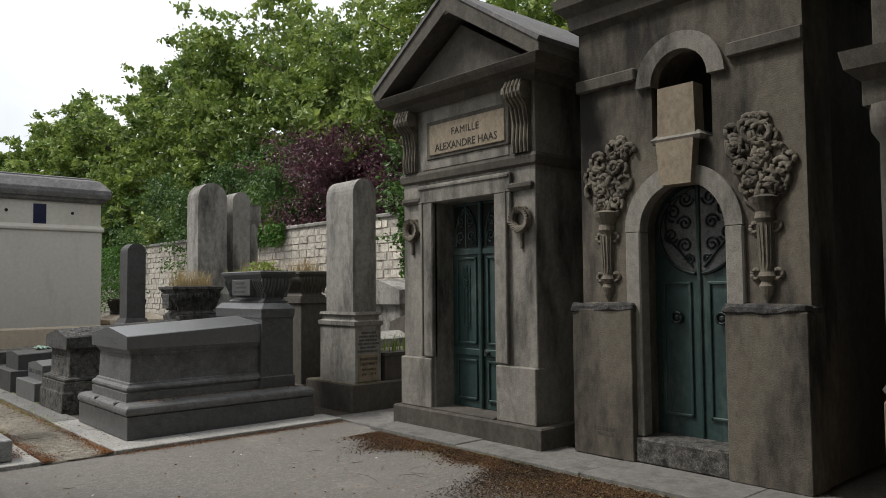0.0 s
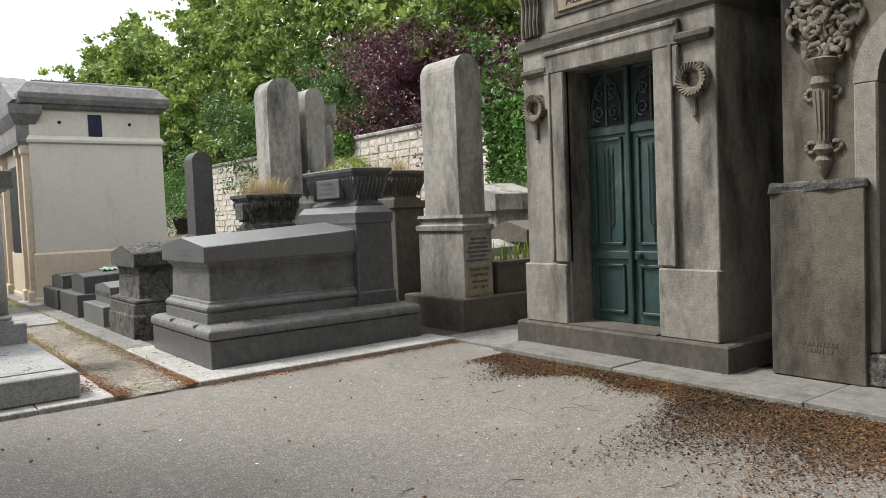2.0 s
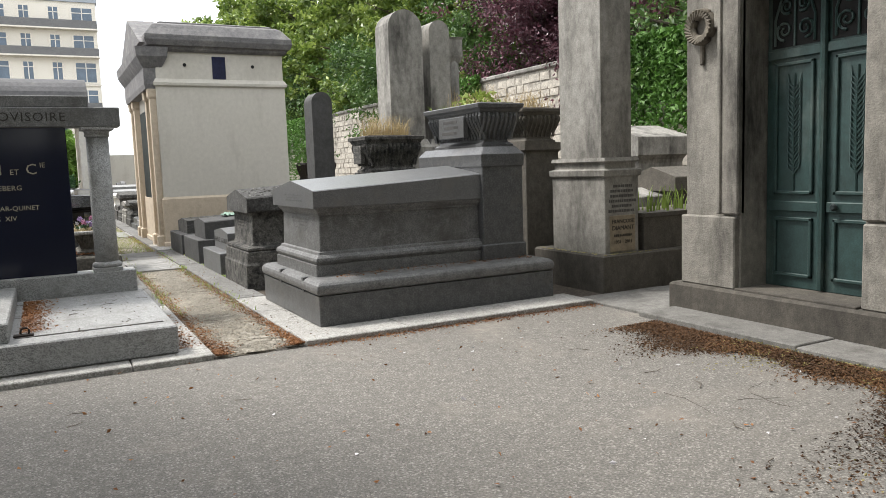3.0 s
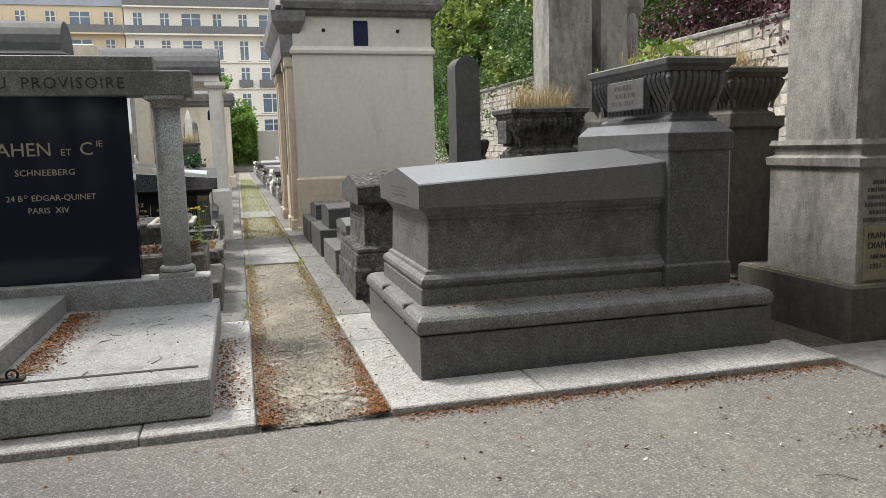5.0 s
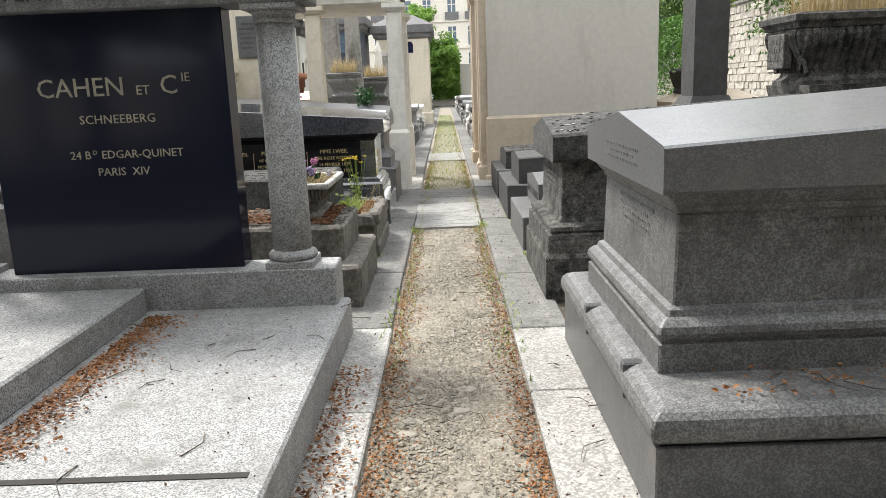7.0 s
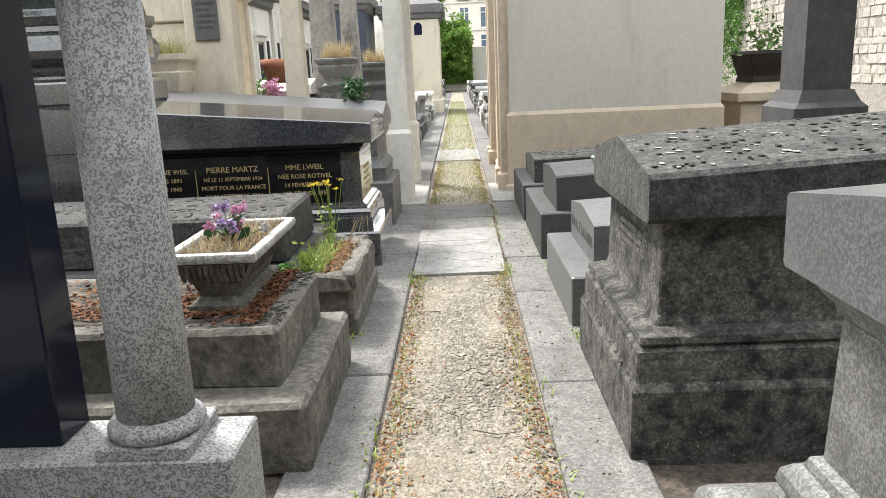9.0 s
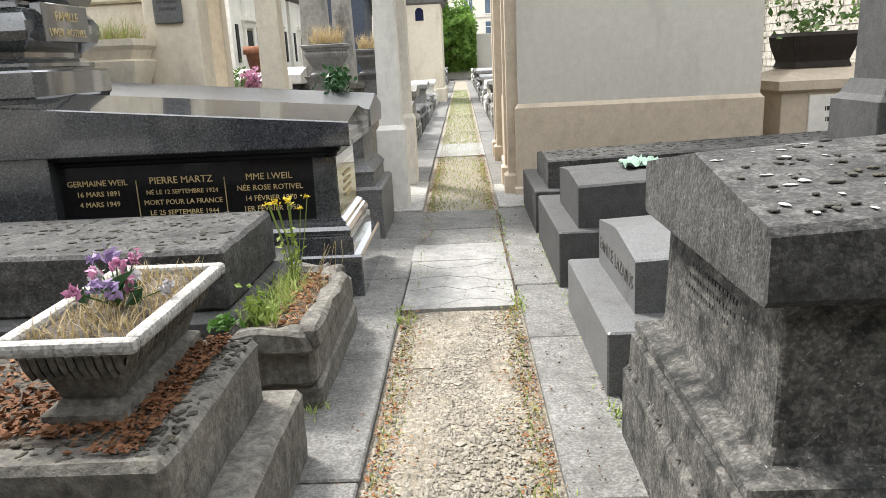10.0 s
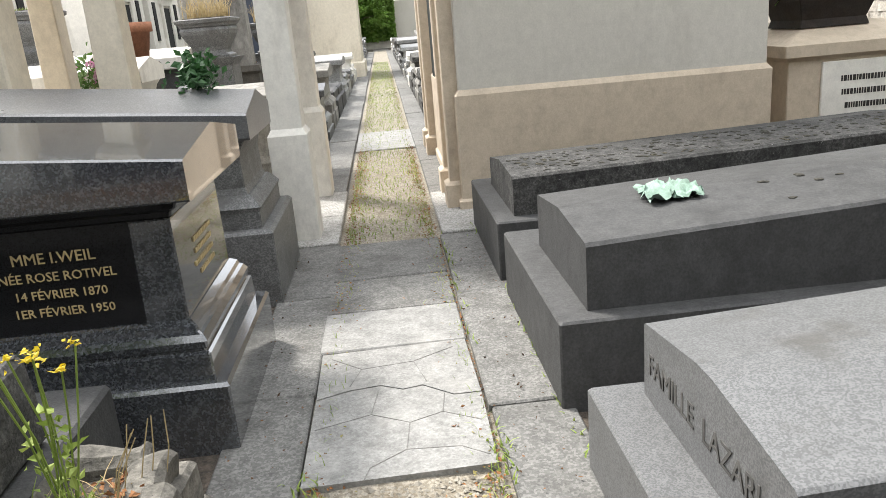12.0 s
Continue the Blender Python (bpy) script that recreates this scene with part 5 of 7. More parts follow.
# arched double door with tracery
for k in (0, 1):
    ys = [CY + (-1 if k else 1) * u for u in (0.005, RO)]
    arc = [(CY + (-1 if k else 1) * RO * math.sin(radians(a)), CZ + RO * math.cos(radians(a))) for a in range(1, 91, 10)] + [(ys[1], CZ)]
    d = part("door", extrude([(ys[0], 0.30), (ys[0], CZ + RO * 0.999)] + arc + [(ys[1], 0.30)], "x", 4.17, 4.22), GREEN_METAL, R, "green painted metal door leaf")
    c = (ys[0] + ys[1]) / 2
    sg = -1 if k else 1
    for q in ((c - 0.17, c + 0.17, 0.5, 0.53), (c - 0.17, c + 0.17, 1.86, 1.89), (c - 0.17, c - 0.14, 0.5, 1.88), (c + 0.14, c + 0.17, 0.5, 1.88)):
        part("panel_moulding", box(4.145, 4.175, *q, 0.006), GREEN_METAL, d)
    part("grille_back", extrude([(CY + sg * 0.02, 2.0)] + [(CY + sg * 0.44 * math.cos(radians(a)), CZ + 0.44 * math.sin(radians(a))) for a in range(-70, 90, 12)], "x", 4.162, 4.172), GREY_GLASS, d)
    bm = bmesh.new()
    for (u, z, rr, a0, a1) in ((0.13, 2.75, 0.075, -180, 150), (0.28, 2.62, 0.085, -90, 230), (0.15, 2.5, 0.07, 0, 300), (0.31, 2.38, 0.075, -150, 170), (0.15, 2.27, 0.075, -60, 260), (0.1, 2.12, 0.05, 0, 320)):
        spiral(4.15, CY + sg * u, z, rr * 1.15, 0.014, a0 if sg > 0 else 180 - a0, 1.6, sg, bm)
    tube([(4.15, CY + sg * 0.06, 2.04), (4.15, CY + sg * 0.2, 2.2), (4.15, CY + sg * 0.36, 2.36), (4.15, CY + sg * 0.38, 2.56), (4.15, CY + sg * 0.2, 2.8), (4.15, CY + sg * 0.06, 2.86)], 0.013, 5, bm)
    ring_bar(4.15, CY, CZ, 0.45, 0.02, "yz", 16, -85 if k == 0 else 95, 85 if k == 0 else 265, 6, bm)
    part("tracery", bm, DARK_METAL, d)
    part("pull_ring", ring_bar(4.12, CY + sg * 0.25, 1.52, 0.055, 0.014, "yz", 16), DARK_METAL, d)
    part("boss", lathe([(0.06, 0), (0.05, 0.03), (0.02, 0.05)], 14), DARK_METAL, d).matrix_basis = pose(4.165, CY + sg * 0.25, 1.52, 0, -90, 0)
part("meeting_bar", tube([(4.16, CY, 0.32), (4.16, CY, CZ + RO - 0.05)], 0.022, 8), GREEN_METAL, R)
# carved torches with flame and smoke
for cy in (-3.97, -5.72):
    t_ = part("carved_torch", lathe([(0.015, 1.70), (0.05, 1.76), (0.075, 1.84), (0.05, 1.88), (0.085, 1.93), (0.06, 1.97), (0.055, 2.1), (0.075, 2.42), (0.1, 2.46), (0.085, 2.52), (0.13, 2.6), (0.15, 2.65), (0.05, 2.68)], 14, XA - 0.01, cy), LIME_CARVED, R, "carved stone torch in relief")
    for k in range(7):
        a = math.pi * (0.5 + k / 6)
        part("flute", tube([(XA - 0.01 + 0.055 * math.cos(a), cy + 0.055 * math.sin(a), 2.0), (XA - 0.01 + 0.075 * math.cos(a), cy + 0.075 * math.sin(a), 2.4)], 0.009, 4), LIME_CARVED, t_)
    for z in (1.95, 2.38):
        for s in (-1, 1):
            part("knot", ring_bar(XA - 0.01, cy + s * 0.1, z, 0.045, 0.02, "yz", 12, 0, 360, 6), LIME_CARVED, t_, smooth=True)
    rnd = random.Random(int(-cy * 100))
    bm = bmesh.new()
    lean = -1 if cy > -4.8 else 1
    for i in range(44):
        u = i / 43
        z = 2.66 + u * 0.72
        w = 0.05 + 0.19 * math.sin(math.pi * min(1, u * 0.7 + 0.12))
        y = cy + rnd.uniform(-w, w) + lean * (0.32 * max(0, u - 0.45) ** 1.2)
        r = rnd.uniform(0.045, 0.10)
        ring_bar(XA + 0.002 - rnd.uniform(0.0, 0.04), y, z, r, 0.028, "yz", 12, rnd.uniform(0, 360), rnd.uniform(500, 620), 6, bm)
    part("carved_smoke", bm, LIME_CARVED, t_, smooth=True)
bars("mason_mark", 2, facing_path_west(3.727, -3.95, 0.36), LIME_DARK, R, 5, 0.035, 0.055, 0.3)

# the next mausoleum along the kerb
Q = thing("sandstone_mausoleum", 4.8, -8.0, 0.0, "sandstone mausoleum with a fluted corner column", "mausoleum")
part("wall", box(3.85, 6.2, -9.4, -6.75, 0.05, 5.0, 0.01), LIME_DARK, Q)
part("plinth", stack(3.75, 6.2, -9.4, -6.72, [(0.04, 0.03), (0.9, 0.03), (0.95, 0.0)]), TAN_DARK, Q)
part("column", lathe([(0.16, 0.95), (0.19, 1.0), (0.15, 1.06), (0.145, 2.6), (0.14, 3.0), (0.2, 3.1), (0.21, 3.3)], 18, 3.82, -6.85), LIME_DARK, Q, smooth=True)
part("entablature", stack(3.8, 6.2, -9.4, -6.75, [(3.3, 0.12), (3.5, 0.12), (3.6, 0.22), (3.75, 0.25), (3.8, 0.05), (4.6, 0.05), (4.7, 0.25), (4.9, 0.28)]), LIME_DARK, Q)

# ---- steles and planters further back on the east side ----
def round_stele(x, y, w, d, h, z0, label, stone=LIME, base=True):
    t = thing("rounded_stele", x, y, 0.0, label, "gravestone", "rounded steles")
    prof = [(x - w / 2, z0), (x + w / 2, z0)] + [(x + w / 2 * math.cos(radians(a)), h - w / 2 + w / 2 * math.sin(radians(a))) for a in range(0, 181, 15)]
    part("shaft", extrude(prof, "y", y - d / 2, y + d / 2), stone, t)
    if base:
        part("pedestal", stack(x - w / 2, x + w / 2, y - d / 2, y + d / 2, [(0.02, 0.1), (z0 - 0.12, 0.1), (z0 - 0.08, 0.06), (z0 + 0.01, 0.02)]), stone, t)
    return t


round_stele(2.46, 6.6, 0.36, 0.42, 2.80, 1.3, "slim dark grey rounded stele on a pedestal", DARK_STONE)
round_stele(3.3, 5.0, 0.58, 0.5, 3.9, 1.9, "tall pale rounded limestone stele")
round_stele(3.92, 5.05, 0.36, 0.5, 3.78, 1.9, "tall narrow limestone stele beside a column")
round_stele(-4.1, 3.3, 0.92, 0.3, 2.2, 0.9, "broad grey rounded stele behind the granite vault", MID_GRANITE)
CL = thing("square_topped_column", 4.28, 5.1, 0.0, "grey limestone column with a square capital", "gravestone")
part("shaft", lathe([(0.14, 1.8), (0.13, 3.2)], 20, 4.28, 5.1), LIME, CL, smooth=True)
part("pedestal", stack(4.12, 4.45, 4.93, 5.27, [(0.02, 0.05), (1.7, 0.05), (1.8, 0.0), (1.82, -0.02)]), LIME, CL)
part("capital", stack(4.13, 4.43, 4.95, 5.25, [(3.15, -0.03), (3.25, 0.0), (3.52, 0.0), (3.56, 0.02)]), LIME, CL)
PM = thing("planter_pedestal", 2.6, 4.0, 0.0, "dark stone pedestal carrying a planter", "gravestone", "pedestals")
part("pedestal", stack(2.62, 3.05, 3.6, 4.4, [(0.02, 0.05), (0.3, 0.05), (0.34, 0.0), (1.33, 0.0), (1.36, 0.03), (1.42, 0.03)]), LICHEN_SIDE, PM)
part("shelf", stack(2.2, 2.98, 3.6, 4.35, [(1.2, -0.12), (1.3, -0.02), (1.42, 0.0)]), LICHEN_SIDE, PM)
jardiniere("dark_stone_jardiniere", 2.57, 4.0, 1.42, 0.86, 0.6, 0.5, LICHEN_SIDE, "dark fluted stone jardiniere with pale dry grass", "west")
tuft("dry_grass_tuft", 2.25, 2.9, 3.8, 4.2, 1.92, 420, 0.36, DRY, "tall pale dry grass in the dark jardiniere", 28, 0.7, 0.004)
TB = thing("tan_stone_block", 3.9, 10.8, 0.0, "tan stone tomb with a white inscribed plaque", "tomb")
part("block", stack(3.25, 4.6, 10.3, 11.3, [(0.02, 0.05), (0.2, 0.05), (0.25, 0), (1.0, 0), (1.04, 0.06), (1.14, 0.06), (1.3, -0.3)]), SAND, TB)
part("plaque", box(3.55, 4.5, 10.27, 10.3, 0.4, 0.98, 0.006), WHITE_STONE, TB, "white inscribed plaque")
bars("lettering", 3, facing_front(4.0, 10.268, 0.85), LETTER_DARK, TB, 9, 0.05, 0.12, 0.7)
PO = thing("cast_iron_planter", 3.75, 10.8, 1.28, "dark cast-iron planter with straggling plants", "planter")
part("tub", stack(3.45, 4.1, 10.5, 11.1, [(1.27, 0.0), (1.34, -0.02), (1.5, 0.03), (1.62, 0.05), (1.66, 0.02)]), IRON, PO)
ob = leaves("straggling_plant", np.random.RandomState(3).normal((3.75, 10.8, 1.8), (0.22, 0.2, 0.1), (160, 3)), 0.09, LEAF_B)
tagged(ob, "straggling dark green plant in the iron planter", "plant", "", "stuff")
for x, y, w, d, h, st in ((4.6, 12.0, 1.6, 0.9, 0.9, LIME), (5.6, 9.2, 1.8, 0.9, 0.8, LIME_DARK), (6.4, 7.2, 2.0, 0.9, 0.9, LIME), (5.9, 4.4, 1.9, 0.9, 0.8, LIME_DARK), (5.6, 6.0, 1.9, 0.8, 0.9, DARK_STONE), (7.2, 4.0, 1.2, 1.6, 1.9, LIME), (7.0, 2.4, 1.8, 1.0, 1.2, LIME_DARK), (5.4, 2.6, 1.8, 0.9, 0.9, LIME)):
    inscription_free_tomb("low_stone_tomb", x - w / 2, x + w / 2, y - d / 2, y + d / 2, "weathered low gabled stone tomb", 0.3, h * 0.75 + 0.1, h + 0.15, st, st, "tombs behind", body_in=0.08)

# ---- canopy tomb and steles on the west side ----
K = thing("canopy_tomb", -2.2, 10.4, 0.0, "pale stone canopy tomb with square columns and a dark barrel roof", "tomb")
for x, y in ((-1.07, 9.62), (-1.07, 11.2), (-2.25, 9.62), (-3.3, 9.62), (-3.3, 11.2)):
    m_ = WHITE_STONE if x > -2 else CREAM
    part("column_base", stack(x - 0.15, x + 0.15, y - 0.15, y + 0.15, [(0.05, 0.0), (0.87, 0.0), (0.92, -0.03)]), m_, K)
    part("column", stack(x - 0.12, x + 0.12, y - 0.12, y + 0.12, [(0.88, 0.0), (2.6, -0.012), (2.62, 0.02), (2.66, 0.05), (2.72, 0.05)]), m_, K)
part("lintel", box(-3.6, -1.0, 9.5, 11.35, 2.72, 2.86, 0.02), WHITE_STONE, K)
part("barrel_roof", extrude([(9.45, 2.85), (11.4, 2.85)] + [(10.42 + 0.98 * math.cos(radians(a)), 2.86 + 0.52 * math.sin(radians(a))) for a in range(0, 181, 12)], "x", -3.7, -0.98), SLATE_DARK, K)
BS = thing("beige_stele", -3.5, 9.4, 0.0, "beige stone stele with a small grey plaque", "gravestone")
part("shaft", box(-3.40, -2.86, 9.25, 9.6, 0.02, 3.3, 0.02), CREAM, BS)
part("side_panel", box(-5.0, -3.4, 9.42, 9.6, 0.02, 2.25, 0.02), CREAM, BS)
part("upper_panel", box(-5.0, -3.4, 9.38, 9.62, 2.25, 3.3, 0.02), CREAM, BS)
part("plaque", box(-3.28, -3.0, 9.22, 9.25, 2.02, 2.6, 0.01), LIGHT_GRANITE, BS, "small grey stone plaque")
bars("lettering", 6, facing_front(-3.14, 9.217, 2.5), INCISED, BS, 51, 0.025, 0.065, 0.2)

# the dark domed top of the tall monument at the black tomb's head
O = thing("domed_monument", -3.7, 7.3, 0.0, "tall dark stone monument with a rounded moulded roof", "gravestone")
part("body", box(-4.6, -3.45, 7.5, 7.9, 0.6, 2.74, 0.02), DARK_STONE, O)
part("cornice", stack(-4.6, -3.0, 7.2, 7.98, [(2.7, 0.0), (2.76, 0.06), (2.82, 0.1), (2.88, 0.12), (2.93, 0.06)]), DARK_STONE, O)
part("roof", extrude([(7.15, 2.92), (8.03, 2.92)] + [(7.59 + 0.44 * math.cos(radians(a)), 2.92 + 0.45 * math.sin(radians(a))) for a in range(0, 181, 15)], "x", -4.65, -2.95), DARK_STONE, O)

# ---- further rows of graves along the path, both sides ----
rnd = random.Random(77)
stones = [MID_GRANITE, DARK_STONE, LIME_DARK, LIME, GRANITE, LICHEN_SIDE, DARK_GRANITE, WHITE_STONE]


def flat_grave(x0, x1, y0, y1, stone, side):
    t = thing("flat_grave", (x0 + x1) / 2, (y0 + y1) / 2, 0.0, "low flat grey grave with an upright headstone", "grave", "graves along the path")
    h = rnd.uniform(0.3, 0.5)
    part("base", stack(x0, x1, y0, y1, [(0.02, 0), (h - 0.15, 0), (h - 0.14, -0.06), (h, -0.06), (h + 0.03, -0.1)]), stone, t)
    xb = x1 - 0.3 if side > 0 else x0 + 0.3
    w = y1 - y0
    prof = [(y0 + 0.1, h), (y1 - 0.1, h), (y1 - 0.1, h + 0.5)] + [((y0 + y1) / 2 + (w / 2 - 0.1) * math.cos(radians(a)), h + 0.5 + 0.3 * math.sin(radians(a))) for a in range(15, 166, 15)] + [(y0 + 0.1, h + 0.5)]
    part("headstone", extrude(prof, "x", xb - 0.1, xb + 0.1), stone, t)
    return t


for side in (-1, 1):
    y = 11.6 if side < 0 else 14.4
    while y < 54:
        w = rnd.uniform(1.0, 1.5)
        length = rnd.uniform(1.8, 2.3)
        x0, x1 = (0.33, 0.33 + length) if side > 0 else (-1.2 - length, -1.2)
        st = stones[rnd.randrange(len(stones))]
        if rnd.random() < 0.45:
            h = rnd.uniform(0.7, 1.15)
            inscription_free_tomb("gabled_tomb", x0, x1, y, y + w, "weathered grey gabled tomb in the row along the path", rnd.uniform(0.15, 0.35), h * 0.8, h, st, st, "graves along the path", body_in=0.07)
        else:
            flat_grave(x0, x1, y, y + w, st, side)
        y += w + rnd.uniform(0.1, 0.35)


def small_house_tomb(name, x0, x1, y0, y1, h, stone, roof, label, window=None, face="south"):
    t = thing(name, (x0 + x1) / 2, (y0 + y1) / 2, 0, label, "mausoleum")
    part("wall", stack(x0, x1, y0, y1, [(0.02, 0.08), (0.5, 0.08), (0.55, 0), (h - 0.4, 0)]), stone, t)
    part("cornice", stack(x0, x1, y0, y1, [(h - 0.45, 0.0), (h - 0.38, 0.1), (h - 0.25, 0.12), (h - 0.2, 0.22), (h - 0.05, 0.24)]), roof, t)
    part("roof", stack(x0, x1, y0, y1, [(h - 0.06, 0.2), (h + 0.1, 0.2), (h + 0.55, -0.3 * (x1 - x0))]), roof, t)
    if window:
        c, w, z0, z1 = window
        prof = [(c - w / 2, z0), (c + w / 2, z0), (c + w / 2, z1)] + [(c + w / 2 * math.cos(radians(a)), z1 + w / 2 * math.sin(radians(a))) for a in range(15, 166, 15)] + [(c - w / 2, z1)]
        part("window", extrude(prof, "y", y0 - 0.02, y0 + 0.05), BLUE_GLASS, t, "deep blue arched glass window")
        part("window_surround", extrude([(c + (u - c) * 1.3, z0 - 0.06 + (v - z0) * 1.15) for u, v in prof], "y", y0 - 0.012, y0 + 0.04), stone, t)
    return t


small_house_tomb("cream_mausoleum", -3.1, -0.98, 30.0, 33.0, 3.95, CREAM, SLATE, "cream stone mausoleum with a small blue arched window", (-1.75, 0.3, 2.95, 3.25))
t = small_house_tomb("blue_mausoleum", -5.9, -3.5, 28.0, 31.0, 4.2, BLUE_STONE, SLATE, "dark blue-grey mausoleum with a heavy stone cornice")
part("window", box(-4.35, -4.05, 27.97, 28.02, 2.95, 3.6, 0.01), PANE, t, "small greenish glass window")
for x, y, w, h in ((-7.6, 18.0, 2.5, 3.7), (-7.6, 20.9, 2.5, 4.0), (-7.7, 23.8, 2.6, 3.8), (-7.4, 13.0, 2.2, 3.5)):
    t = small_house_tomb("white_mausoleum", x, x + w, y, y + 2.5, h, WHITE_STONE, SLATE, "white stone mausoleum with a dark narrow doorway")
    part("doorway", box(x + w - 0.02, x + w + 0.02, y + 0.95, y + 1.55, 0.4, 2.4, 0), DARK_VOID, t)
    for q in (0.85, 1.55):
        part("door_surround", box(x + w - 0.01, x + w + 0.06, y + q, y + q + 0.1, 0.4, 2.5, 0.01), WHITE_STONE, t)
    part("door_head", stack(x + w - 0.05, x + w + 0.05, y + 0.8, y + 1.7, [(2.45, 0.0), (2.55, 0.02), (2.6, 0.06), (2.68, 0.06)]), WHITE_STONE, t)
    for q in (0.25, 2.0):
        part("slit_window", box(x + w - 0.02, x + w + 0.02, y + q, y + q + 0.2, 1.7, 2.5, 0), DARK_VOID, t)
    part("pediment", extrude([(y - 0.2, h), (y + 2.7, h), (y + 1.25, h + 0.8)], "x", x + w - 0.3, x + w + 0.25), WHITE_STONE, t)
inscription_free_tomb("white_gabled_tomb", -5.0, -2.75, 11.75, 12.6, "low white stone gabled tomb", 0.5, 1.25, 1.5, WHITE_STONE, WHITE_STONE, body_in=0.05)
inscription_free_tomb("low_dark_tomb", -6.0, -3.2, 15.4, 16.6, "low dark tomb with a pale sloping lid", 0.5, 1.25, 1.55, DARK_STONE, WHITE_STONE, body_in=0.05)
for x, y, w, h, st in ((-2.35, 15.3, 0.36, 3.9, LIME), (-2.0, 17.6, 0.26, 2.7, WHITE_STONE), (-3.0, 16.2, 0.5, 4.2, LIME), (-2.1, 20.5, 0.5, 2.6, LIME)):
    t = thing("slim_obelisk", x, y, 0, "slim weathered pale stone obelisk among the graves", "gravestone", "slim obelisks")
    part("shaft", stack(x - w / 2, x + w / 2, y - w / 2, y + w / 2, [(1.2, 0.0), (h - 0.25, -0.05), (h - 0.15, -0.07), (h, -0.45 * w)]), st, t)
    part("pedestal", stack(x - w / 2, x + w / 2, y - w / 2, y + w / 2, [(0.02, 0.14), (0.3, 0.14), (0.34, 0.08), (1.1, 0.08), (1.14, 0.12), (1.22, 0.1)]), LIME_DARK, t)
for x, y, h, dry in ((-2.36, 13.5, 1.4, True), (-2.0, 16.4, 1.35, True), (-4.25, 13.0, 1.62, False)):
    t = thing("planter_pedestal", x, y, 0, "grey stone pedestal under a planter", "gravestone", "pedestals")
    part("pedestal", stack(x - 0.26, x + 0.26, y - 0.26, y + 0.26, [(0.02, 0.1), (0.4, 0.1), (0.45, 0), (h - 0.1, 0), (h, 0.06)]), MID_GRANITE, t)
    jardiniere("stone_jardiniere", x, y, h, 0.6, 0.6, 0.46, MID_GRANITE, "grey stone jardiniere on a pedestal", None, False)
    tuft("dry_grass_tuft" if dry else "low_weeds", x - 0.24, x + 0.24, y - 0.24, y + 0.24, h + 0.45, 260, 0.36 if dry else 0.07, DRY if dry else GRASS, "tall orange-brown dry grass in a planter" if dry else "low yellow-green weeds in a planter", int(y * 7), 0.7, 0.006)
PG = thing("beige_stone_planter", -3.62, 9.0, 0.0, "beige moulded stone planter with trailing grass", "planter")
part("bowl", stack(-3.9, -3.34, 8.75, 9.25, [(1.35, -0.12), (1.45, -0.05), (1.6, 0.0), (1.68, 0.02), (1.7, -0.03), (1.78, 0.0), (1.82, 0.04), (1.88, 0.04)]), CREAM, PG)
part("foot", stack(-3.8, -3.44, 8.85, 9.15, [(0.02, 0.1), (1.2, 0.1), (1.36, 0.0)]), CREAM, PG)
tuft("trailing_grass", -3.88, -3.36, 8.77, 9.2, 1.87, 260, 0.3, GRASS, "long trailing pale green grass in the beige planter", 71, 1.5, 0.003)
tuft("trailing_straw", -3.88, -3.36, 8.77, 9.2, 1.87, 130, 0.34, DRY, "dry trailing straw in the beige planter", 72, 1.8, 0.003)
TP = thing("terracotta_pot", -3.48, 14.0, 0.0, "terracotta flower pot on a low stone", "planter")
part("stand", box(-3.75, -3.2, 13.75, 14.25, 0.02, 1.4, 0.02), LIME_DARK, TP)
part("pot", lathe([(0.19, 1.4), (0.26, 1.78), (0.3, 1.78), (0.3, 1.9), (0.26, 1.9), (0.24, 1.75)], 18, -3.48, 14.0), TERRA, TP, smooth=True)
for x, y, z, r, mt, name, lab in ((-1.45, 8.62, 1.40, 0.13, LEAF_D, "potted_bush", "small dark green bush with a white figurine on the tomb"), (-3.25, 11.6, 1.36, 0.22, LEAF_B, "green_shrub", "green shrub beside mauve flowers"), (-3.05, 11.62, 1.42, 0.14, PINK, "mauve_flowers", "bunch of pale mauve flowers on the white tomb"), (-1.9, 18.0, 0.9, 0.3, LITTER, "withered_bush", "withered brown-orange bush on a grave"), (-2.5, 20.0, 1.0, 0.3, LITTER, "withered_bush", "withered brown-orange bush on a grave")):
    ob = leaves(name, rng.normal((x, y, z), r * 0.5, (260, 3)), 0.065, mt)
    tagged(ob, lab, "plant", "", "stuff" if name == "mauve_flowers" else "")

# ---- retaining wall on the east side ----
WL = structure(thing("wall_east", 9.3, 25, 0, "old pale rubble-stone retaining wall", "wall"), "old pale rubble-stone retaining wall", "wall")
part("wall_core", box(9.06, 9.6, -14, 70, 0.0, 3.72, 0), MORTAR, WL)
part("coping", box(9.0, 9.65, -14, 70, 3.72, 3.84, 0.03), LIME, WL)

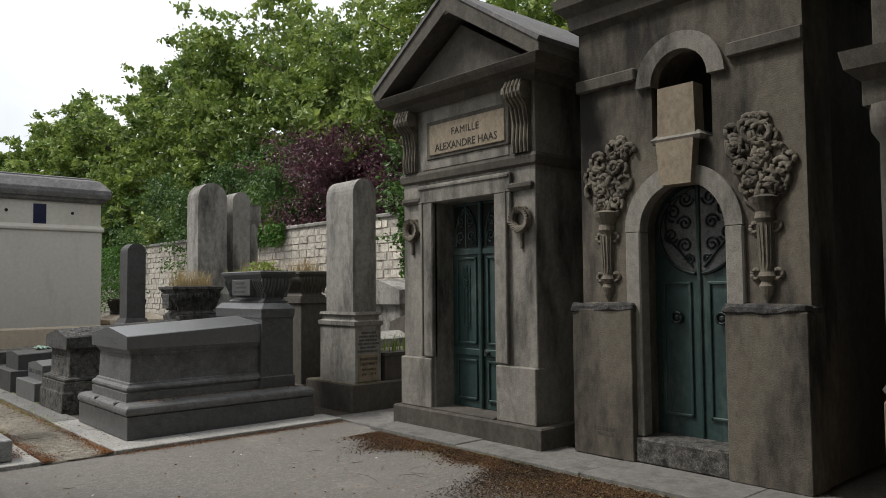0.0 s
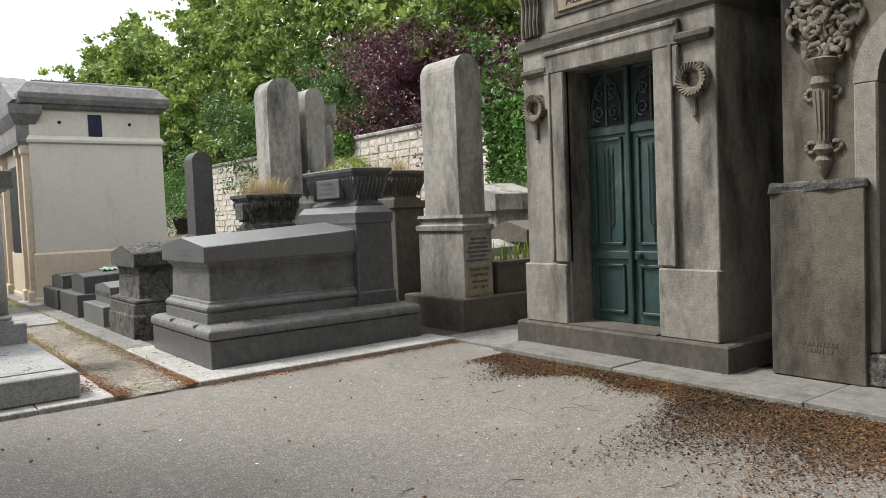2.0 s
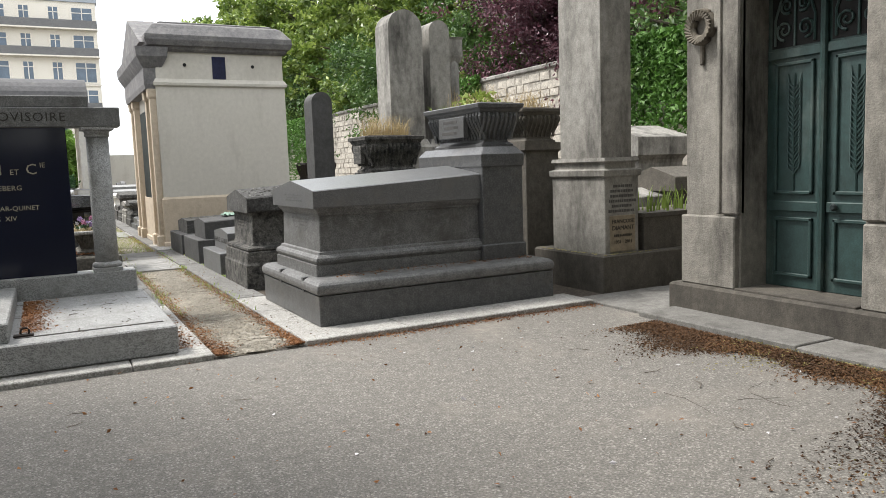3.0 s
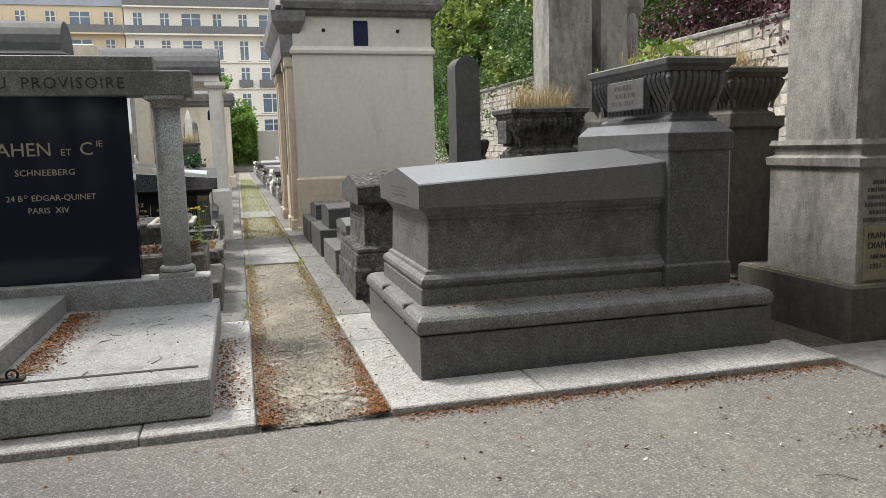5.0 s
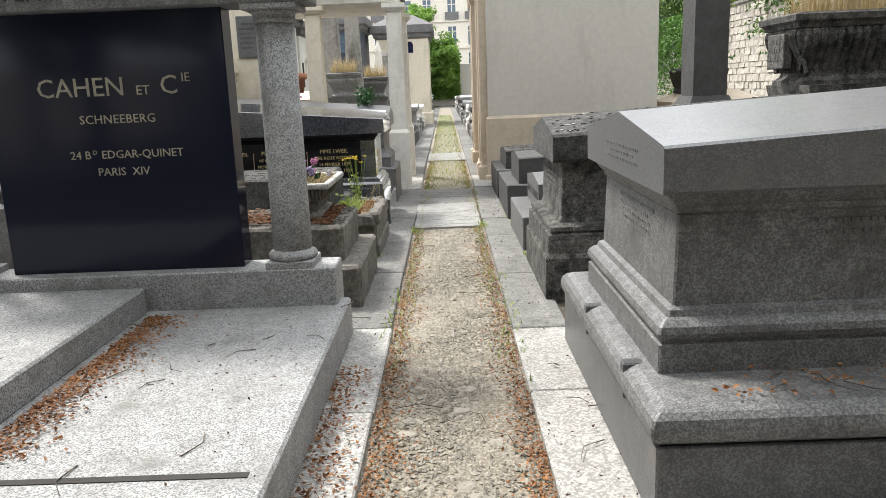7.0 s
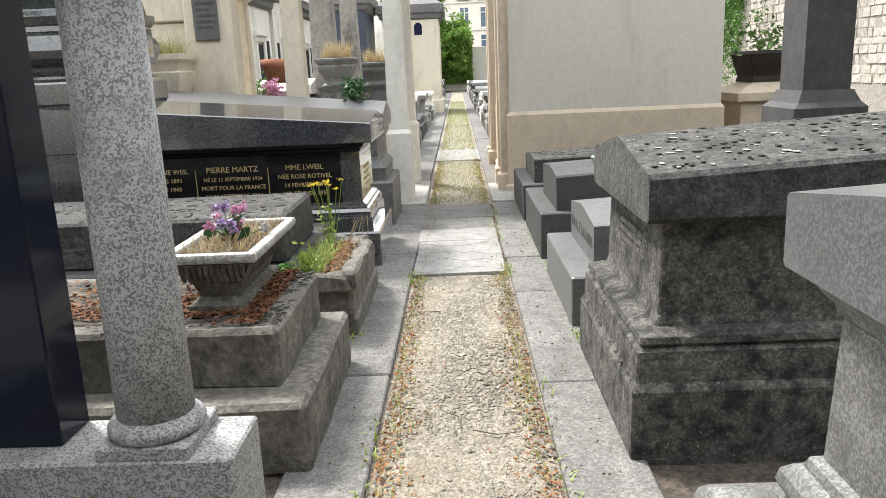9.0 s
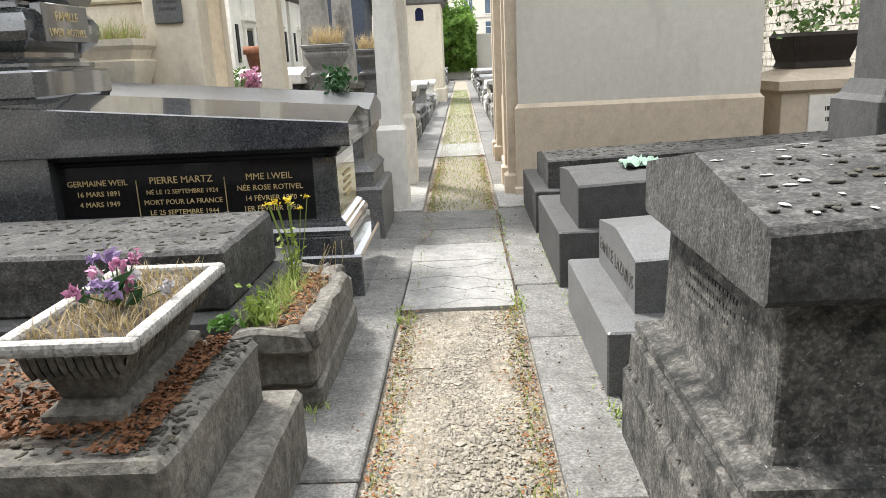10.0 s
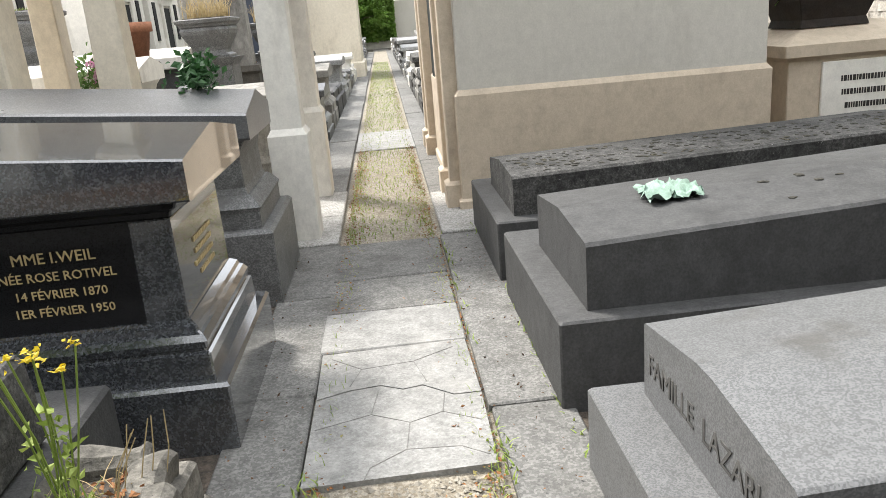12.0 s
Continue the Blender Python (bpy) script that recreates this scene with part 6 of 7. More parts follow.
# ---- trees behind the wall ----
def tree(x, y, z0, height, spread, material, seed, label, count=26000, leaf=0.17, low=0.15, name="tree", limbs=26, clump=0.42):
    """Tapered trunk, limbs, and a crown of leaves in uneven clumps along the limbs."""
    r = np.random.RandomState(seed)
    t = thing(name, x, y, z0, label, "tree", "trees behind the wall")
    top = z0 + height
    bm = tube([(x, y, z0 - 0.2), (x + 0.1, y, z0 + height * 0.3), (x - 0.1, y + 0.1, z0 + height * 0.6), (x, y, top * 0.93)], 0.22, 9, taper=0.2)
    part("trunk", bm, BARK, t)
    tips = []
    for k in range(limbs):
        a, u = r.uniform(0, 6.28), r.uniform(low, 0.95)
        reach = spread * (0.55 + 0.45 * math.sin(math.pi * min(1, u * 0.9 + 0.1))) * r.uniform(0.55, 1.05)
        s = (x, y, z0 + height * u * 0.8)
        e = (x + reach * math.cos(a), y + reach * math.sin(a), z0 + height * u + r.uniform(-0.2, 0.5))
        part("limb", tube([s, ((s[0] + e[0]) / 2, (s[1] + e[1]) / 2, (s[2] + e[2]) / 2 + 0.15), e], 0.06, 5, None, 0.25), BARK, t)
        for w in (0.45, 0.7, 0.9, 1.05):
            tips.append([s[i] + (e[i] - s[i]) * w + r.normal(0, 0.25) for i in range(3)])
    tips = np.array(tips)
    sub = tips[r.randint(len(tips), size=len(tips) * 5)] + r.normal(0, clump, (len(tips) * 5, 3))
    c = sub[r.randint(len(sub), size=count)] + r.normal(0, 1, (count, 3)) * (0.2, 0.2, 0.12)
    leaves("crown", c, leaf, material, t, seed)
    return t


for k, (x, y, h, s) in enumerate(((14.0, 17, 11.5, 4.2), (13.5, 23, 11.8, 4.2), (13.2, 29.5, 12.0, 4.4), (13.4, 36.5, 13.0, 4.6), (13.0, 44, 11.5, 4.6), (13.0, 52, 12.0, 4.8), (13.0, 61, 12.0, 5.0), (13.0, 71, 12.0, 5.4), (14.5, 10, 10.5, 4.0), (15.0, 3.5, 10.5, 4.0), (15.0, -4, 11.0, 4.0))):
    tree(x, y, 2.4, h, s, LEAF_A, k + 1, "tall light green broad-leaved tree behind the wall", 34000, 0.24 + 0.0035 * max(0, y - 17), 0.05, "tree", 44, 0.55)
tree(10.9, 11.4, 2.8, 3.9, 2.3, LEAF_P, 108, "purple-leaved plum tree above the wall", 22000, 0.11)
tree(10.9, 8.6, 2.8, 3.6, 1.6, LEAF_P, 109, "purple-leaved plum tree above the wall", 14000, 0.11)
for k, (y, h) in enumerate(((5.2, 2.6), (15.5, 4.2), (20, 4.4), (25.5, 4.4), (32, 4.6), (39, 4.8))):
    tree(10.9, y, 2.3, h, 2.2, LEAF_B, 120 + k, "dark green bushy tree above the wall", 16000, 0.15, 0.0)
tree(-2.2, 60, 0.0, 7.5, 2.2, LEAF_C, 14, "green tree at the end of the path", 14000, 0.3)
# ivy hanging over the wall
r_ = np.random.RandomState(20)
for y0, y1, drop, n in ((3.8, 6.0, 2.0, 7000), (12, 14, 0.7, 2500), (26, 33, 3.2, 7000)):
    c = np.stack([9.0 - np.abs(r_.normal(0, 0.12, n)), r_.uniform(y0, y1, n), 3.9 - drop * r_.uniform(0, 1, n) ** 1.6 * (0.4 + 0.6 * np.abs(np.sin(r_.uniform(y0, y1, n) * 3)))], 1)
    tagged(leaves("ivy", c, 0.12, LEAF_IVY, None, int(y0)), "green ivy hanging over the retaining wall", "ivy", "", "stuff")

# end of the path: ivy-covered wall and apartment buildings
EW = structure(part("wall_end", box(-30, 9.0, 63, 63.6, 0, 3.4, 0.02), PLASTER), "low wall closing the far end of the cemetery", "wall")
c = np.stack([r_.uniform(-4.2, 0.9, 9000), 62.9 - np.abs(r_.normal(0, 0.2, 9000)), r_.uniform(0.6, 4.6, 9000)], 1)
tagged(leaves("ivy", c, 0.28, LEAF_C, None, 99), "bright green creeper covering the end wall", "ivy", "", "stuff")


def apartment(x0, x1, y, storeys, h, stone, label, bay, mansard):
    t = thing("apartment_building", (x0 + x1) / 2, y + 6, 0, label, "building")
    top = storeys * h
    part("wall", box(x0, x1, y, y + 12, 0, top, 0), stone, t)
    n = int((x1 - x0) / bay)
    for s in range(storeys):
        part("string_course", box(x0 - 0.1, x1 + 0.1, y - 0.2, y + 0.05, s * h - 0.12, s * h + 0.06, 0), stone, t)
        for i in range(n):
            c = x0 + (i + 0.5) * (x1 - x0) / n
            w = 1.15 if (i + 1) % 3 else 2.3
            win = part("window", box(c - w / 2, c + w / 2, y - 0.03, y + 0.1, s * h + 0.25, s * h + 2.45, 0), PANE, t)
            part("frame", box(c - 0.05, c + 0.05, y - 0.06, y - 0.02, s * h + 0.25, s * h + 2.45, 0), WHITE_STONE, win)
            part("frame", box(c - w / 2, c + w / 2, y - 0.06, y - 0.02, s * h + 1.85, s * h + 1.93, 0), WHITE_STONE, win)
            for q in (-1, 1):
                part("surround", box(c + q * w / 2 - 0.1, c + q * w / 2 + 0.1, y - 0.12, y, s * h + 0.2, s * h + 2.6, 0), stone, win)
            part("balcony", box(c - w / 2 - 0.25, c + w / 2 + 0.25, y - 0.4, y - 0.34, s * h + 0.15, s * h + 1.0, 0), IRON_RAIL, win) if s % 2 else part("sill", box(c - w / 2 - 0.2, c + w / 2 + 0.2, y - 0.25, y, s * h + 0.1, s * h + 0.25, 0), stone, win)
        if s in (storeys - 2, storeys - 1):
            part("long_balcony", box(x0, x1, y - 0.9, y, s * h - 0.1, s * h + 0.06, 0), stone, t)
            part("railing", box(x0, x1, y - 0.9, y - 0.84, s * h + 0.06, s * h + 0.95, 0), IRON_RAIL, t)
    roof = part("roof", extrude([(y - 0.2, top), (y + 12, top), (y + 10, top + mansard), (y + 2, top + mansard)], "x", x0 - 0.2, x1 + 0.2), ZINC, t)
    for i in range(n):
        c = x0 + (i + 0.5) * (x1 - x0) / n
        d = part("dormer", box(c - 0.9, c + 0.9, y + 0.2, y + 2.5, top, top + 2.3, 0.05), stone, t)
        part("pane", box(c - 0.6, c + 0.6, y + 0.16, y + 0.22, top + 0.3, top + 1.9, 0), PANE, d)
    return t


IRON_RAIL = surface("iron_balcony", (0.14, 0.14, 0.14), (0.11, 0.11, 0.11), None, 0, 12, 0.3, 0.6, 0, 1)
apartment(-12.5, 5.2, 92, 7, 3.1, FACADE, "cream stone apartment building with balconies and tall windows", 2.6, 4)
apartment(-34.0, -12.6, 92, 6, 3.1, FACADE_B, "ochre stone apartment building with dormers in a zinc roof", 3.0, 5)
apartment(-60.0, -34.2, 88, 7, 3.1, FACADE, "cream stone apartment building with balconies and tall windows", 2.9, 4)

# plain walls that close the place behind the walk
structure(part("wall_south", box(-20, 12, -26, -25.5, 0, 3, 0.02), PLASTER), "plain cemetery wall", "wall")
structure(part("wall_west", box(-22, -21.5, -26, 63, 0, 3, 0.02), PLASTER), "plain cemetery wall", "wall")
# Unseen trees round the square, added to dim the mausoleum and tomb fronts.
for k, (x, y) in enumerate(((-7.0, -7.5), (-10.5, -2.5), (-6.5, -14), (-1.5, -13.5), (3.0, -14.5), (7.5, -13.5))):
    tree(x, y, 0, 12.5, 5.2, LEAF_A, 31 + k, "large green tree, unseen, added to block skylight over the square", 26000, 0.38, 0.35)

# A taller unseen row added to block the low sky behind the walk.
for k, (x, y, h) in enumerate(((-13.0, -16.5, 15), (-5.0, -19.5, 16), (1.5, -19.0, 16), (8.5, -18.5, 15))):
    tree(x, y, 0, h, 5.6, LEAF_A, 71 + k, "large green tree, unseen, added to block skylight over the square", 34000, 0.46, 0.2)
# Unseen crown, added to hold skylight off the arched mausoleum.
tree(2.4, -12.2, 0, 13.0, 6.2, LEAF_A, 83, "large green tree out of view, added to shade the mausolea", 34000, 0.36, 0.5)
# Hidden tree added to darken the upper right of the arched facade.
tree(8.2, -8.6, 0, 10.5, 4.4, LEAF_A, 81, "large green tree hidden behind the mausolea, added to darken them", 24000, 0.36, 0.45)
tree(-4.8, -11.5, 0, 13.0, 6.6, LEAF_A, 58, "large green tree overhanging the open square", 30000, 0.4, 0.55)
tree(-6.5, -0.8, 0, 9.0, 3.2, LEAF_A, 59, "green tree overhanging the edge of the open square", 16000, 0.3, 0.6)

# ---- litter, weeds, pebbles ----
r_ = np.random.RandomState(44)


def scatter_litter(name, n, fx, size, material, label, seed, z=0.006):
    p = fx(n)
    c = np.concatenate([p, np.full((len(p), 1), z) + np.abs(r_.normal(0, 0.006, (len(p), 1)))], 1)
    return tagged(leaves(name, c, size, material, None, seed, 0.75), label, "leaf litter", "", "stuff")


def band(n):
    y = r_.uniform(-9.5, -1.0, n)
    w = (0.42 + 0.16 * np.sin(y * 1.1 + 1) + 0.13 * np.sin(y * 2.7) + 0.1 * np.sin(y * 6.1)) * np.clip((-y + 0.4) / 4.0, 0.7, 1.2)
    return np.stack([2.95 - np.abs(r_.normal(0, 1, n)) * np.maximum(0.12, w) , y], 1)


scatter_litter("leaf_litter", 120000, band, 0.02, LITTER_DARK, "brown fallen needles and leaves drifted along the kerb", 1)
scatter_litter("moss_patch", 5000, lambda n: band(n) * (1, 0.7) + (0.06, -1.2), 0.02, MOSS, "dull green moss among the fallen leaves", 2)


def edges(n):
    y = r_.uniform(0, 1, n) ** 2.2 * 14
    y = np.abs(y)
    s = r_.randint(2, size=n)
    d = np.abs(r_.normal(0, 0.1, n)) * (0.5 + 0.5 * np.sin(y * 4.7 + s * 2) ** 2)
    return np.stack([np.where(s == 0, -0.74 + d, -0.01 - d), y], 1)


scatter_litter("path_litter", 9000, edges, 0.018, LITTER, "brown fallen leaves along the edges of the gravel", 3, 0.03)
scatter_litter("path_moss", 6000, lambda n: np.stack([np.where(r_.randint(2, size=n) == 0, -0.72 + np.abs(r_.normal(0, 0.08, n)), -0.03 - np.abs(r_.normal(0, 0.07, n))), r_.uniform(3.5, 30, n)], 1), 0.018, MOSS, "yellowish moss along the edges of the gravel", 4, 0.03)
scatter_litter("slab_litter", 2400, lambda n: np.stack([-2.1 + np.abs(r_.normal(0, 0.1, n)), r_.uniform(0.6, 2.3, n)], 1), 0.02, LITTER, "reddish fallen leaves beside the ledger slab", 5, 0.285)
scatter_litter("slab_litter", 900, lambda n: np.stack([-0.93 + r_.normal(0, 0.08, n), r_.uniform(0.3, 2.0, n)], 1), 0.022, LITTER, "dark fallen leaves on the pale kerb", 6, 0.056)
scatter_litter("grave_litter", 900, lambda n: np.stack([-1.2 - np.abs(r_.normal(0, 0.08, n)), r_.uniform(3.4, 4.25, n)], 1), 0.025, LITTER, "rust-brown leaves on the stepped grave", 7, 0.6)
scatter_litter("rusty_moss", 1600, lambda n: np.stack([-1.35 - np.abs(r_.normal(0, 0.7, n)), 3.5 + 0.4 * np.abs(r_.normal(0, 0.7, n)) % 0.7], 1), 0.03, LITTER, "rust-brown moss and leaves over the earth of the stepped grave", 21, 0.6)
scatter_litter("square_litter", 900, lambda n: np.stack([r_.uniform(-6, 3, n), r_.uniform(-10, 0, n)], 1), 0.028, LITTER, "a few fallen leaves on the asphalt", 8, 0.006)
pts = [(-0.72 + abs(rnd.gauss(0, 0.05)) if rnd.random() < 0.5 else -0.03 - abs(rnd.gauss(0, 0.05)), rnd.uniform(2.0, 13), 0.02) for _ in range(1100)]
tagged(blades(pts, 0.06, GRASS, "path_grass", None, 0.8, 0.003, 61), "short grass along the edges of the path", "grass", "", "stuff")
pts = [(rnd.uniform(-0.72, -0.06), rnd.uniform(9.3, 40), 0.02) for _ in range(9000)]
tagged(blades(pts, 0.045, GRASS, "path_grass", None, 0.9, 0.004, 62), "thin grass growing in the gravel", "grass", "", "stuff")

def cushions(name, n, where, size, material, label, seed, flat=0.35):
    """Small domed pads of moss or lichen lying on stone."""
    r = random.Random(seed)
    b = bmesh.new()
    for _ in range(n):
        x, y, z = where(r)
        s = 0.45 * size * r.uniform(0.4, 1.9)
        m = r.randint(6, 8)
        jit = [r.uniform(0.65, 1.2) for _ in range(m)]
        st = r.uniform(0.7, 1.4)
        loft([[(x + s * k * jit[i] * st * math.cos(6.283 * i / m), y + s * k * jit[i] / st * math.sin(6.283 * i / m), z + h * s * flat * 0.7) for i in range(m)] for k, h in ((1, -0.3), (0.95, 0.5), (0.5, 1.0))], b)
    return tagged(part(name, b, material), label, "moss", "", "stuff")


cushions("moss_cushion", 260, lambda r: (r.uniform(-4.4, -1.48), r.uniform(5.0, 5.9), 0.753), 0.024, MOSS_DARK, "dark moss cushions dotted over the flat slab", 1)
cushions("moss_cushion", 40, lambda r: (r.uniform(-2.2, -1.47), r.uniform(5.0, 5.9), 0.753), 0.03, MOSS_DARK, "dark moss cushions along the edge of the slab", 2)
cushions("moss_cushion", 200, lambda r: (r.uniform(-1.25, -1.13), r.uniform(3.38, 4.25), 0.586), 0.018, MOSS_DARK, "dark moss cushions along the rim of the grave", 3)
cushions("moss_cushion", 100, lambda r: (r.uniform(-2.6, -1.14), r.uniform(3.37, 3.48), 0.586), 0.018, MOSS_DARK, "dark moss cushions along the rim of the grave", 4)
cushions("moss_cushion", 420, lambda r: (r.uniform(-3.1, -1.25), r.uniform(3.47, 4.2), 0.59), 0.045, MOSS_DARK, "dark moss mounds over the earth of the grave", 16)
cushions("moss_cushion", 330, lambda r: (lambda x, y: (x, y, 0.657 + 0.036 * (y - 8.24) + 0.0277 * (x - 0.41)))(r.uniform(0.45, 3.25), r.uniform(8.28, 8.75)), 0.026, MOSS_DARK, "dark moss cushions on the flat tomb", 5)
cushions("moss_cushion", 14, lambda r: (lambda x, y: (x, y, 0.706 + 0.079 * (y - 6.58) + 0.0475 * (x - 0.425)))(r.uniform(1.2, 2.9), r.uniform(6.7, 7.05)), 0.03, MOSS_DARK, "a few dark moss cushions on the tomb", 6)


def on_lid(r):
    y = r.uniform(3.27, 3.82)
    x = r.uniform(0.38, 2.5)
    return (x, y, 1.166 + (y - 3.25) / 0.57 * 0.097 + 0.053 * (x - 0.345))


cushions("lichen_flake", 80, on_lid, 0.022, PALE_LICHEN, "pale lichen flakes crusting the lid of the tomb", 7, 0.15)
cushions("moss_cushion", 230, on_lid, 0.02, MOSS_DARK, "dark moss cushions on the lid of the tomb", 8, 0.4)
cushions("moss_cushion", 60, lambda r: (r.uniform(0.285, 0.34), r.uniform(3.22, 4.42), 0.358), 0.016, MOSS_DARK, "dark moss along the ledge of the tomb", 9)
cushions("moss_cushion", 60, lambda r: (r.uniform(3.47, 3.53), r.uniform(0.35, 1.55), 0.44), 0.02, MOSS, "green moss along the footing of the obelisk", 10)
cushions("moss_cushion", 50, lambda r: (r.uniform(3.5, 4.3), r.uniform(0.33, 0.39), 0.44), 0.02, MOSS, "green moss along the footing of the obelisk", 11)
# fallen twigs
rt = random.Random(12)
bm = bmesh.new()
for zone, n, z in (((-2.1, -1.0, 0.5, 2.5), 16, 0.279), ((-1.03, -0.76, 0.1, 3.0), 9, 0.056), ((-0.7, -0.05, 0.2, 5.5), 9, 0.035), ((0.05, 0.3, 0.1, 2.4), 5, 0.056), ((-4.5, -2.3, 0.6, 2.3), 8, 0.424), ((0.4, 2.6, 0.48, 0.72), 9, 0.478), ((-3, 2.5, -6, -0.5), 26, 0.006)):
    for _ in range(n):
        x, y, a, l = rt.uniform(zone[0], zone[1]), rt.uniform(zone[2], zone[3]), rt.uniform(0, 6.28), rt.uniform(0.03, 0.12)
        tube([(x, y, z), (x + l * math.cos(a), y + l * math.sin(a), z + 0.004), (x + 1.8 * l * math.cos(a + 0.35), y + 1.8 * l * math.sin(a + 0.35), z + 0.002)], 0.003, 4, bm, 0.5)
tagged(part("twigs", bm, BARK), "thin dark fallen twigs", "twigs", "", "stuff")
scatter_litter("tomb_litter", 260, lambda n: np.stack([r_.uniform(0.5, 2.7, n), r_.uniform(0.5, 0.75, n)], 1), 0.022, LITTER, "fallen needles on the ledge of the sarcophagus", 11, 0.478)
scatter_litter("corner_litter", 1500, lambda n: np.stack([r_.uniform(0.0, 3.4, n), -np.abs(r_.normal(0, 0.07, n))], 1), 0.02, LITTER, "brown litter along the front of the kerb", 12, 0.006)

scatter_litter("pale_scraps", 26, lambda n: np.stack([r_.uniform(-1.5, 3.0, n), r_.uniform(-3.5, 0.4, n)], 1), 0.035, WHITE_PETAL, "a few pale scraps of bark on the asphalt", 25, 0.008)

# small weeds in the joints of the kerbs, dead leaves in the planter
jw = random.Random(52)
pts = []
for cx, cy, sx, sy, n in ((0.29, 7.0, 0.012, 0.5, 60), (0.0, 6.2, 0.02, 0.12, 40), (-0.73, 5.95, 0.03, 0.12, 40), (-1.04, 4.76, 0.03, 0.05, 50), (0.01, 8.3, 0.015, 0.7, 50), (0.3, 9.35, 0.05, 0.1, 40), (-0.77, 3.1, 0.02, 0.4, 40), (0.02, 3.2, 0.02, 0.5, 50), (0.29, 4.6, 0.02, 0.12, 40)):
    pts += [(jw.gauss(cx, sx), jw.gauss(cy, sy), 0.035) for _ in range(n)]
tagged(blades(pts, 0.055, GRASS, "joint_weeds", None, 1.0, 0.006, 63), "small green weeds in the joints of the kerbs", "weeds", "", "stuff")
scatter_litter("planter_litter", 260, lambda n: np.stack([-1.16 + r_.normal(0, 0.05, n), r_.uniform(4.85, 5.7, n)], 1), 0.03, LITTER, "dead brown leaves in the rough planter", 22, 0.425)
scatter_litter("kerb_litter", 500, lambda n: np.stack([np.where(r_.rand(n) < 0.5, r_.uniform(-1.1, -0.76, n), r_.uniform(0.0, 0.3, n)), r_.uniform(0.1, 9, n)], 1), 0.016, LITTER_DARK, "scattered dark leaf crumbs on the kerb slabs", 23, 0.054)
scatter_litter("slab_crumbs", 420, lambda n: np.stack([r_.uniform(-4.5, -1.0, n), r_.uniform(0.3, 2.4, n)], 1), 0.014, LITTER_DARK, "dark leaf crumbs on the granite slab", 24, 0.281)

# thin cracks in the asphalt near the mausolea
rc = random.Random(31)
bm = bmesh.new()
for sx, sy, ang, k in ((1.9, -3.2, 2.6, 9), (1.5, -2.6, 4.4, 7), (1.75, -2.95, 0.4, 5)):
    pts, x, y, a = [], sx, sy, ang
    for _ in range(k):
        pts.append((x, y, 0.0005))
        a += rc.uniform(-0.7, 0.7)
        x, y = x + 0.075 * math.cos(a), y + 0.075 * math.sin(a)
    tube(pts, 0.0028, 4, bm, 0.4)
tagged(part("asphalt_cracks", bm, SOIL), "thin dark cracks in the worn asphalt", "cracks", "", "stuff")

# loose stones in the gravel
n = 15000
c = np.stack([np.clip(r_.normal(-0.38, 0.2, n), -0.73, -0.02), np.abs(r_.uniform(-0.3, 6.1, n)), np.full(n, 0.02)], 1)
s = r_.uniform(0.004, 0.012, (n, 1)) * np.where(r_.rand(n, 1) < 0.06, 2.0, 1)
o = np.array([(1, 0, 0), (0, 1, 0), (-1, 0, 0), (0, -1, 0), (0, 0, 0.6), (0, 0, -0.6)])
v = (c[:, None, :] + s[:, None, :] * (o[None] * r_.uniform(0.7, 1.3, (n, 6, 1)) + r_.normal(0, 0.15, (n, 6, 3)))).reshape(-1, 3)
tri = np.array([(0, 1, 4), (1, 2, 4), (2, 3, 4), (3, 0, 4), (1, 0, 5), (2, 1, 5), (3, 2, 5), (0, 3, 5)])
f = (tri[None] + 6 * np.arange(n)[:, None, None]).reshape(-1, 3)
me = bpy.data.meshes.new("pebbles")
me.from_pydata(v.tolist(), [], f.tolist())
me.materials.append(PEBBLE)
tagged(part("pebbles", me, PEBBLE), "loose pale pebbles in the gravel path", "pebbles", "", "stuff")

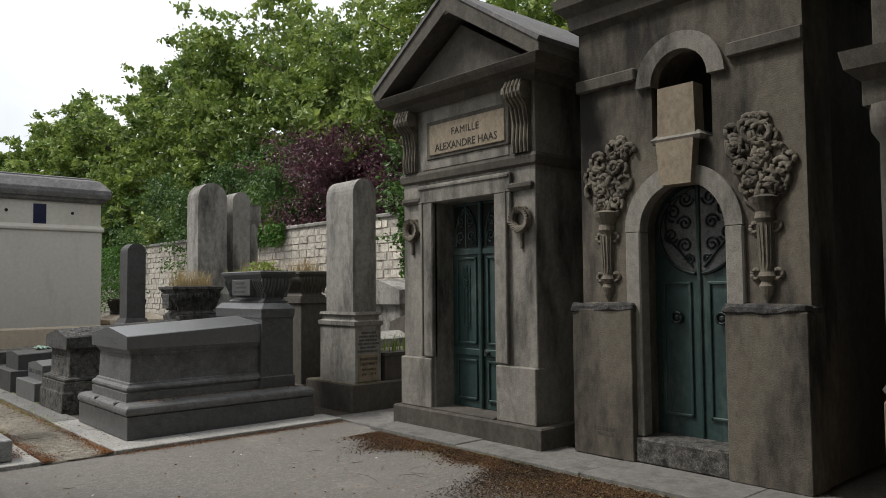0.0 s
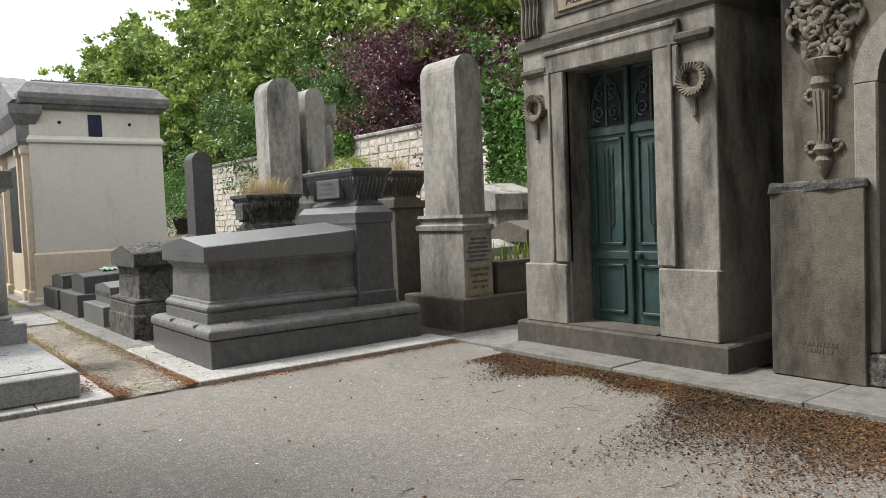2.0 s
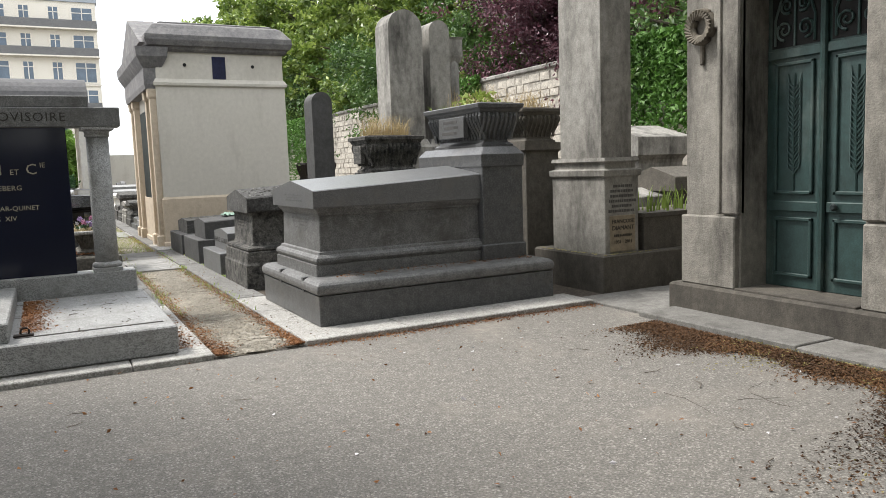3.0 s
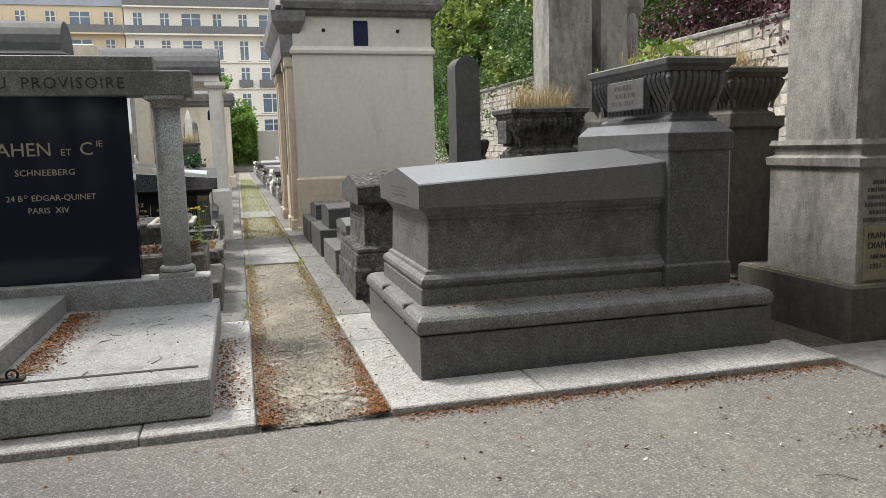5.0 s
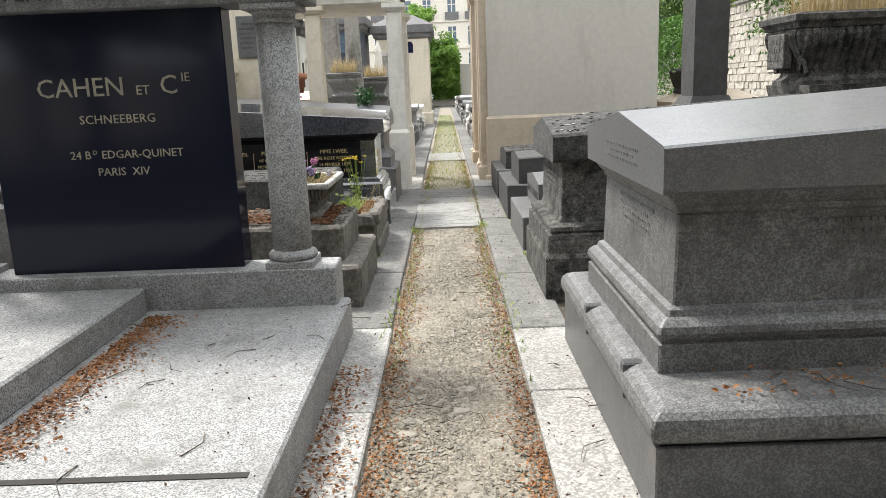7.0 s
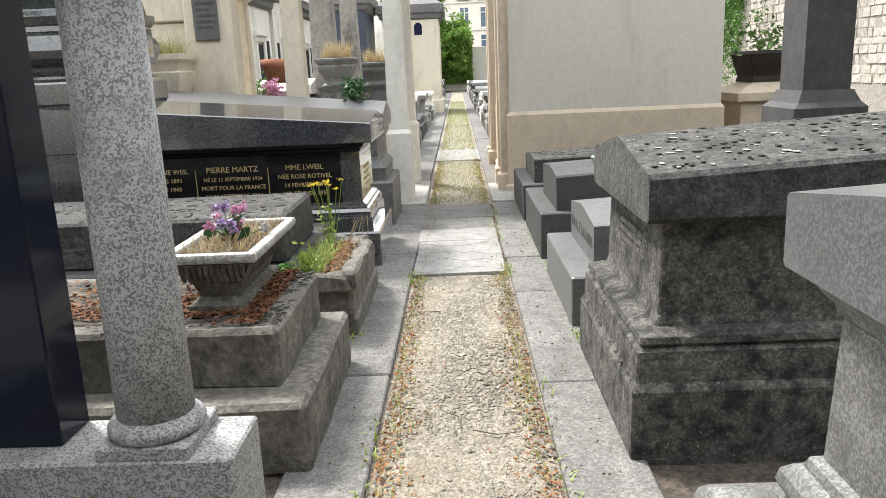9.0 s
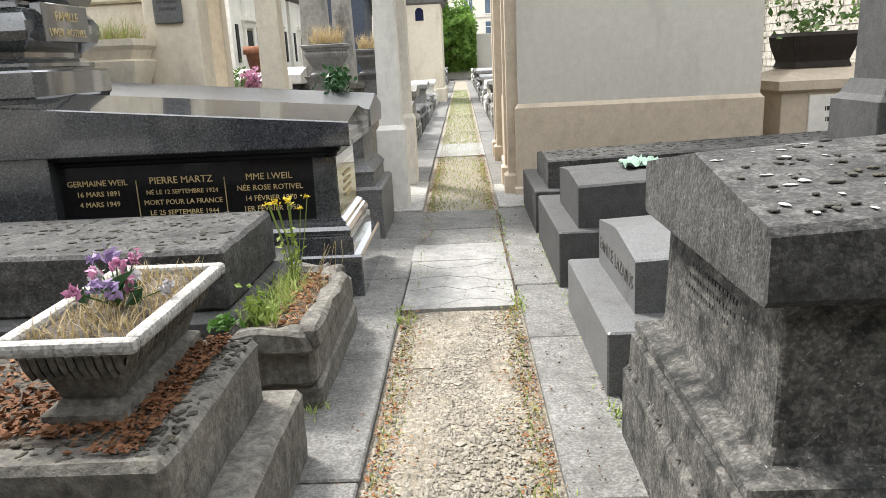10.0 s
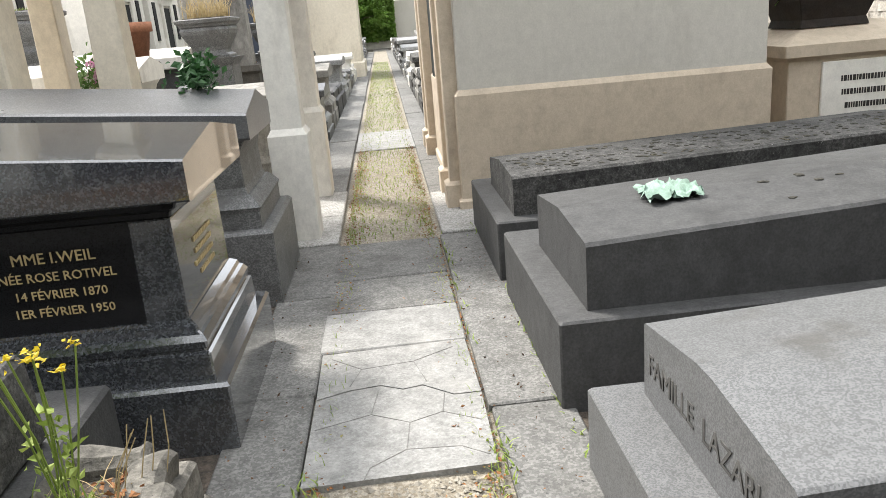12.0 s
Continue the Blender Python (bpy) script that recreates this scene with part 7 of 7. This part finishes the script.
bm = bmesh.new()
rs = random.Random(15)
for k in range(34):
    x, y = min(-0.12, max(-0.63, rs.gauss(-0.36, 0.16))), abs(rs.gauss(0.5, 0.6)) + 0.05
    q = [(x + rs.uniform(0.03, 0.075) * math.cos(a * 1.05), y + rs.uniform(0.025, 0.06) * math.sin(a * 1.05), 0) for a in range(6)]
    h = 0.017 + rs.uniform(0, 0.004)
    loft([[(u, v, 0.0) for u, v, _ in q], [(u, v, h) for u, v, _ in q], [(x + (u - x) * 0.85, y + (v - y) * 0.85, h + 0.004) for u, v, _ in q]], bm)
tagged(part("embedded_stones", bm, PEBBLE), "flat pale stones set in the mouth of the path", "stones", "", "stuff")

# ---- stones of the retaining wall ----
stone_meshes = []
for k in range(6):
    b = box(0, 0.1, 0, 1, 0, 1, 0)
    rr = random.Random(k)
    for v_ in b.verts:
        if v_.co.x < 0.05:
            v_.co.x += rr.uniform(0, 0.03)
            v_.co.y += (0.05 if v_.co.y < 0.5 else -0.05) * rr.uniform(0.3, 1)
            v_.co.z += (0.06 if v_.co.z < 0.5 else -0.06) * rr.uniform(0.3, 1)
    bmesh.ops.recalc_face_normals(b, faces=b.faces)
    me = bpy.data.meshes.new("stone")
    b.to_mesh(me)
    b.free()
    me.materials.append(WALL_STONE)
    stone_meshes.append(me)
rr = random.Random(5)
verts, faces = [], []
count = 0
z = 0.9
while z < 3.66:
    hgt = min(rr.uniform(0.15, 0.24), 3.70 - z)
    y = 1.5 + rr.uniform(0, 0.3)
    while y < 46:
        w = rr.uniform(0.22, 0.5)
        sx = rr.uniform(-0.02, 0.015)
        m_ = Matrix.LocRotScale((9.03 + sx, y, z), None, (1, w - 0.025, hgt - 0.02))
        if y < 8 and count < 300 and z > 1.5:
            ob = new("stone", rr.choice(stone_meshes))
            ob.parent = WL
            ob.matrix_parent_inverse = WL.matrix_basis.inverted()
            ob.matrix_basis = m_
            count += 1
        else:
            me = rr.choice(stone_meshes)
            base = len(verts)
            verts += [tuple(m_ @ v_.co) for v_ in me.vertices]
            faces += [tuple(base + i for i in p.vertices) for p in me.polygons]
        y += w
    z += hgt
me = bpy.data.meshes.new("stonework")
me.from_pydata(verts, [], faces)
me.materials.append(WALL_STONE)
me_ob = part("stonework", me, WALL_STONE, WL)
me_ob["kind"] = "stuff"
